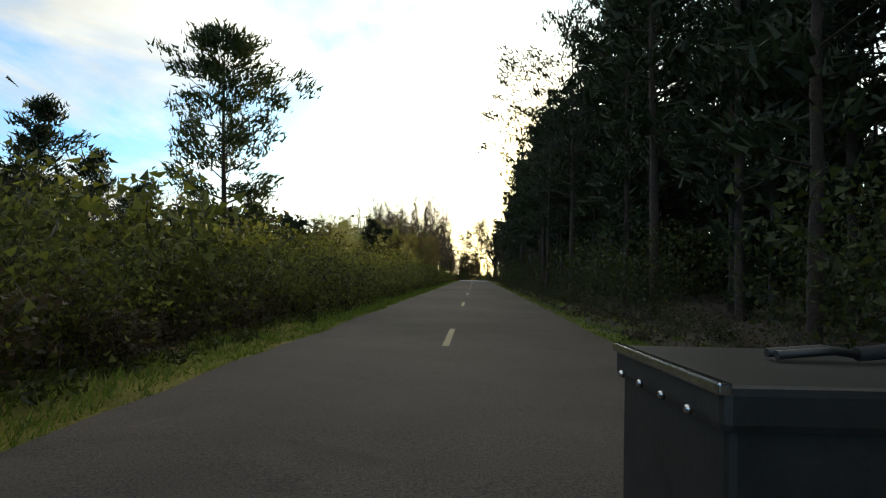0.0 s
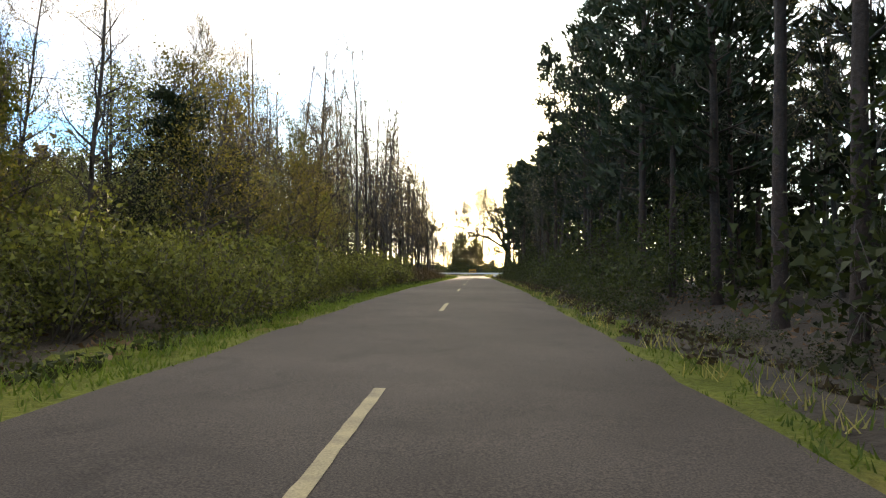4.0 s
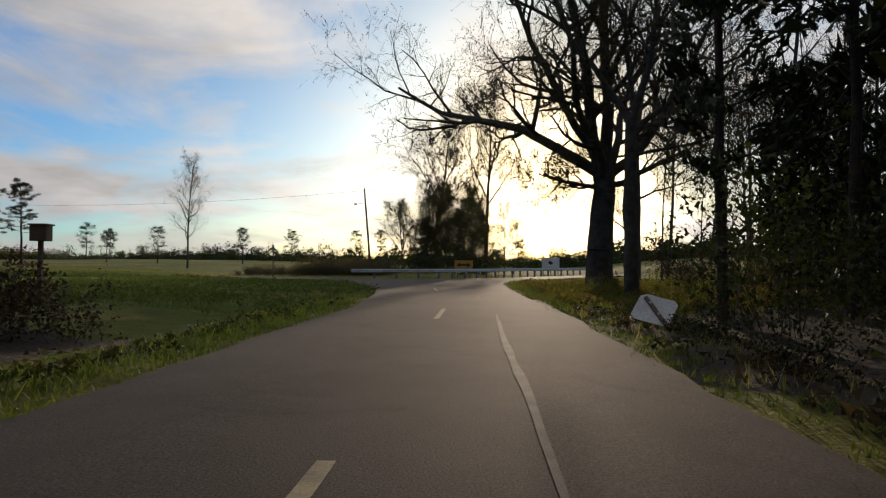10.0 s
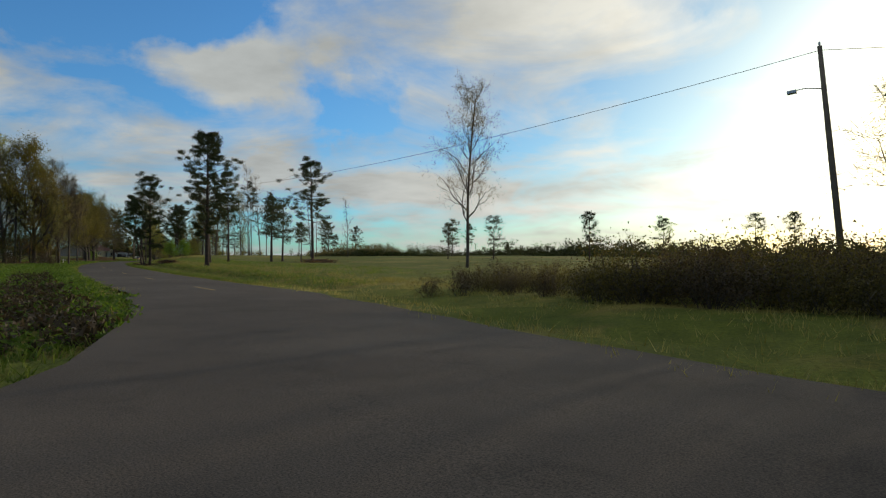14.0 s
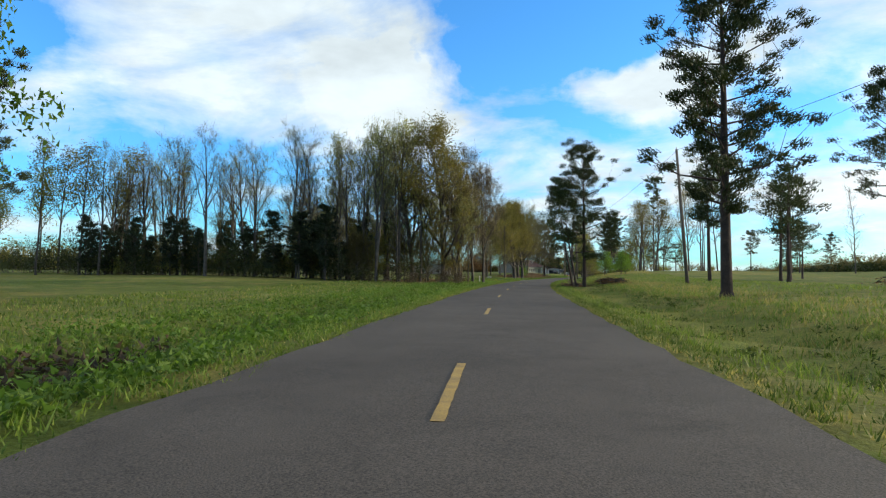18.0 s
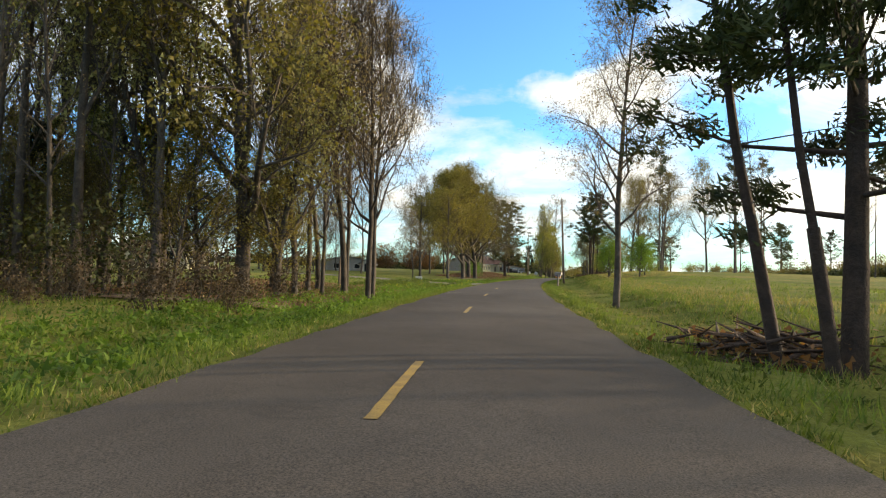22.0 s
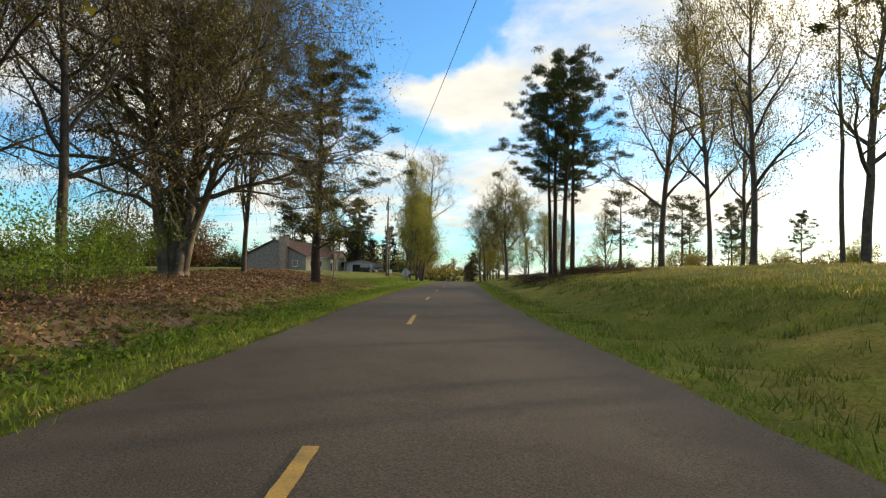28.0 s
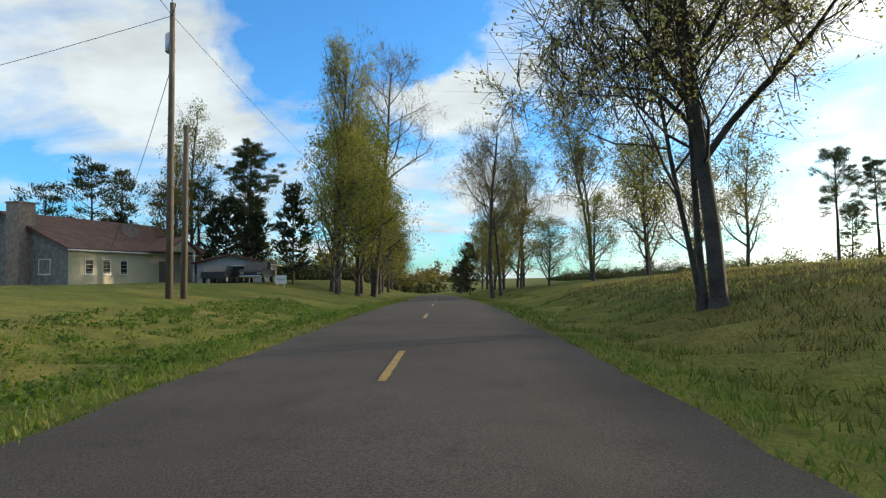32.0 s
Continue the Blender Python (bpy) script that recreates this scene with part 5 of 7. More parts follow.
scatter("thicket", THICKETS[1:], band((-124.0, 250.0), (-152.0, 214.0), 10, 22, 1.6), "dark thicket inside the wood", "shrub", "roadside wood two", 0.6, 1.0, BUSH)
scatter("undergrowth_bush", BROWNS, band((-114.5, 260.0), (-121.5, 251.0), 8, 11, 1.4), "brown twiggy undergrowth at the corner of the wood", "shrub", "roadside wood two", 0.4, 0.8, BUSH)
scatter("thicket", THICKETS, band((-118.0, 255.0), (-147.0, 218.0), 5, 22, 1.8), "leafy thicket at the edge of the wood", "shrub", "roadside wood two", 0.5, 0.9, BUSH)
scatter("tall_tree", TALLS_FAR, band((-147.0, 219.0), (-190.0, 165.0), 14, 24, 4.0), "tall leafing tree far across the meadow", "tree", "far wood", 0.6, 0.85)
scatter("thicket", THICKETS[1:], band((-147.0, 218.0), (-196.0, 150.0), 6, 26, 3.0), "dark thicket far across the meadow", "shrub", "far wood", 0.8, 1.4, BUSH)
for x, y, h, k in ((-120.4, 261.8, 13.5, 0), (-121.9, 261.0, 14.5, 1), (-122.6, 259.4, 13, 2), (-119.5, 259.6, 9, 0), (-121.2, 262.2, 12, 2), (-123.4, 261.4, 11.5, 0), (-124.6, 260.2, 13.5, 1), (-119.0, 258.4, 12.5, 1), (-125.4, 258.0, 13, 2)):
    one("tree", BARES[k], x, y, "budding roadside tree with reddish twigs", h, 11.0, 0.8, 80 * k)
CORNER = tree_meshes(211, 14.0, 0.26, [(8, 0.04, 0.02, 20, 0.12, 0.75, 0.38), (5, 0.14, 0.10, 6, 0.2, 0.6, 0.42), (3, 0.2, 0.06, 5, 0.15, 0.7, 0.5), (2, 0.22, 0.03, 0, 0, 0, 0)], LEAF_PALE, BARK_GREY, 0.085, 7.0, 0.10, sprays=2, reach=0.6, twig=0.011)
for x, y, h, k, w in ((-119.2, 256.3, 16.5, 0, 1.0), (-121.0, 253.0, 17.0, 2, 0.95), (-124.5, 250.5, 17.0, 2, 0.8), (-128.5, 244.0, 16.0, 2, 0.7), (-118.2, 257.6, 9.0, 2, 0.9)):
    one("tree", MAPLE if k == 0 else CORNER, x, y, "dense leafing tree at the corner of a wood", h, 14.0, w, 60 * k + 70 * x)
for x, y, h, k in ((-119.6, 254.6, 6.5, 1), (-121.8, 251.6, 7.0, 0), (-124.2, 249.2, 6.0, 1), (-127.0, 246.2, 7.0, 1), (-118.6, 257.6, 4.5, 1), (-130.0, 242.0, 6.5, 0)):
    one("tree", MASSES[k], x, y, "low olive-leafed bushy tree at the edge of a wood", h, 14.0, 1.1, 40 * x)
one("pine_tree", PINE_DENSE, -83.0, 222.0, "dark pine at the edge of the meadow", 13.5, 15.0, 0.8, 60)
scatter("shrub", OLIVES, [(-85.0, 219.2), (-83.0, 219.0), (-87.0, 220.5)], "olive bush under a pine in the meadow", "shrub", "meadow bushes", 0.25, 0.4, ("stem", "foliage"))
# lawn trees and the large trees before the bend
one("tree", BARES[2], -170.5, 269.9, "bare tree on a mown lawn", 11.0, 11.0, 0.6, 10)
one("tree", TALLS[2], -169.1, 273.4, "white-budded slender tree on a mown lawn", 12.0, 20.0, 1.0, 60)
one("tree", BARES[0], -158.6, 275.7, "small budding tree on a mown lawn", 7.0, 11.0, 0.9, 90)
one("tree", TALLS[2], -192.2, 277.4, "white-budded slender tree on a mown lawn", 14.0, 20.0, 1.2, 160)
scatter("tree", [FULLS[0], BARES[1], OLIVES[0]], field(-216, -184, 244, 268, 11, 5.0), "leafing tree behind a lawn", "tree", "lawn trees", 0.85, 1.15)
scatter("tree", BARES, [(-190, 262), (-196, 266), (-201, 271), (-186, 258), (-207, 274), (-165, 247), (-158, 243), (-213, 277), (-194, 257), (-203, 263)], "tan budding tree behind a lawn", "tree", "lawn trees", 0.8, 1.1)
scatter("budding_tree", BARES, field(-184, -150, 236, 262, 7, 5.0), "budding tree behind a lawn", "tree", "lawn trees", 0.9, 1.3)
for x, y, h, k, w in ((-171.5, 284.6, 11.0, 0, 1.0), (-176.0, 288.6, 13.8, 1, 1.1), (-180.5, 292.4, 15.0, 1, 1.15), (-174.0, 281.5, 10.0, 0, 1.0), (-187.2, 293.2, 15.5, 1, 1.15), (-184.5, 293.0, 14.8, 1, 1.1)):
    one("tree", (FULLS[0], MAPLE)[k], x, y, "broad olive-leafed tree beside the road", h, 14.0, w, 47 * k + x)
BIG = tree_meshes(141, 15.0, 0.42, [(7, 0.05, 0.02, 13, 0.2, 0.95, 0.56), (6, 0.18, 0.0, 8, 0.2, 0.75, 0.45), (4, 0.22, -0.08, 4, 0.2, 0.8, 0.5), (3, 0.24, -0.14, 0, 0, 0, 0)], LEAF_OLIVE, BARK_PALE, 0.055, 5.5, 0.26, (0, 0), 1.0, sprays=3, reach=0.75, stems=[(0.42, 0.1, 0.12, 0.03, 0.9, 0.6), (-0.4, 0.15, -0.14, 0.05, 0.92, 0.65), (0.1, -0.42, 0.03, -0.16, 0.85, 0.6), (-0.15, 0.42, -0.05, 0.14, 0.95, 0.6), (0.3, 0.35, 0.2, 0.1, 0.8, 0.5), (-0.35, -0.3, -0.2, -0.1, 0.8, 0.5)])
big = one("tree", BIG, -205.5, 302.5, "huge many-stemmed tree with ivy on its fluted pale trunk", 17.0, 15.0, 1.0, 0)
rng_ = np.random.default_rng(143)
a_, h_ = rng_.uniform(0, 6.283, 2600), rng_.triangular(1.2, 2.8, 4.6, 2600)
r_ = 0.62 + 0.25 * rng_.uniform(0, 1, 2600) + 0.25 * np.sin(3 * a_ + h_)
part("ivy", leaves_mesh("ivy", np.column_stack([np.cos(a_) * r_, np.sin(a_) * r_, h_]), 0.075 * rng_.uniform(0.6, 1.4, 2600), rng_, LEAF_GREEN), None, big, "bright green ivy leaves")
scatter("budding_tree", BARES, [(-196.5, 297.5), (-199.0, 294.0), (-192.5, 295.0), (-202.0, 290.5), (-195.0, 290.0)], "budding tree at the edge of a lawn", "tree", "lawn edge", 1.1, 1.5)
scatter("shrub", YOUNG_GREEN, [(-197.0, 299.0), (-200.8, 299.6), (-193.5, 297.6), (-190.0, 296.5)], "ivy-green leafy bush beside the road", "shrub", "lawn edge", 0.5, 0.8, BUSH)
one("pine_tree", PINE_NEAR, -212.2, 312.6, "large pine with a reddish trunk on a grassy bank", 15.0, 15.0, 1.25, 0)
one("tree", FULLS[2], -214.6, 308.4, "yellow-green tree behind a large pine", 17.0, 14.0, 0.55, 140)
# right of the road, after the field
for x, y, h, k in ((-184.1, 329.3, 23.0, 0), (-189, 334, 20.0, 1), (-169.9, 332.6, 22.0, 1), (-172.5, 335, 19.0, 0), (-176.0, 345, 20.0, 1), (-160.0, 350, 17.0, 0)):
    one("pine_tree", PINES_THIN[k], x, y, "very tall thin pine with a small crown", h, 22.0, 1.0, 61 * k + x)
for x, y, h in ((-168.5, 331, 25), (-166.8, 334, 23), (-173, 341, 20), (-158, 346, 18), (-148, 352, 17)):
    one("tree", POLES[int(h) % 4], x, y, "very tall thin bare tree in the field", h, 15.0, 1.0, 7 * h)
GREEN_BUSH = tree_meshes(181, 6.0, 0.12, MASS_PLAN, LEAF_GREEN, BARK_GREY, 0.07, 8.0, 0.26)
for x, y, h in ((-155.7, 299.1, 3.8), (-149.8, 299.0, 3.6), (-157.5, 300.5, 3.0), (-151.5, 301.0, 3.0)):
    one("shrub", GREEN_BUSH, x, y, "fresh green bush on the far side of the road", h, 6.0, 1.45, 40 * x, ("stem", "foliage"), "shrub")
for x, y, h, spin in ((-210.6, 332.3, 15.0, 20), (-209.95, 332.2, 16.5, 100), (-208.5, 331.7, 17.2, 200), (-208.7, 332.9, 15.5, 300)):
    one("pine_tree", PINE_RISE, x, y, "tall pine in a group on a low rise", h, 15.0, 1.0, spin)
for x, y, h, k in ((-226.1, 358.2, 9.5, 2), (-222.6, 360.0, 8.0, 0), (-219.5, 361.5, 8.5, 2)):
    one("pine_tree", PINES_SMALL[k], x, y, "small dark pine behind a group of tall ones", h, 8.0, 1.2, 50 * x)
scatter("dead_bush", BROWNS, field(-213.5, -204.5, 330.4, 336.5, 26, 1.0), "low brown undergrowth round the feet of pines", "shrub", "rise bushes", 0.22, 0.5, BUSH)
RISE = tree_meshes(213, 14.0, 0.22, [(8, 0.04, 0.02, 16, 0.25, 0.85, 0.36), (5, 0.14, 0.06, 6, 0.2, 0.65, 0.42), (3, 0.2, 0.04, 5, 0.15, 0.7, 0.5), (2, 0.22, 0.03, 0, 0, 0, 0)], LEAF_OLIVE, BARK_GREY, 0.07, 6.0, 0.16, sprays=2, reach=0.7, twig=0.011)
for x, y, h, k in ((-204.8, 338.9, 20, 0), (-192.4, 331.1, 19, 1), (-198.5, 336.0, 20, 2), (-187.0, 332.0, 19, 0), (-182.0, 338.0, 21, 2), (-201.0, 344.0, 17, 1)):
    one("tree", RISE, x, y, "tall open olive-leafed tree on a grassy rise", h * 0.86, 14.0, (1.0, 0.8, 0.7)[k], 90 * k + 3 * x)
scatter("hedge_bush", SHRUBS, field(-222, -180, 342, 356, 16, 2.4), "low bush behind the trees", "shrub", "rise bushes", 0.5, 1.0, BUSH)
SPREAD = tree_meshes(151, 10.5, 0.15, [(7, 0.05, 0.02, 14, 0.26, 1.0, 0.44), (5, 0.18, 0.06, 6, 0.25, 0.75, 0.45), (4, 0.22, 0.02, 4, 0.2, 0.8, 0.45), (3, 0.26, 0.0, 0, 0, 0, 0)], LEAF_PALE, BARK_GREY, 0.042, 5.0, 0.10, (0.03, 0), 1.0, sprays=3, reach=0.5, twig=0.010, stems=[(-0.30, 0.05, -0.08, 0.03, 0.8, 0.5), (-0.42, 0.12, -0.15, 0.03, 0.7, 0.45)])
one("tree", SPREAD, -238.3, 349.9, "spreading budding tree with several trunks on the verge", 12.6, 10.5, 1.2, 0)
# the far end of the second road
one("tree", POPLARS[1], -286.0, 361.2, "tall narrow tree in a row along the road", 27.0, 20.0, 0.95, 20)
one("tree", CORNER, -287.0, 362.4, "tall narrow tree in a row along the road", 22.0, 14.0, 0.6, 70)
one("tree", TALLS[2], -296.0, 371.0, "tall open-crowned tree in a row along the road", 28.0, 20.0, 1.3, 90)
for s_, o_, h_, k_, w_ in ((260, -9.0, 14.5, 0, 0.9), (267, -8.0, 17.5, 0, 0.85), (275, -8.5, 18.0, 0, 0.85), (284, -8.0, 17.0, 1, 0.9), (295, -8.0, 15.0, 0, 0.9), (308, -8.5, 14.0, 1, 0.9), (324, -8.5, 14.0, 0, 1.0), (342, -8.5, 13.0, 1, 1.0), (362, -9.0, 13.0, 0, 1.0), (388, -9.0, 13.0, 1, 1.1), (418, -9.0, 13.0, 0, 1.1)):
    x_, y_ = beside(s_, o_)
    one("tree", MASSES[k_], x_, y_, "dense yellow-green tree in a row along the road", h_, 14.0, w_, 50 * s_)
for x, y, h, k, w in ((-274.5, 371.9, 15.0, 2, 1.5), (-279.0, 376.5, 14.0, 1, 1.3), (-272.7, 383.0, 17.0, 1, 1.0), (-270.0, 380.0, 14.0, 0, 1.1), (-284.0, 384.0, 15.0, 0, 1.2), (-292.0, 390.0, 15.0, 1, 1.3), (-266.5, 384.0, 12.0, 1, 1.1), (-302.0, 396.0, 15.0, 0, 1.3)):
    one("tree", TALLS[k], x, y, "leafing tree along the far side of the road", h, 20.0, w, 50 * x)
for x, y, h, k, w in ((-262.4, 378.3, 10.5, 0, 0.9), (-258.5, 379.0, 9.5, 1, 0.9), (-267.0, 377.0, 7.0, 0, 1.0), (-273.0, 377.5, 6.0, 0, 1.2), (-281.0, 381.0, 8.0, 1, 1.1), (-290.0, 386.0, 9.0, 0, 1.1), (-301.0, 393.5, 10.0, 1, 1.1), (-315.0, 403.0, 11.0, 0, 1.2), (-332.0, 415.0, 12.0, 1, 1.2)):
    one("tree", MASSES[k], x, y, "low bushy yellow-green tree beside the road", h, 14.0, w, 50 * x)
scatter("evergreen_tree", EVERGREENS, [beside(296, 5.5), beside(310, 6.0), beside(318, 5.5), beside(330, 6.5), beside(345, 6.0)], "dark evergreen beside the far road", "tree", "far evergreens", 0.6, 0.9)
scatter("pine_tree", PINES_SMALL, [(-298, 338), (-302, 342), (-306, 350), (-300, 352), (-296, 356), (-312, 346)], "dark pine behind a house", "tree", "house pines", 1.1, 1.6)
scatter("evergreen_tree", EVERGREENS, [(-293, 352), (-297, 354), (-300, 357), (-290, 355), (-304, 345), (-288, 358)], "dense dark evergreen beside a house", "tree", "house pines", 0.7, 1.1)
one("tree", FULLS[1], -296.0, 349.0, "leafing tree behind a house", 12.0, 14.0, 0.7, 50)
for x, y, h in ((-275, 440, 19), (-279, 465, 21), (-268, 452, 20), (-262, 470, 18), (-290, 480, 15)):
    one("pine_tree", PINES[int(h) % 3], x, y, "dark pine far out in the field", h, 15.0, 1.0, 9 * x)
one("tree", FULLS[2], -265.2, 397.8, "round leafing tree standing in the field", 12.5, 14.0, 0.9, 30)
one("pine_tree", PINE_DENSE, -306.6, 359.4, "dense dark pine behind a house", 16.5, 15.0, 1.1, 50)
one("tree", FULLS[2], -307.8, 352.8, "tall leafing tree behind a house", 18.0, 14.0, 0.75, 80)
scatter("shrub", HEDGES_RUST, [(-286, 319.0), (-284.5, 316.5), (-283, 313.5), (-289, 308.0), (-290, 304.5)], "rust-coloured clipped hedge bush", "shrub", "rust hedge", 2.2, 2.6, BUSH, (0.9, 1.1))


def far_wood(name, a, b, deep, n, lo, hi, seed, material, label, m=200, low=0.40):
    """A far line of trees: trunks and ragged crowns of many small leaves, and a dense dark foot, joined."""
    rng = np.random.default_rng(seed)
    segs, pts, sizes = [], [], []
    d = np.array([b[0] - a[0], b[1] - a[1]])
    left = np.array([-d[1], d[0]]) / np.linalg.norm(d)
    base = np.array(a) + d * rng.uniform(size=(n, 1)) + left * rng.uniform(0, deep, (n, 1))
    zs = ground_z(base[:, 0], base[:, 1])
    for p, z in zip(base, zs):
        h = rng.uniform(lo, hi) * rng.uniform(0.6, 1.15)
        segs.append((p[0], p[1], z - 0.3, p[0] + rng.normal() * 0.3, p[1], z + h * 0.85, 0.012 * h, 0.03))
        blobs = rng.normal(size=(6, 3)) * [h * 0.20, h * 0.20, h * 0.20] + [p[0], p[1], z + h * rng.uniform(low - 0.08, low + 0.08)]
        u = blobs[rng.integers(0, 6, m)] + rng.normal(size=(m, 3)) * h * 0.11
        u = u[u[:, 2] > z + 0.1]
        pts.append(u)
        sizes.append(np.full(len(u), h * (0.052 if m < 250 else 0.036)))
    pts, sizes = np.concatenate(pts), np.concatenate(sizes)
    k = n * m // 2
    f = np.array(a) + d * rng.uniform(size=(k, 1)) + left * rng.uniform(0, deep, (k, 1))
    top = lo * (0.42 + 0.16 * np.sin(f[:, 0] / 7.0 + f[:, 1] / 5.0) + 0.08 * np.sin(f[:, 0] / 2.3))
    foot = np.column_stack([f, ground_z(f[:, 0], f[:, 1]) + rng.uniform(0, 1, k) * top])
    ob = thing(name, pose(0, 0, 0), label, "trees", kind="stuff")
    part("trunks", limbs_mesh("trunks", segs, BARK_GREY), None, ob)
    part("crowns", leaves_mesh("crowns", pts, sizes * rng.uniform(0.6, 1.5, len(pts)), rng, material), None, ob)
    part("undergrowth", leaves_mesh("undergrowth", foot, lo * 0.095 * rng.uniform(0.6, 1.5, k), rng, LEAF_DARK), None, ob)


# the inner shade of the wood is given by its dark needle colour
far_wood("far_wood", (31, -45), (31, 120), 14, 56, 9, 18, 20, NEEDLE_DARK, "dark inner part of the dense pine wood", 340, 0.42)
far_wood("far_wood", (60, 400), (-240, 560), 30, 360, 5, 9, 1, LEAF_DARK, "far dark wood on the horizon behind the fields", 170)
far_wood("far_wood", (220, 330), (60, 420), 30, 200, 7, 12, 2, LEAF_DARK, "far dark wood on the horizon behind the fields", 170)
far_wood("far_wood", (-240, 560), (-620, 760), 40, 260, 9, 14, 3, LEAF_DARK, "far dark wood on the horizon behind the fields", 260)
far_wood("far_wood", (-400, 420), (-350, 200), 40, 150, 5, 8, 4, LEAF_CLUMP, "far brownish wood behind the houses", 480)
far_wood("far_wood", (-350, 200), (-190, 120), 40, 150, 6, 9, 5, LEAF_OLIVE, "far leafing wood behind the meadow", 300)
far_wood("far_wood", (-190, 120), (-30, 150), 30, 150, 7, 11, 6, LEAF_DARK, "far wood behind the meadow", 170)
far_wood("far_wood", (-150, 385), (-340, 520), 18, 190, 4, 6.5, 10, LEAF_CLUMP, "low brownish wood behind the fields", 320)
far_wood("far_wood", (-640, 560), (-440, 380), 60, 130, 9, 14, 7, LEAF_OLIVE, "far wood at the end of the road", 150)
far_wood("far_wood", (-75, -20), (-70, 110), 25, 90, 6, 10, 8, LEAF_DARK, "far wood behind the hedge", 170)
far_wood("far_wood", (-27, 74), (-27, 184), 20, 130, 9, 13, 11, LEAF_BROWN, "brown wood behind the bare trunks", 220, 0.38)
far_wood("far_wood", (-25, 112), (-25, 176), 9, 50, 4, 7, 9, LEAF_BROWN, "low brown thicket behind the bare trunks", 260, 0.35)


# ---- grass, litter and flowers: too many to count ----
def blades(name, spots, rng, lo, hi, material, label, category="grass", width=0.011, lean=0.45):
    """Single blades of grass on the ground at the given places."""
    n = len(spots)
    z = top_z(spots[:, 0], spots[:, 1])
    h, az = 0.7 * rng.uniform(lo, hi, n), rng.uniform(0, 6.283, n)
    side = np.stack([np.cos(az), np.sin(az), 0 * az], 1) * (width * rng.uniform(0.6, 1.4, n))[:, None]
    base = np.column_stack([spots, z - 0.02])
    tip = base + np.stack([rng.normal(size=n) * lean * h, rng.normal(size=n) * lean * h, h], 1)
    verts = np.stack([base - side, base + side, tip], 1).reshape(-1, 3)
    ob = new(name, fast_mesh(name, verts, np.arange(3 * n).reshape(-1, 3), material))
    return tagged(ob, label, category, kind="stuff")


def tufted(rng, n, place, spread=0.09, each=7):
    """Places in tufts: place(k) gives k middles."""
    mid = place(n // each)
    return np.repeat(mid, each, 0) + rng.normal(size=(len(mid) * each, 2)) * spread


def verge_one(y0, y1, side, o0, o1):
    def place(k, rng):
        return np.column_stack([SIDE_1 + side * (HALF + rng.uniform(o0, o1, k)), rng.uniform(y0, y1, k)])
    return place


def verge_two(s0, s1, side, o0, o1):
    def place(k, rng):
        s, o = rng.uniform(s0, s1, k), SIDE_2 + side * (HALF + rng.uniform(o0, o1, k))
        x, y, a = road_two_at(s)
        return np.column_stack([x + np.cos(a) * o, y + np.sin(a) * o])
    return place


def sow(place, n, seed, lo, hi, material, label, spread=0.09, width=0.011):
    rng = np.random.default_rng(seed)
    spots = tufted(rng, n, lambda k: place(k, rng), spread)
    spots = spots[(road_gap(spots[:, 0], spots[:, 1]) > -0.12) & off_drive(spots)]
    blades("grass", spots, rng, lo, hi, material, label, width=width)


def off_drive(p):
    """True for places that do not lie on the gravel drive."""
    along, out = road_two_frame(p[:, 0], p[:, 1])
    mid = np.interp(-out, [2.6, 5, 8, 14, 26], [102.5, 101, 100.8, 102, 108.5])
    half = np.interp(-out, [2.6, 5, 8, 14, 26], [3.9, 3.3, 2.2, 1.9, 1.4])
    return (np.abs(along - mid) > half) | (out > -2.2) | (out < -27)


GRASS_SHORT, GRASS_LONG, GRASS_DRY = "short yellow-green grass along the asphalt edge", "long green grass on the verge", "dry straw-coloured grass"
sow(verge_one(-14, 70, -1, -0.06, 0.7), 15000, 1, 0.05, 0.16, BLADE, GRASS_SHORT)
sow(verge_one(70, 190, -1, -0.06, 0.8), 17000, 2, 0.05, 0.17, BLADE, GRASS_SHORT)
sow(verge_one(-14, 190, -1, 0.6, 2.2), 26000, 3, 0.10, 0.32, BLADE, GRASS_LONG)
sow(verge_one(-10, 190, 1, -0.06, 0.8), 17000, 4, 0.05, 0.15, BLADE, GRASS_SHORT)
sow(verge_one(-10, 190, 1, 0.7, 2.6), 20000, 5, 0.10, 0.34, BLADE, GRASS_LONG)
sow(verge_one(60, 190, 1, 0.2, 3.0), 6000, 6, 0.12, 0.4, BLADE_DRY, GRASS_DRY)
sow(verge_two(-20, 110, -1, -0.06, 0.7), 22000, 7, 0.05, 0.16, BLADE, GRASS_SHORT)
sow(verge_two(-20, 110, -1, 0.5, 5.5), 52000, 8, 0.12, 0.36, BLADE, GRASS_LONG)
sow(verge_two(-20, 110, -1, 5.5, 16), 26000, 9, 0.10, 0.30, BLADE, GRASS_LONG, 0.16, 0.022)
sow(verge_two(4, 110, -1, 0.0, 16), 7000, 10, 0.08, 0.24, BLADE_DRY, GRASS_DRY, 0.2)
sow(verge_two(-20, 110, 1, -0.06, 0.8), 18000, 11, 0.05, 0.18, BLADE, GRASS_SHORT)
sow(verge_two(-20, 110, 1, 0.6, 6.0), 36000, 12, 0.10, 0.36, BLADE, GRASS_LONG)
sow(verge_two(-20, 110, 1, 1.5, 9.0), 14000, 13, 0.15, 0.45, BLADE_DRY, GRASS_DRY, 0.14)
sow(verge_two(110, 215, -1, -0.06, 0.8), 18000, 14, 0.05, 0.18, BLADE, GRASS_SHORT)
sow(verge_two(110, 215, -1, 0.6, 5.0), 32000, 15, 0.08, 0.30, BLADE, GRASS_LONG)
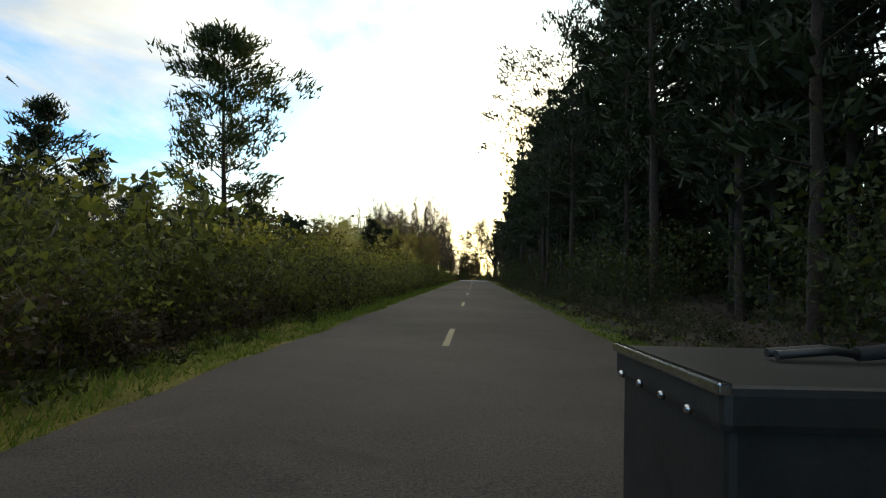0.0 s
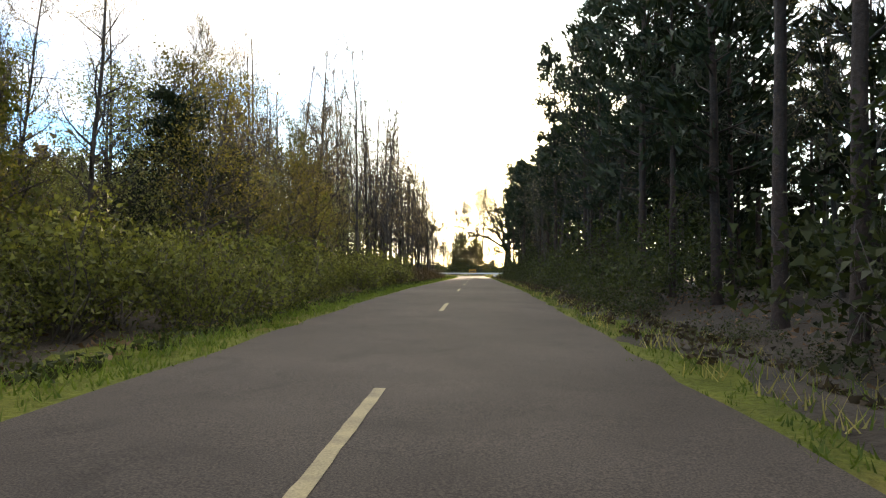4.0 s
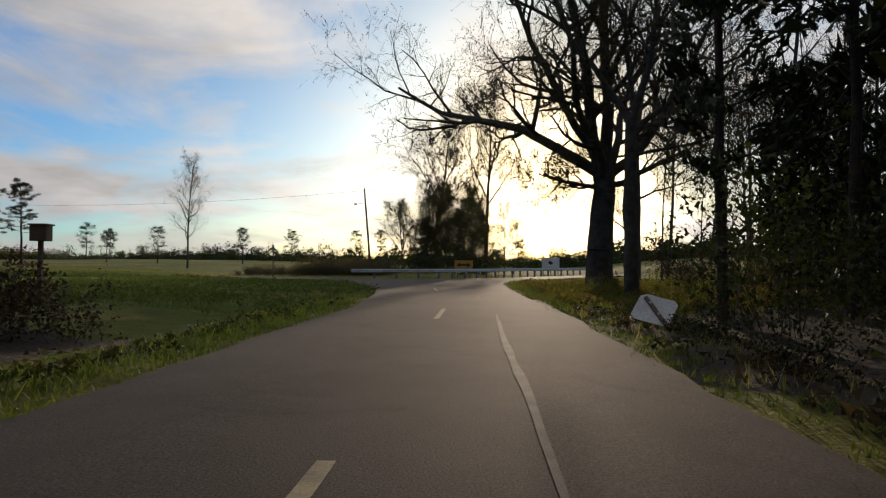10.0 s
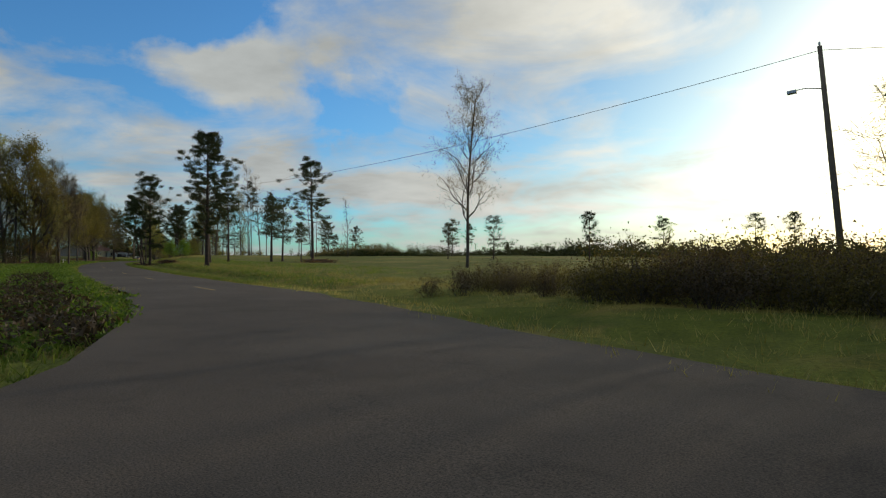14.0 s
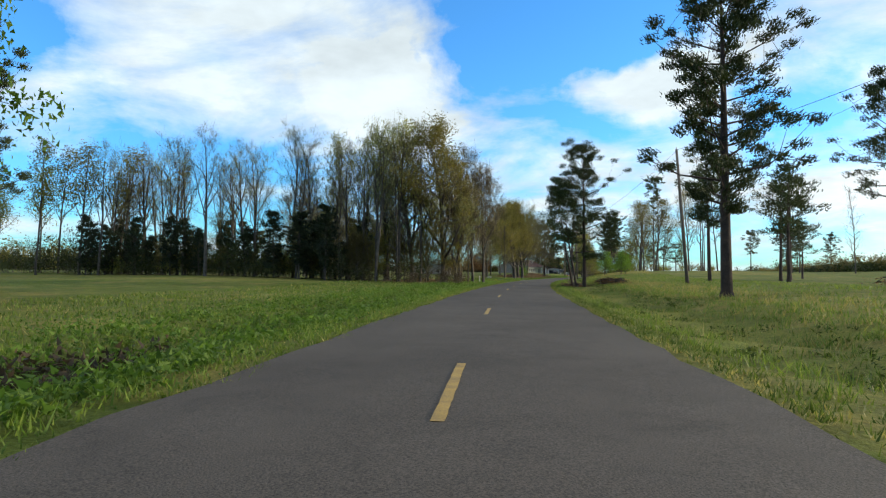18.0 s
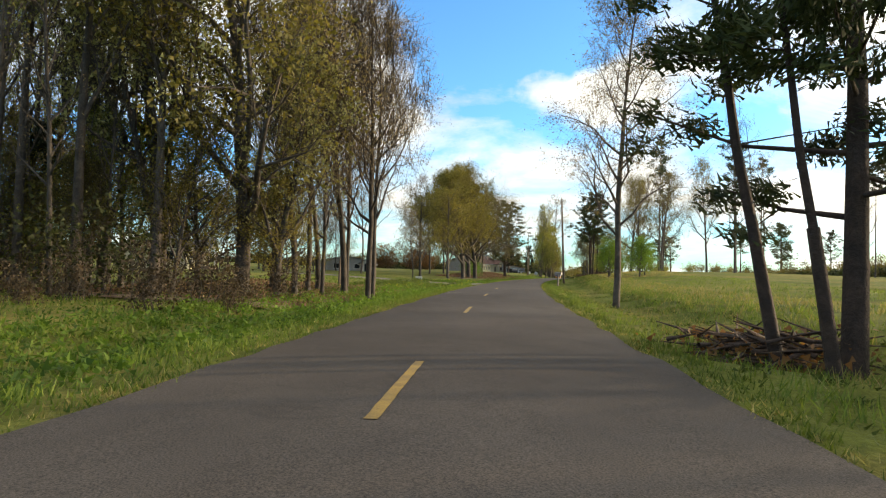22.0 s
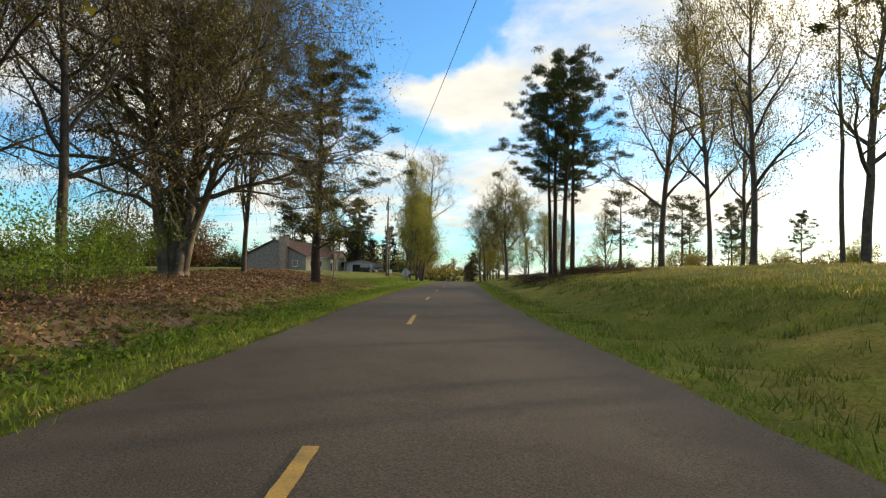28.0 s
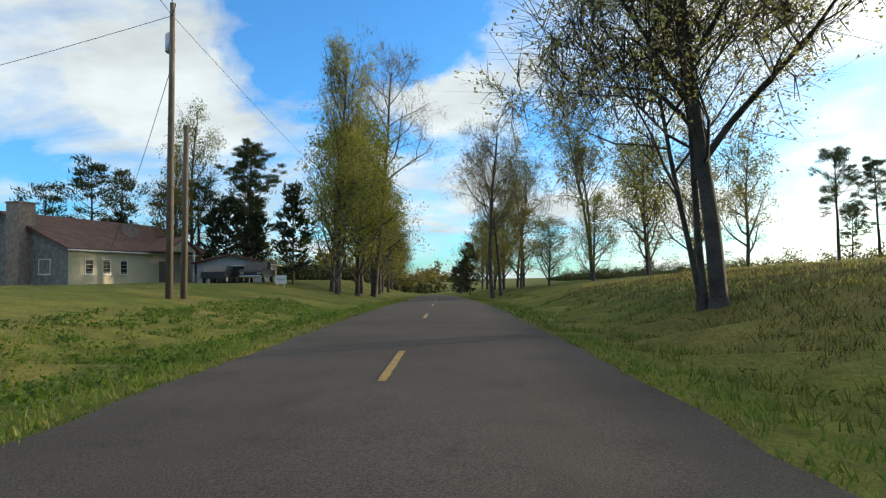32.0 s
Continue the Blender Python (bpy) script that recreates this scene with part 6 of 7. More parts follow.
sow(verge_two(110, 215, 1, -0.06, 0.8), 16000, 16, 0.05, 0.18, BLADE, GRASS_SHORT)
sow(verge_two(110, 215, 1, 0.6, 7.0), 34000, 17, 0.08, 0.32, BLADE, GRASS_LONG)
sow(verge_two(110, 215, 1, 1.0, 9.0), 9000, 18, 0.10, 0.32, BLADE_DRY, GRASS_DRY, 0.14)
sow(verge_two(215, 260, -1, -0.06, 4.0), 14000, 19, 0.06, 0.25, BLADE, GRASS_LONG)
sow(verge_two(215, 260, 1, -0.06, 4.0), 12000, 20, 0.06, 0.25, BLADE, GRASS_LONG)
sow(lambda k, rng: np.column_stack([rng.uniform(-24, -3, k), rng.uniform(186, 222, k)]), 42000, 21, 0.08, 0.32, BLADE, "long grass on the inside of the road junction", 0.12)
sow(lambda k, rng: np.column_stack([rng.uniform(2.6, 14, k), rng.uniform(186, 226, k)]), 26000, 22, 0.10, 0.42, BLADE, "long grass at the corner of the junction", 0.12)
sow(lambda k, rng: np.column_stack([rng.uniform(2.6, 14, k), rng.uniform(190, 224, k)]), 12000, 23, 0.12, 0.45, BLADE_DRY, GRASS_DRY, 0.14)
sow(lambda k, rng: np.column_stack([rng.uniform(-34, 8, k), rng.uniform(222, 246, k)]), 22000, 24, 0.08, 0.30, BLADE_DRY, "tall dry grass behind the guardrail", 0.16)


# straw blades put the tan, yellow-lit strip of the verge into colour
sow(verge_two(-20, 215, -1, -0.08, 0.30), 15000, 25, 0.04, 0.11, BLADE_DRY, "short straw-coloured grass for the tan, sunlit asphalt edge", 0.07)
sow(verge_two(-20, 215, 1, -0.08, 0.30), 12000, 26, 0.04, 0.11, BLADE_DRY, "short straw-coloured grass for the tan, sunlit asphalt edge", 0.07)
sow(verge_two(196, 236, 1, 2.6, 11.0), 15000, 29, 0.08, 0.26, BLADE_BROWN, "brown dead grass on the slope of the bank", 0.2, 0.012)
sow(verge_two(174, 196, 1, 3.4, 12.0), 16000, 28, 0.10, 0.30, BLADE_BROWN, "brown dead grass round the feet of pines", 0.2, 0.014)
sow(verge_two(112, 240, 1, 4.0, 16.0), 24000, 27, 0.08, 0.26, BLADE_DRY, "dry straw-coloured grass on the bank", 0.2, 0.018)
sow(verge_two(-10, 112, 1, 5.0, 18.0), 20000, 28, 0.08, 0.26, BLADE, "long green grass in the field", 0.2, 0.02)


def scattered_leaves(name, place, n, seed, size, material, label, category, lift=0.03):
    rng = np.random.default_rng(seed)
    p = place(n, rng)
    p = p[(road_gap(p[:, 0], p[:, 1]) > 0.2) & off_drive(p)]
    c = np.column_stack([p, top_z(p[:, 0], p[:, 1]) + rng.uniform(0.0, lift, len(p))])
    ways = rng.normal(size=(len(p), 3)) * [1, 1, 0.35]
    tagged(new(name, leaves_mesh(name, c, size * rng.uniform(0.6, 1.4, len(p)), rng, material, 1.0, ways, 0.7)), label, category, kind="stuff")


scattered_leaves("leaf_litter", verge_two(64, 84, -1, 2.6, 14), 26000, 31, 0.075, LITTER, "brown fallen leaves under the roadside trees", "leaf litter", 0.07)
scattered_leaves("leaf_litter", verge_two(138, 186, -1, 2.0, 12), 52000, 32, 0.085, LITTER, "brown fallen leaves on the roadside bank", "leaf litter", 0.07)
scattered_leaves("leaf_litter", verge_one(-10, 180, 1, 2.0, 7), 16000, 33, 0.07, LITTER, "brown fallen leaves at the edge of the pine wood", "leaf litter", 0.06)
scattered_leaves("leaf_litter", verge_one(-10, 180, -1, 1.4, 6), 14000, 34, 0.07, LITTER, "brown fallen leaves under the hedge", "leaf litter", 0.06)
scattered_leaves("flowers", verge_two(84, 112, -1, 0.5, 5.0), 900, 35, 0.025, FLOWER, "small yellow wild flowers on the verge", "flowers", 0.3)
scattered_leaves("clover", verge_two(-15, 110, -1, 0.4, 7.0), 30000, 36, 0.035, LEAF_GREEN, "broad-leaved green weeds in the verge", "weeds", 0.2)
scattered_leaves("clover", verge_two(84, 215, -1, 0.4, 5.0), 20000, 37, 0.035, LEAF_GREEN, "broad-leaved green weeds in the verge", "weeds", 0.22)


def weed_clumps(place, n, seed, size, tall, material, label, each=20):
    """Low leafy weeds in round clumps of uneven height."""
    rng = np.random.default_rng(seed)
    mid = place(n, rng)
    mid = mid[(road_gap(mid[:, 0], mid[:, 1]) > 0.35) & off_drive(mid)]
    k = len(mid)
    wide = rng.uniform(0.5, 1.4, k)
    u = rng.normal(size=(k, each, 3))
    u /= np.linalg.norm(u, axis=2)[:, :, None]
    u *= rng.uniform(0.4, 1.0, (k, each, 1)) * wide[:, None, None]
    c = np.stack([mid[:, None, 0] + u[:, :, 0] * 0.26, mid[:, None, 1] + u[:, :, 1] * 0.26, top_z(mid[:, 0], mid[:, 1])[:, None] + np.abs(u[:, :, 2]) * tall], 2).reshape(-1, 3)
    ways = rng.normal(size=(len(c), 3)) * [1, 1, 0.5] + [0, 0, 0.6]
    tagged(new("weeds", leaves_mesh("weeds", c, size * rng.uniform(0.6, 1.5, len(c)), rng, material, 1.2, ways, 0.5)), label, "weeds", kind="stuff")


WEED = "dense leafy green weeds in low clumps on the verge"
weed_clumps(verge_two(-16, 60, -1, 0.9, 5.0), 1500, 41, 0.055, 0.30, LEAF_GREEN, WEED)
weed_clumps(verge_two(-16, 60, -1, 1.6, 4.2), 420, 42, 0.05, 0.30, LEAF_WEED, "dark leafy weeds in the ditch, also standing for its shadow")
weed_clumps(verge_two(-36, 4, -1, 0.6, 9.0), 2600, 40, 0.05, 0.22, LEAF_GREEN, WEED)
weed_clumps(verge_two(-36, 4, -1, 2.0, 3.8), 700, 39, 0.06, 0.34, LEAF_BROWN, "brown dead weeds along the ditch")
weed_clumps(verge_two(60, 112, -1, 0.8, 4.5), 1100, 43, 0.05, 0.28, LEAF_GREEN, WEED)
weed_clumps(verge_two(84, 106, -1, 1.0, 7.0), 700, 44, 0.055, 0.34, LEAF_WEED, "dark leafy weeds beside the drive")
weed_clumps(verge_two(112, 175, -1, 0.8, 3.6), 900, 45, 0.05, 0.24, LEAF_GREEN, WEED)
weed_clumps(verge_two(175, 236, -1, 0.8, 6.5), 1300, 46, 0.045, 0.18, LEAF_GREEN, WEED)
# the dark weed colour paints the continuous shadow of the right-hand ditch
weed_clumps(verge_two(-10, 112, 1, 1.0, 4.5), 700, 47, 0.038, 0.14, LEAF_WEED, "dark leafy weeds in the ditch, also standing for its shadow")
weed_clumps(verge_two(112, 236, 1, 1.2, 3.6), 260, 48, 0.035, 0.10, LEAF_WEED, "dark leafy weeds in the ditch, also standing for its shadow")
weed_clumps(verge_one(-10, 190, -1, 0.7, 1.9), 900, 49, 0.05, 0.22, LEAF_DARK, "dark leafy weeds under the hedge")
weed_clumps(verge_one(-10, 190, 1, 0.5, 2.4), 1100, 50, 0.055, 0.26, LEAF_BROWN, "brown dead weeds at the edge of the wood")
weed_clumps(lambda k, rng: np.column_stack([rng.uniform(3.4, 12, k), rng.uniform(188, 210, k)]), 800, 51, 0.06, 0.34, LEAF_OLIVE, "tall olive weeds round the foot of an oak", 30)
# these weeds also darken the corner where the wood's shadow falls
weed_clumps(lambda k, rng: np.column_stack([rng.uniform(-20, -3.5, k), rng.uniform(188, 218, k)]), 979, 52, 0.055, 0.24, LEAF_WEED, "dark leafy weeds inside the junction, deepening the wood's shadow")


# leaf-covered floors of the woods
def i_all(g):
    return np.arange(g.shape[0])[:, None] + np.zeros(g.shape, int)


def wood_floor(x0, x1, y0, y1, label, material):
    xs, ys = np.arange(x0, x1 + 0.1, 0.8), np.arange(y0, y1 + 0.1, 0.8)
    gx, gy = np.meshgrid(xs, ys, indexing="ij")
    gx = gx + 0.22 * np.sin(gy * 1.3) * (np.abs(gx) < 8)
    i, j = np.meshgrid(np.arange(len(xs) - 1), np.arange(len(ys) - 1), indexing="ij")
    a = (i * len(ys) + j).ravel()
    lift = np.where((i_all(gx) == 0), -0.12, 0.05).ravel() if x0 > 0 else np.where(i_all(gx) == len(xs) - 1, -0.12, 0.05).ravel()
    v = np.column_stack([gx.ravel(), gy.ravel(), top_z(gx.ravel(), gy.ravel()) + lift])
    tagged(new("wood_floor", fast_mesh("wood_floor", v, np.stack([a, a + len(ys), a + len(ys) + 1, a + 1], 1), material, True)), label, "wood floor", kind="structure")


FLOOR_LEAVES = grained("fallen_leaf_floor", (0.018, 0.013, 0.009), (0.065, 0.045, 0.029), 0.5, 0.95, 9.0, 0.9, 0.05)
wood_floor(3.2, 34.0, -40, 188, "brown leaf-covered floor of the pine wood", FLOOR_LEAVES)
wood_floor(-30.0, -4.0, -20, 181, "brown leaf-covered floor under hedge and bare trees", FLOOR_LEAVES)


def bank_floor(s0, s1, o0, o1, label, material):
    n, m = int((s1 - s0) / 0.7), int((o1 - o0) / 0.5)
    s, k = np.meshgrid(np.linspace(s0, s1, n + 1), np.arange(m + 1), indexing="ij")
    f = np.sin((s - s0) / (s1 - s0) * np.pi) ** 0.5
    o = o0 + (o1 - o0) * k / m * (0.25 + 0.75 * f) + 0.25 * np.sin(s * 1.7)
    x, y, a = road_two_at(s)
    x, y = x - np.cos(a) * o, y - np.sin(a) * o
    c = (np.arange(n)[:, None] * (m + 1) + np.arange(m)[None]).ravel()
    v = np.column_stack([x.ravel(), y.ravel(), top_z(x.ravel(), y.ravel()) + 0.045])
    tagged(new("bank_floor", fast_mesh("bank_floor", v, np.stack([c, c + 1, c + m + 2, c + m + 1], 1), material, True)), label, "bank", kind="structure")


PINE_STRAW = grained("leaf_strewn_bank", (0.075, 0.048, 0.030), (0.21, 0.135, 0.085), 0.9, 0.95, 11.0, 0.9, 0.05)
bank_floor(128, 186, 4.9, 12.0, "brown leaf-strewn bank beside the ditch", PINE_STRAW)
bank_floor(62, 80, 5.8, 18.0, "brown leaf-strewn ground at the corner of a wood", PINE_STRAW)


# ---- guardrail and signs at the junction ----
def guardrail(points):
    rail = thing("guardrail", pose(points[0][0], points[0][1], 0), "weathered galvanised guardrail along the outside of the bend", "guardrail")
    ox, oy = points[0]
    prof = [(0.0, 0.31), (0.05, 0.26), (0.05, 0.21), (0.0, 0.155), (0.05, 0.10), (0.05, 0.05), (0.0, 0.0)]
    line = dense(points, 1.0)
    bm = bmesh.new()
    rows = []
    for n, p in enumerate(line):
        a, b = line[max(n - 1, 0)], line[min(n + 1, len(line) - 1)]
        d = Vector((b[0] - a[0], b[1] - a[1])).normalized()
        side = Vector((d.y, -d.x))
        z = 0.46 + 0.004 * n
        row = []
        for back in (0.0, -0.006):
            row.append([bm.verts.new((p[0] - ox + side.x * (o + back), p[1] - oy + side.y * (o + back), z + h)) for o, h in prof])
        rows.append(row)
    for r, s in zip(rows, rows[1:]):
        for m in (0, 1):
            for k in range(len(prof) - 1):
                bm.faces.new((r[m][k], s[m][k], s[m][k + 1], r[m][k + 1])).smooth = True
    part("beam", bm, GALVANISED, rail)
    post = None
    walked, last = 0.0, line[0]
    for p, q in zip(line[1:], line[2:]):
        walked += math.dist(last, p)
        last = p
        if walked < 1.9:
            continue
        walked = 0.0
        d = Vector((q[0] - p[0], q[1] - p[1])).normalized()
        if post is None:
            post = bpy.data.meshes.new("post")
            bm = solid([(-0.09, -0.20, -0.9, 0.09, -0.02, 0.34)], 0.008)
            bm.to_mesh(post)
            bm.free()
            post.materials.append(WEATHERED_WOOD)
        ob = part("post", post, None, rail)
        ob.matrix_basis = pose(p[0] - ox, p[1] - oy, 0.46 + 0.004 * line.index(p), 0, 0, math.degrees(math.atan2(d.y, d.x)) + 180) @ pose(0, 0.02, 0)
    return rail


guardrail([(-10.2, 224.8), (-6.2, 225.3), (-2.6, 228.0), (0.9, 233.0), (4.4, 240.0), (8.9, 248.6), (14.2, 257.4), (19.5, 265.0)])


def flat_shape(outline, thick):
    """An outline in x and z as a plate that faces -y."""
    return prism(outline, 0.0, thick)


def arrow_sign(x, y, turn):
    sign = thing("arrow_sign", pose(x, y, gz(x, y), 0, 0, turn), "yellow road sign with a black double-headed arrow", "road sign")
    part("panel", solid([(-0.92, -0.012, 0.85, 0.92, 0.012, 1.75)], 0.004), SIGN_YELLOW, sign)
    half = [(-0.72, 1.3), (-0.34, 1.56), (-0.34, 1.39), (0.34, 1.39), (0.34, 1.56), (0.72, 1.3), (0.34, 1.04), (0.34, 1.21), (-0.34, 1.21), (-0.34, 1.04)]
    part("arrow", flat_shape(half, 0.004), SIGN_BLACK, sign).location = (0, -0.018, 0)
    for px in (-0.6, 0.6):
        part("post", solid([(px - 0.03, 0.014, -0.4, px + 0.03, 0.07, 1.6)], 0.004), WEATHERED_WOOD, sign)


arrow_sign(-0.5, 232.7, -8)


def notice_board(x, y, turn, w, h, z, label):
    sign = thing("notice_board", pose(x, y, gz(x, y), 0, 0, turn), label, "sign")
    part("panel", solid([(-w / 2, -0.02, z, w / 2, 0.02, z + h)], 0.006), WHITE_PAINT, sign)
    part("motif", flat_shape([(-0.16 * w, z + 0.5 * h), (-0.06 * w, z + 0.68 * h), (0.1 * w, z + 0.6 * h), (0.14 * w, z + 0.42 * h), (0.0, z + 0.3 * h)], 0.004), SIGN_BLACK, sign).location = (0, -0.03, 0)
    for px in (-0.42 * w, 0.0, 0.42 * w):
        part("post", solid([(px - 0.05, 0.022, -0.4, px + 0.05, 0.12, z + h * 0.9)], 0.006), WEATHERED_WOOD, sign)


notice_board(11.4, 260.9, -12, 2.5, 1.5, 0.9, "white board on wooden posts with a dark motif")


def leaning_sign(x, y, turn, lean, size, height, label):
    """The bare back of a square warning sign set on its corner, on a steel post."""
    sign = thing("road_sign", pose(x, y, gz(x, y), lean[0], lean[1], turn), label, "road sign")
    r = size / math.sqrt(2)
    k = 0.06
    outline = [(-r + k, height - k), (-r + k, height + k), (-k, height + r - k), (k, height + r - k), (r - k, height + k), (r - k, height - k), (k, height - r + k), (-k, height - r + k)]
    part("panel", flat_shape(outline, 0.006), SIGN_BACK, sign)
    part("post", solid([(-0.035, -0.035, -0.5, 0.035, -0.004, height + r * 0.7)], 0.004), POLE_WOOD, sign)
    for z in (height - 0.15, height + 0.15):
        part("bolt", solid([(-0.02, -0.045, z - 0.02, 0.02, -0.034, z + 0.02)]), GALVANISED, sign)


leaning_sign(-230.2, 329.9, 66, (0, -9), 0.76, 1.45, "bare metal back of a leaning diamond road sign")
leaning_sign(4.1, 180.8, 6, (-52, -16), 0.66, 0.80, "bent metal back of a low road sign in the weeds")


def post_with_box(x, y, turn):
    p = thing("post_box", pose(x, y, gz(x, y), 0, 0, turn), "brown wooden post with a small weathered box on top", "post")
    part("post", solid([(-0.05, -0.05, -0.4, 0.05, 0.05, 1.75)], 0.008), POLE_WOOD, p)
    part("box", solid([(-0.2, -0.17, 1.7, 0.2, 0.17, 2.1)], 0.012), POLE_WOOD, p)
    part("lid", solid([(-0.24, -0.21, 2.1, 0.24, 0.21, 2.14)], 0.008), WEATHERED_WOOD, p)


post_with_box(-10.3, 185.7, 10)


def thin_sign(x, y, turn):
    p = thing("road_sign", pose(x, y, gz(x, y), 0, 0, turn), "narrow road sign seen from its edge on a steel post", "road sign")
    part("post", solid([(-0.03, -0.02, -0.4, 0.03, 0.02, 2.15)], 0.004), POLE_WOOD, p)
    part("panel", solid([(-0.15, 0.022, 1.8, 0.15, 0.03, 2.25)], 0.003), SIGN_BACK, p)


thin_sign(-11.6, 207.9, 75)


def stump(x, y, h, r):
    pts = [(0, 0, -0.3), (0.02, 0, 0.1), (0.05, 0.03, h * 0.6), (0.08, 0.02, h)]
    s = thing("tree_stump", pose(x, y, gz(x, y), 0, 0, 40 * x), "grey broken tree stump in the long grass", "stump")
    part("wood", tube(pts, [r * 1.5, r * 1.1, r, r * 0.75], 9), BARK_GREY, s)


stump(9.1, 213.6, 1.7, 0.24)


# ---- power poles and wires ----
def power_pole(x, y, height, lean, label, gear=False, arm=False):
    p = thing("power_pole", pose(x, y, gz(x, y), lean[0], lean[1], 0), label, "power pole")
    part("pole", tube([(0, 0, -0.8), (0, 0, height * 0.5), (0, 0, height)], [0.15, 0.13, 0.095], 10), POLE_WOOD, p)
    part("insulator", tube([(0, 0, height), (0, 0, height + 0.14), (0, 0, height + 0.2)], [0.03, 0.055, 0.03], 8), WHITE_PAINT, p)
    if arm:
        part("lamp_arm", tube([(-0.1, 0, height - 1.9), (-0.7, 0, height - 1.75), (-1.1, 0, height - 1.75)], [0.025, 0.025, 0.025], 6), GALVANISED, p)
        part("lamp", solid([(-1.45, -0.12, height - 1.88, -1.05, 0.12, height - 1.72)], 0.03), GALVANISED, p)
    if gear:
        part("transformer", tube([(-0.36, 0, height - 1.95), (-0.36, 0, height - 1.9), (-0.36, 0, height - 1.2), (-0.36, 0, height - 1.12)], [0.16, 0.2, 0.2, 0.12], 14), SIGN_BACK, p)
        part("bracket", solid([(-0.2, -0.03, height - 1.6, -0.05, 0.03, height - 1.5)]), GALVANISED, p)
        for z, r in ((height - 0.5, 0.7), (height - 2.2, -0.3)):
            part("arm", tube([(0, 0, z), (r, 0, z + 0.25)], [0.025, 0.02], 6), GALVANISED, p)
    return p


power_pole(-12.6, 249.0, 10.6, (0, -5), "old wooden power pole leaning over brambles", arm=True)
power_pole(-89.2, 267.6, 10.6, (2, -4), "wooden power pole leaning beside the road")
power_pole(-158.8, 294.9, 10.6, (1, -3), "wooden power pole leaning beside the road")
power_pole(-256.6, 341.1, 12.0, (0, 1), "wooden power pole with a grey transformer", gear=True)
p_ = thing("power_pole", pose(-257.3, 341.8, gz(-257.3, 341.8), 0, 2, 0), "short bare wooden pole beside a power pole", "power pole")
part("pole", tube([(0, 0, -0.8), (0, 0, 3.5), (0, 0, 7.2)], [0.14, 0.12, 0.1], 10), POLE_WOOD, p_)
power_pole(*beside(318, -8.0), 10.0, (0, 0), "far wooden power pole among trees")


def wire(a, b, sag, label="thin black overhead cable between power poles", r=0.014):
    pts = []
    for k in range(25):
        f = k / 24
        p = Vector(a).lerp(Vector(b), f)
        p.z -= sag * 4 * f * (1 - f)
        pts.append(tuple(p))
    w = thing("overhead_cable", pose(0, 0, 0), label, "cable")
    part("cable", tube(pts, [r] * 25, 4), CABLE, w)


TOP_1, TOP_2, TOP_3, TOP_4 = (-13.5, 249.0, 10.6), (-89.9, 267.3, 11.0), (-159.3, 294.8, 11.2), (-256.4, 341.1, 12.0)
wire(TOP_1, TOP_2, 1.2)
wire(TOP_2, TOP_3, 1.2)
wire(TOP_3, TOP_4, 1.4)
wire(TOP_1, (60.0, 262.0, 9.0), 1.3)
wire(TOP_4, (*beside(318, -8.0), 10.1), 1.0)
wire(TOP_4, (-300.0, 308.0, 10.5), 1.0)
wire((-256.6, 341.1, 9.9), (-286.0, 342.0, 3.6), 0.4, "sagging service cable to a house")


# ---- mailboxes, posts and small things along the second road ----
def mailbox(x, y, turn):
    m = thing("mailbox", pose(x, y, gz(x, y), 0, 0, turn) @ Matrix.Scale(1.18, 4), "tilted weathered metal mailbox on a wooden post", "mailbox")
    part("post", solid([(-0.05, -0.05, -0.4, 0.05, 0.05, 0.98)], 0.008), WEATHERED_WOOD, m)
    outline = [(-0.11, 0.0), (0.11, 0.0), (0.11, 0.15)] + [(0.11 * math.cos(a), 0.15 + 0.11 * math.sin(a)) for a in (0.5, 1.0, 1.57, 2.14, 2.64)] + [(-0.11, 0.15)]
    body = part("body", prism(outline, -0.28, 0.28), MAIL_METAL, m)
    body.matrix_basis = pose(0, 0, 0.99, 0, 12, 90)
    part("door", prism([(a * 1.05, b * 1.03) for a, b in outline], -0.30, -0.285), MAIL_METAL, body, "dull metal mailbox door")
    part("flag", solid([(0.115, -0.1, 0.12, 0.125, 0.0, 0.2)]), CAR_RED, body, "small red flag")
    t = thing("newspaper_tube", pose(x - 0.3, y + 0.18, gz(x - 0.3, y + 0.18), 0, 0, turn), "blue and amber newspaper tube on a thin stake", "newspaper tube")
    part("stake", solid([(-0.02, -0.02, -0.3, 0.02, 0.02, 0.95)]), SIGN_BLACK, t)
    part("tube", tube([(-0.25, 0, 1.12), (0.0, 0, 1.12), (0.25, 0, 1.12)], [0.09, 0.09, 0.09], 10), BLUE_PLASTIC, t)
    part("box", solid([(-0.25, -0.08, 0.86, 0.22, 0.08, 1.02)], 0.01), AMBER_PLASTIC, t)


mailbox(-143.3, 285.0, 30)


def marker_post(x, y, turn):
    p = thing("marker_post", pose(x, y, gz(x, y), 0, 2, turn), "white marker post with a dark side in the grass", "marker post")
    part("post", solid([(-0.06, -0.05, -0.3, 0.06, 0.05, 0.85)], 0.01), WHITE_PAINT, p)
    part("side_panel", solid([(-0.068, -0.045, 0.1, -0.061, 0.045, 0.82)]), SIGN_BLACK, p)


marker_post(-126.6, 263.5, 60)


def dark_post(x, y, h, label="dark square wooden post on a lawn"):
    p = thing("wooden_post", pose(x, y, gz(x, y), 0, 1, 20), label, "post")
    part("post", solid([(-0.07, -0.07, -0.3, 0.07, 0.07, h)], 0.012), POLE_WOOD, p)


dark_post(-131.6, 262.6, 1.7)
dark_post(-163.4, 268.6, 1.3)
post_with_box(-218.0, 316.3, 20)


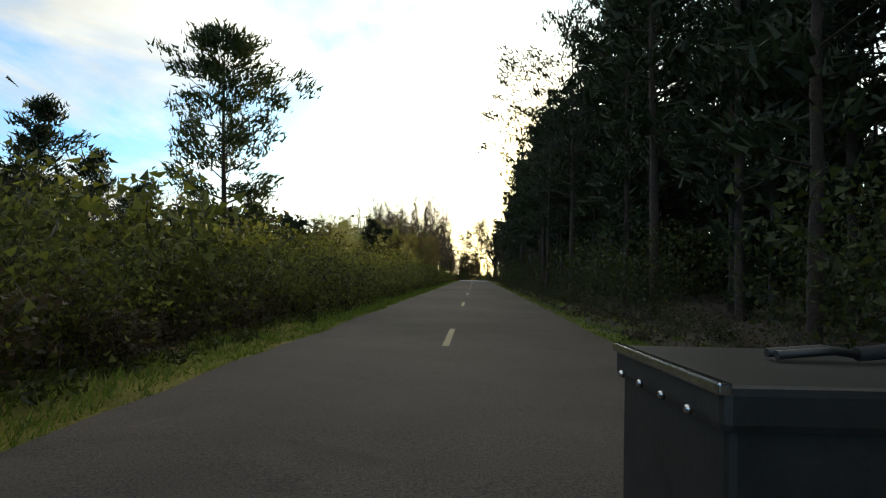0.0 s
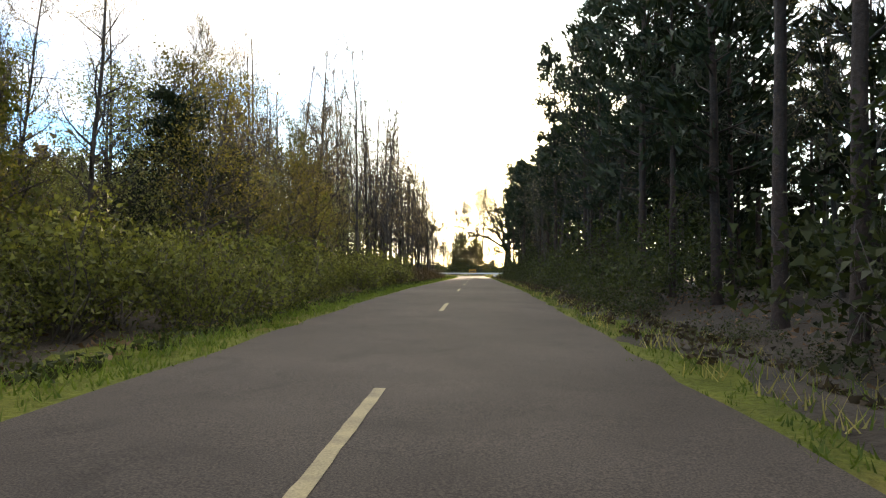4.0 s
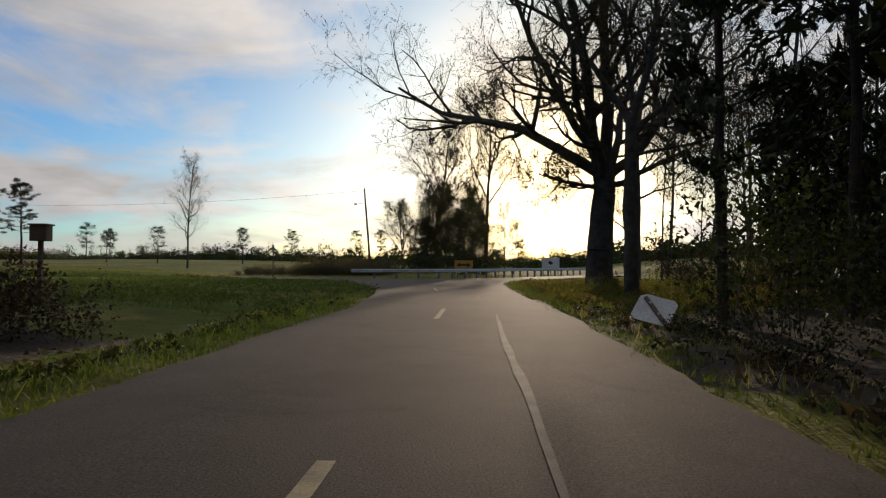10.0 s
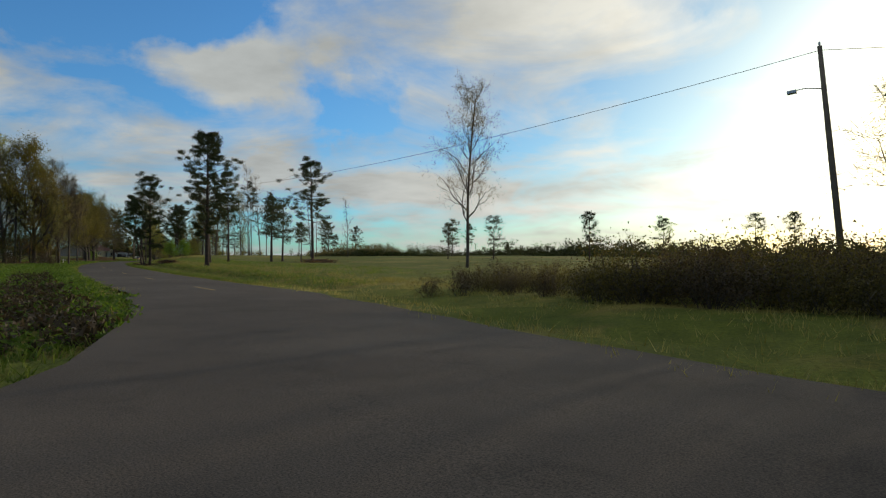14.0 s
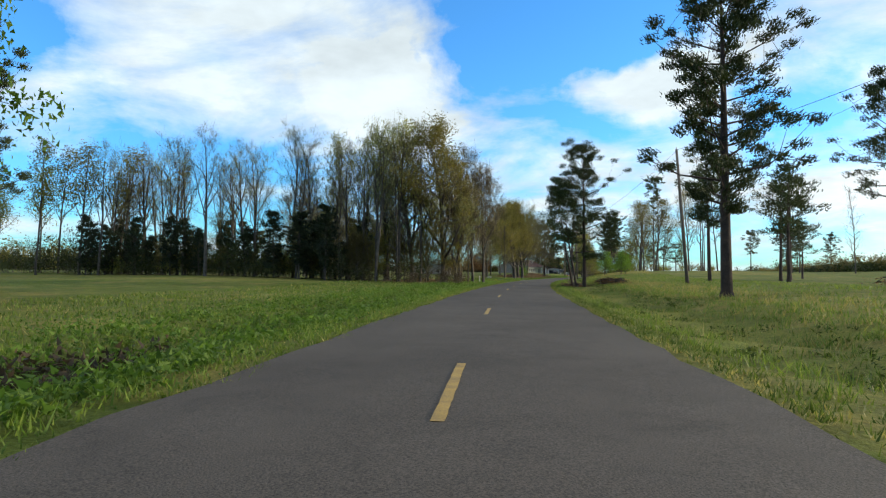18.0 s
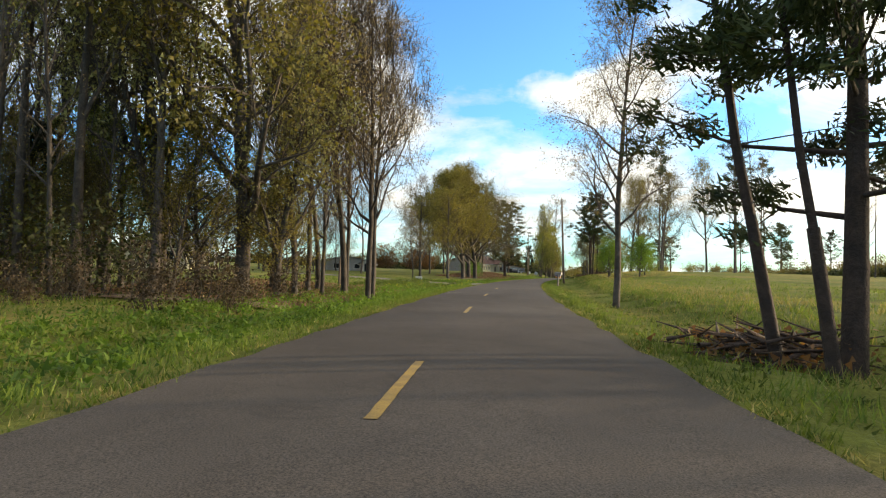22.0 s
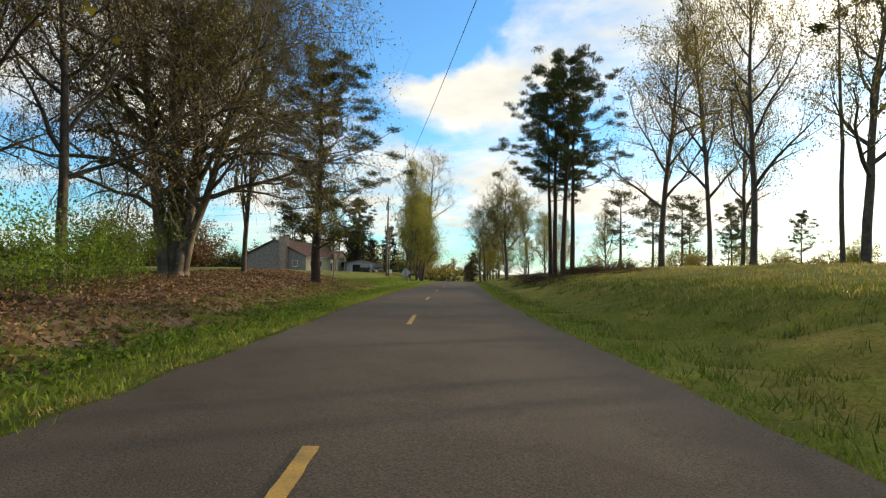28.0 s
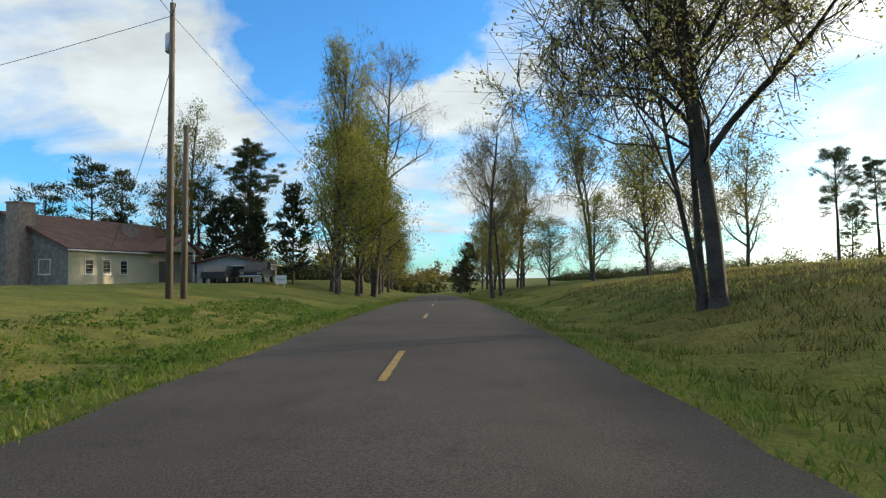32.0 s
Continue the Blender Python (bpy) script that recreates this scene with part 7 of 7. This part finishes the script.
def lawn_sign(x, y, turn, w, h, z, label):
    p = thing("lawn_sign", pose(x, y, gz(x, y), 0, 0, turn), label, "sign")
    part("panel", solid([(-w / 2, -0.015, z, w / 2, 0.015, z + h)], 0.006), WHITE_PAINT, p)
    part("bar", solid([(-w * 0.38, -0.02, z + h * 0.4, w * 0.38, -0.016, z + h * 0.62)]), SIGN_BACK, p)
    for px in ((0.0,) if w < 0.5 else (-w * 0.3, w * 0.3)):
        part("post", solid([(px - 0.03, 0.016, -0.3, px + 0.025, 0.06, z + h)], 0.004), WHITE_PAINT, p)


lawn_sign(-230.2, 321.3, 66, 0.40, 0.85, 1.15, "small white sign on a white post")
lawn_sign(-280.0, 354.0, 66, 0.9, 0.7, 0.25, "white yard sign with a pale band")
lawn_sign(-157.9, 276.2, 66, 0.75, 0.3, 0.02, "low pale sign at the foot of a small tree")


def litter_piece(x, y, r):
    p = thing("litter", pose(x, y, gz(x, y) + 0.05, 20, 10, 33), "crumpled white piece of litter in the grass", "litter")
    bm = bmesh.new()
    bmesh.ops.create_icosphere(bm, subdivisions=2, radius=r)
    for v in bm.verts:
        v.co *= 1 + 0.35 * noise.noise(v.co * 14)
    part("piece", bm, WHITE_PAINT, p)


litter_piece(*beside(-0.5, -5.2), 0.09)
litter_piece(*beside(137, -6.4), 0.12)


def brush_pile(x, y, r, seed, label):
    rng = np.random.default_rng(seed)
    segs = []
    for _ in range(170):
        a = rng.uniform(0, 6.28)
        p = np.array([rng.normal() * r * 0.45, rng.normal() * r * 0.4, rng.uniform(0.02, 0.5)])
        d = np.array([math.cos(a), math.sin(a), rng.uniform(-0.25, 0.35)]) * rng.uniform(0.4, 1.3)
        q = p + d
        q[2] = max(q[2], 0.02)
        segs.append((*p, *q, rng.uniform(0.015, 0.05), 0.008))
    ob = thing("brush_pile", pose(x, y, gz(x, y)), label, "brush pile")
    part("dead_wood", limbs_mesh("dead_wood", segs, BARK_PINE), None, ob)
    n = 900
    c = rng.normal(size=(n, 3)) * [r * 0.5, r * 0.45, 0.16] + [0, 0, 0.2]
    c[:, 2] = np.abs(c[:, 2])
    part("dead_leaves", leaves_mesh("dead_leaves", c, 0.07 * rng.uniform(0.6, 1.4, n), rng, LEAF_RUST), None, ob)


brush_pile(-100.8, 264.0, 1.5, 1, "heap of rust-brown dead branches under a pine")
brush_pile(-97.6, 266.0, 1.3, 2, "heap of rust-brown dead branches under a pine")
brush_pile(-79.0, 278.5, 3.0, 3, "low heap of cut branches in the field")
brush_pile(-210.5, 331.0, 1.8, 4, "low heap of dead branches under pines")
brush_pile(-207.5, 334.0, 1.8, 5, "low heap of dead branches under pines")

# gravel drive on the left of the second road
DRIVE = [beside(98.5, -2.6), beside(106.5, -2.6), beside(104.5, -5.0), beside(103.0, -8.0), beside(104.0, -14.0), beside(110.0, -26.0), beside(107.0, -27.0), beside(100.0, -14.5), beside(98.5, -8.0), beside(97.5, -5.0)]
bm_ = bmesh.new()
bm_.faces.new([bm_.verts.new((x, y, gz(x, y) + 0.10)) for x, y in DRIVE])
bmesh.ops.triangulate(bm_, faces=bm_.faces[:])
bmesh.ops.subdivide_edges(bm_, edges=bm_.edges[:], cuts=4, use_grid_fill=True)
bmesh.ops.recalc_face_normals(bm_, faces=bm_.faces[:])
xy_ = np.array([v.co[:2] for v in bm_.verts])
for v, z in zip(bm_.verts, ground_z(xy_[:, 0], xy_[:, 1])):
    v.co.z = float(z) + 0.03
me_ = bpy.data.meshes.new("driveway")
bm_.to_mesh(me_)
bm_.free()
me_.materials.append(GRAVEL)
tagged(new("driveway", me_), "grey gravel drive that joins the road", "driveway", kind="structure")

# sprayed letters and damp patches on the asphalt
txt_ = bpy.data.curves.new("road_writing", "FONT")
txt_.body, txt_.size, txt_.extrude = "LOC", 0.52, 0.0015
txt_.materials.append(PAINT_WHITE)
w_ = new("road_writing", txt_)
x_, y_, a_h = road_two(75.8)
w_.matrix_basis = pose(x_ + math.cos(a_h) * -2.02, y_ + math.sin(a_h) * -2.02, 0.030, 0, 0, math.degrees(a_h) + 52)
tagged(w_, "white sprayed letters LOC at the asphalt edge", "road writing")

DAMP = grained("damp_tar", (0.022, 0.020, 0.019), (0.036, 0.033, 0.031), 2.0, 0.9, 40.0, 0.3, 0.004)


def damp_patch(x, y, z, length, width, turn, seed, label, wavy=0.35, material=None):
    rng = np.random.default_rng(seed)
    n, left, right = 26, [], []
    off = 0.0
    for k in range(n + 1):
        f = k / n
        off += rng.normal() * wavy * 0.25
        w = width * (0.25 + math.sin(math.pi * min(max(f, 0.02), 0.98)) * rng.uniform(0.55, 1.0))
        left.append((off - w / 2, length * f, 0))
        right.append((off + w / 2, length * f, 0))
    verts = left + right
    faces = [(k, k + n + 1, k + n + 2, k + 1) for k in range(n)]
    ob = new("tar_patch", mesh_of("tar_patch", verts, faces, material or DAMP))
    ob.matrix_basis = pose(x, y, z, 0, 0, turn)
    tagged(ob, label, "road patch", kind="structure")


damp_patch(-0.2, 121.0, 0.036, 15.0, 0.05, 5, 5, "thin dark tar seam across the asphalt", 0.10)
PALE_SEAM = grained("pale_seam", (0.085, 0.075, 0.063), (0.165, 0.145, 0.12), 3.0, 0.85, 50.0, 0.3, 0.003)
damp_patch(1.22, 172.5, 0.033, 12.0, 0.10, -0.6, 7, "thin pale scuffed line along the asphalt", 0.03, PALE_SEAM)


# a wet place on the asphalt that glints in the low sun
WET = plain("wet_film", (0.03, 0.03, 0.03), 0.06)
rng_ = np.random.default_rng(8)
v_, f_ = [], []
for _ in range(90):
    cx_, cy_ = rng_.normal() * 0.16, rng_.normal() * 0.10
    r_, n_ = rng_.uniform(0.006, 0.026), 7
    f_.append(tuple(range(len(v_), len(v_) + n_)))
    v_ += [(cx_ + r_ * rng_.uniform(0.7, 1.9) * math.cos(k * 0.898), cy_ + r_ * rng_.uniform(0.5, 1.2) * math.sin(k * 0.898), 0.0) for k in range(n_)]
w_ = new("wet_patch", mesh_of("wet_patch", v_, f_, WET))
w_.matrix_basis = pose(0.75, 191.8, 0.038)
tagged(w_, "small broken wet patch on the asphalt", "wet patch", kind="stuff")


# ---- houses ----
def gable_house(name, m, wide, deep, eave, ridge, wall_mat, roof_mat, label, windows=(), chimneys=(), porch=None, doors=(), cladding=None):
    """A house with its front corner at the origin: wide along -x, deep along y. windows: (side, along, width, low, high)."""
    h = thing(name, m, label, "house")
    gable = [(-wide, -0.4), (0, -0.4), (0, eave), (-wide / 2, ridge), (-wide, eave)]
    wall = part("wall", prism(gable, 0, deep), wall_mat, h)
    if cladding:
        part("gable_cladding", prism([(x * 0.998 - 0.01, z - 0.02) for x, z in gable], -0.03, -0.006), cladding, h, "grey stone-faced gable wall")
    o, t = 0.45, 0.14
    slope = (ridge - eave) / (wide / 2)
    for side in (0, 1):
        e = (0 + o, eave - slope * o) if side else (-wide - o, eave - slope * o)
        r = (-wide / 2, ridge)
        outline = [(e[0], e[1] + 0.02), (r[0], r[1] + 0.02), (r[0], r[1] + 0.02 + t), (e[0], e[1] + 0.02 + t)]
        part("roof", prism(outline, -o, deep + o), roof_mat, h)
        part("gutter", solid([(e[0] - 0.05, -o, e[1] - 0.06, e[0] + 0.05, deep + o, e[1] + 0.05)]), WHITE_PAINT, h)
    for k in range(int(eave / 0.3)):
        part("siding_board", solid([(0.002, 0.02, 0.1 + 0.3 * k, 0.022, deep - 0.02, 0.13 + 0.3 * k)]), wall_mat, wall)
    for side, at, w, lo, hi in windows:
        win = new("window")
        win.parent = h
        win.matrix_basis = pose(0.0, at, 0, 0, 0, 90) if side == "front" else pose(-at, 0.0, 0)
        part("frame", solid([(-w / 2 - 0.07, -0.05, lo - 0.07, w / 2 + 0.07, 0.03, lo), (-w / 2 - 0.07, -0.05, hi, w / 2 + 0.07, 0.03, hi + 0.07), (-w / 2 - 0.07, -0.05, lo, -w / 2, 0.03, hi), (w / 2, -0.05, lo, w / 2 + 0.07, 0.03, hi)]), WHITE_PAINT, win)
        part("pane", solid([(-w / 2, -0.02, lo, w / 2, 0.02, hi)]), WINDOW_DARK, win)
        part("sill", solid([(-w / 2 - 0.12, -0.12, lo - 0.12, w / 2 + 0.12, 0.0, lo - 0.07)]), WHITE_PAINT, win)
    for at, w in doors:
        part("door", solid([(0.0, at - w / 2, 0.0, 0.05, at + w / 2, 2.05)], 0.01), POLE_WOOD, h)
    for cx, cy, cw, top in chimneys:
        ch = part("chimney", solid([(cx - cw / 2, cy - cw / 2, -0.3, cx + cw / 2, cy + cw / 2, top)], 0.02), BRICK, h)
        part("cap", solid([(cx - cw / 2 - 0.07, cy - cw / 2 - 0.07, top, cx + cw / 2 + 0.07, cy + cw / 2 + 0.07, top + 0.12)], 0.01), BRICK, ch)
        part("flue", tube([(cx, cy, top + 0.1), (cx, cy, top + 0.5)], [0.14, 0.14], 10), SIGN_BLACK, ch)
    if porch:
        y0, y1, out = porch
        mid = (y0 + y1) / 2
        g = [(y0 - 0.3, eave), (y1 + 0.3, eave), (mid, eave + 1.15)]
        p = part("porch_gable", prism(g, 0, out), wall_mat, h)
        p.matrix_basis = Matrix(((0, 1, 0, 0), (1, 0, 0, 0), (0, 0, 1, 0), (0, 0, 0, 1)))
        for a, b in ((y0 - 0.5, mid), (mid, y1 + 0.5)):
            za, zb = (eave - 0.1, eave + 1.2) if a < mid - 0.1 and b == mid else (eave + 1.2, eave - 0.1)
            r = part("porch_roof", prism([(a, za), (b, zb), (b, zb + 0.12), (a, za + 0.12)], -0.2, out + 0.3), roof_mat, h)
            r.matrix_basis = Matrix(((0, 1, 0, 0), (1, 0, 0, 0), (0, 0, 1, 0), (0, 0, 0, 1)))
        for yy in (y0, y1):
            part("porch_post", solid([(out - 0.16, yy - 0.08, -0.3, out, yy + 0.08, eave)], 0.01), WHITE_PAINT, h)
        part("porch_floor", solid([(0.03, y0 - 0.3, -0.3, out + 0.1, y1 + 0.3, 0.12)], 0.01), BRICK, h)
    return h


gable_house("house", pose(-286.0, 339.2, 1.05, 0, 0, 38.0), 14.0, 16.5, 2.9, 5.9, CREAM_SIDING, SHINGLE_RED,
            "long low cream house with a red-brown shingle roof", (("front", 1.9, 0.7, 0.9, 2.0), ("front", 3.6, 0.7, 0.9, 2.0), ("front", 5.4, 0.7, 0.9, 2.0), ("front", 14.5, 1.2, 0.9, 2.0), ("gable", 2.4, 1.1, 0.9, 2.0)),
            ((-4.6, -0.35, 1.4, 6.5), (-3.4, 9.6, 1.0, 5.5)), (8.2, 11.6, 2.2), ((10.0, 0.95),), BRICK_GREY)
gable_house("house", pose(-178.6, 251.6, 0.9, 0, 0, 75), 8.0, 9.5, 2.6, 4.2, CREAM_SIDING, SHINGLE_GREY, "cream house with a porch behind roadside trees",
            (("gable", 2.0, 1.0, 0.8, 1.9), ("gable", 5.6, 1.0, 0.8, 1.9), ("front", 2.2, 0.9, 0.8, 1.9)), ((-4.0, 5.0, 0.8, 5.2),), (4.4, 7.2, 1.8), ((5.8, 0.9),))
gable_house("barn", pose(-212.0, 284.0, 0.4, 0, 0, 75), 10.0, 6.0, 2.2, 3.1, GREY_SIDING, SHINGLE_GREY, "long low grey outbuilding behind a lawn", (("gable", 3.0, 1.0, 0.8, 1.7), ("gable", 7.0, 1.0, 0.8, 1.7)))
# the doorway's inner shade is a dark window pane on the closed wall
gable_house("garden_shed", pose(-206.4, 282.6, 0.35, 0, 0, 66), 2.2, 2.4, 1.9, 2.6, WHITE_PAINT, SHINGLE_GREY, "small white garden shed with a dark pane for its shaded doorway", (("gable", 1.1, 0.75, 0.05, 1.8),))
# nothing is open here: a wide dark pane stands for the shade inside
gable_house("carport", pose(-288.0, 355.0, 0.7, 0, 0, 60), 6.0, 7.0, 2.2, 2.9, GREY_SIDING, SHINGLE_RED, "low outbuilding with a dark pane for its shaded open front", (("gable", 3.0, 3.6, 0.1, 1.9),))


# ---- parked vehicles ----
def vehicle(x, y, turn, paint, label, truck):
    c = thing("pickup_truck" if truck else "car", pose(x, y, gz(x, y), 0, 0, turn), label, "vehicle")
    L, W = (5.3, 1.9) if truck else (4.5, 1.75)
    if truck:
        side = [(-L / 2, 0.5), (L / 2, 0.5), (L / 2, 0.95), (L / 2 - 0.1, 1.08), (0.95, 1.12), (0.35, 1.72), (-0.75, 1.76), (-0.95, 1.1), (-L / 2, 1.1)]
    else:
        side = [(-L / 2, 0.4), (L / 2, 0.4), (L / 2, 0.72), (L / 2 - 0.15, 0.85), (0.95, 0.98), (0.25, 1.42), (-1.1, 1.44), (-1.75, 1.0), (-L / 2, 0.92)]
    bm = prism(side, -W / 2, W / 2)
    bmesh.ops.bevel(bm, geom=bm.edges[:], offset=0.05, segments=2, affect="EDGES")
    part("body", bm, paint, c)
    cab = [(0.8, 1.14), (0.32, 1.66), (-0.68, 1.70), (-0.82, 1.14)] if truck else [(0.8, 1.0), (0.22, 1.38), (-1.05, 1.40), (-1.55, 1.02)]
    for s in (-1, 1):
        part("side_window", prism(cab, s * (W / 2 - 0.02), s * (W / 2 + 0.008)), WINDOW_DARK, c)
        part("headlight", solid([(L / 2 - 0.03, s * W * 0.36 - 0.15, 0.68, L / 2 + 0.02, s * W * 0.36 + 0.15, 0.84)], 0.01), CHROME, c)
    z0 = (1.14, 1.66) if truck else (1.0, 1.38)
    wind = part("windscreen", solid([(-0.01, -W * 0.42, 0, 0.01, W * 0.42, 0.66 if truck else 0.62)]), WINDOW_DARK, c)
    wind.matrix_basis = pose(0.92 if truck else 0.93, 0, z0[0] + 0.02, 0, -42 if truck else -58, 0)
    part("bumper", solid([(L / 2 - 0.02, -W / 2 + 0.05, 0.42, L / 2 + 0.1, W / 2 - 0.05, 0.6)], 0.03), CHROME, c)
    for wx in (-L * 0.31, L * 0.32):
        for s in (-1, 1):
            wheel = part("wheel", tube([(0, -0.11, 0), (0, -0.09, 0), (0, 0.09, 0), (0, 0.11, 0)], [0.27, 0.34, 0.34, 0.27], 18), RUBBER, c, "black rubber tyre")
            wheel.location = (wx, s * (W / 2 - 0.08), 0.34)
            part("rim", tube([(0, -0.125, 0), (0, 0.125, 0)], [0.19, 0.19], 14), GALVANISED, wheel, "dull metal rim")


vehicle(-281.5, 349.5, 150, CAR_DARK, "dark car parked beside a house", False)
vehicle(-283.0, 353.0, -30, CAR_DARK, "dark pickup truck parked on the grass", True)


# ---- the steel box on its carrier at the start of the road ----
def carried_box(x, y, turn, top):
    b = thing("steel_box", pose(x, y, float(crest(y)) + 0.01, 0.86, 0, turn), "worn black steel box with a lid clasp on a carrier frame", "steel box")
    w, d, h = 0.78, 0.46, 0.34
    part("body", solid([(0.012, 0.012, top - h, w - 0.012, d - 0.012, top - 0.045)], 0.012), BOX_PAINT, b)
    lid = part("lid", solid([(0, 0, top - 0.06, w, d, top)], 0.012), BOX_PAINT, b, "scuffed black lid")
    part("edge_strip", solid([(-0.006, 0.0, top - 0.012, 0.012, d, top + 0.004)], 0.003), CHROME, lid, "bright worn edge")
    for k in range(4):
        part("rivet", tube([(-0.008, 0.08 + 0.1 * k, top - 0.045), (-0.016, 0.08 + 0.1 * k, top - 0.045)], [0.008, 0.005], 8), CHROME, lid)
    part("clasp", tube([(0.2, 0.24, top + 0.012), (0.3, 0.25, top + 0.02), (0.36, 0.25, top + 0.012)], [0.008, 0.008, 0.008], 6), BOX_PAINT, lid)
    part("clasp", tube([(0.2, 0.27, top + 0.012), (0.3, 0.28, top + 0.02), (0.36, 0.25, top + 0.012)], [0.008, 0.008, 0.008], 6), BOX_PAINT, lid)
    part("carry_handle", tube([(0.34, 0.25, top + 0.015), (0.5, 0.27, top + 0.03), (0.72, 0.29, top + 0.015)], [0.012, 0.014, 0.012], 8), RUBBER, lid)
    for z in (top - h - 0.03, top - h + 0.1):
        part("frame_rail", tube([(-0.01, -0.03, z), (w + 0.02, -0.03, z)], [0.018, 0.018], 8), BOX_PAINT, b)
    part("hook", tube([(0.2, -0.05, top - 0.2), (0.22, -0.07, top - 0.17), (0.25, -0.06, top - 0.2), (0.25, -0.05, top - 0.27)], [0.008] * 4, 8), CHROME, b)
    part("shelf", solid([(-0.02, -0.02, top - h - 0.03, w + 0.02, d + 0.02, top - h)], 0.004), BOX_PAINT, b)
    for px in (0.03, w - 0.03):
        for py in (0.03, d - 0.03):
            part("leg", tube([(px, py, -0.02), (px, py, top - h - 0.02)], [0.018, 0.018], 8), BOX_PAINT, b)


carried_box(0.760, -8.96, 4, 1.015)
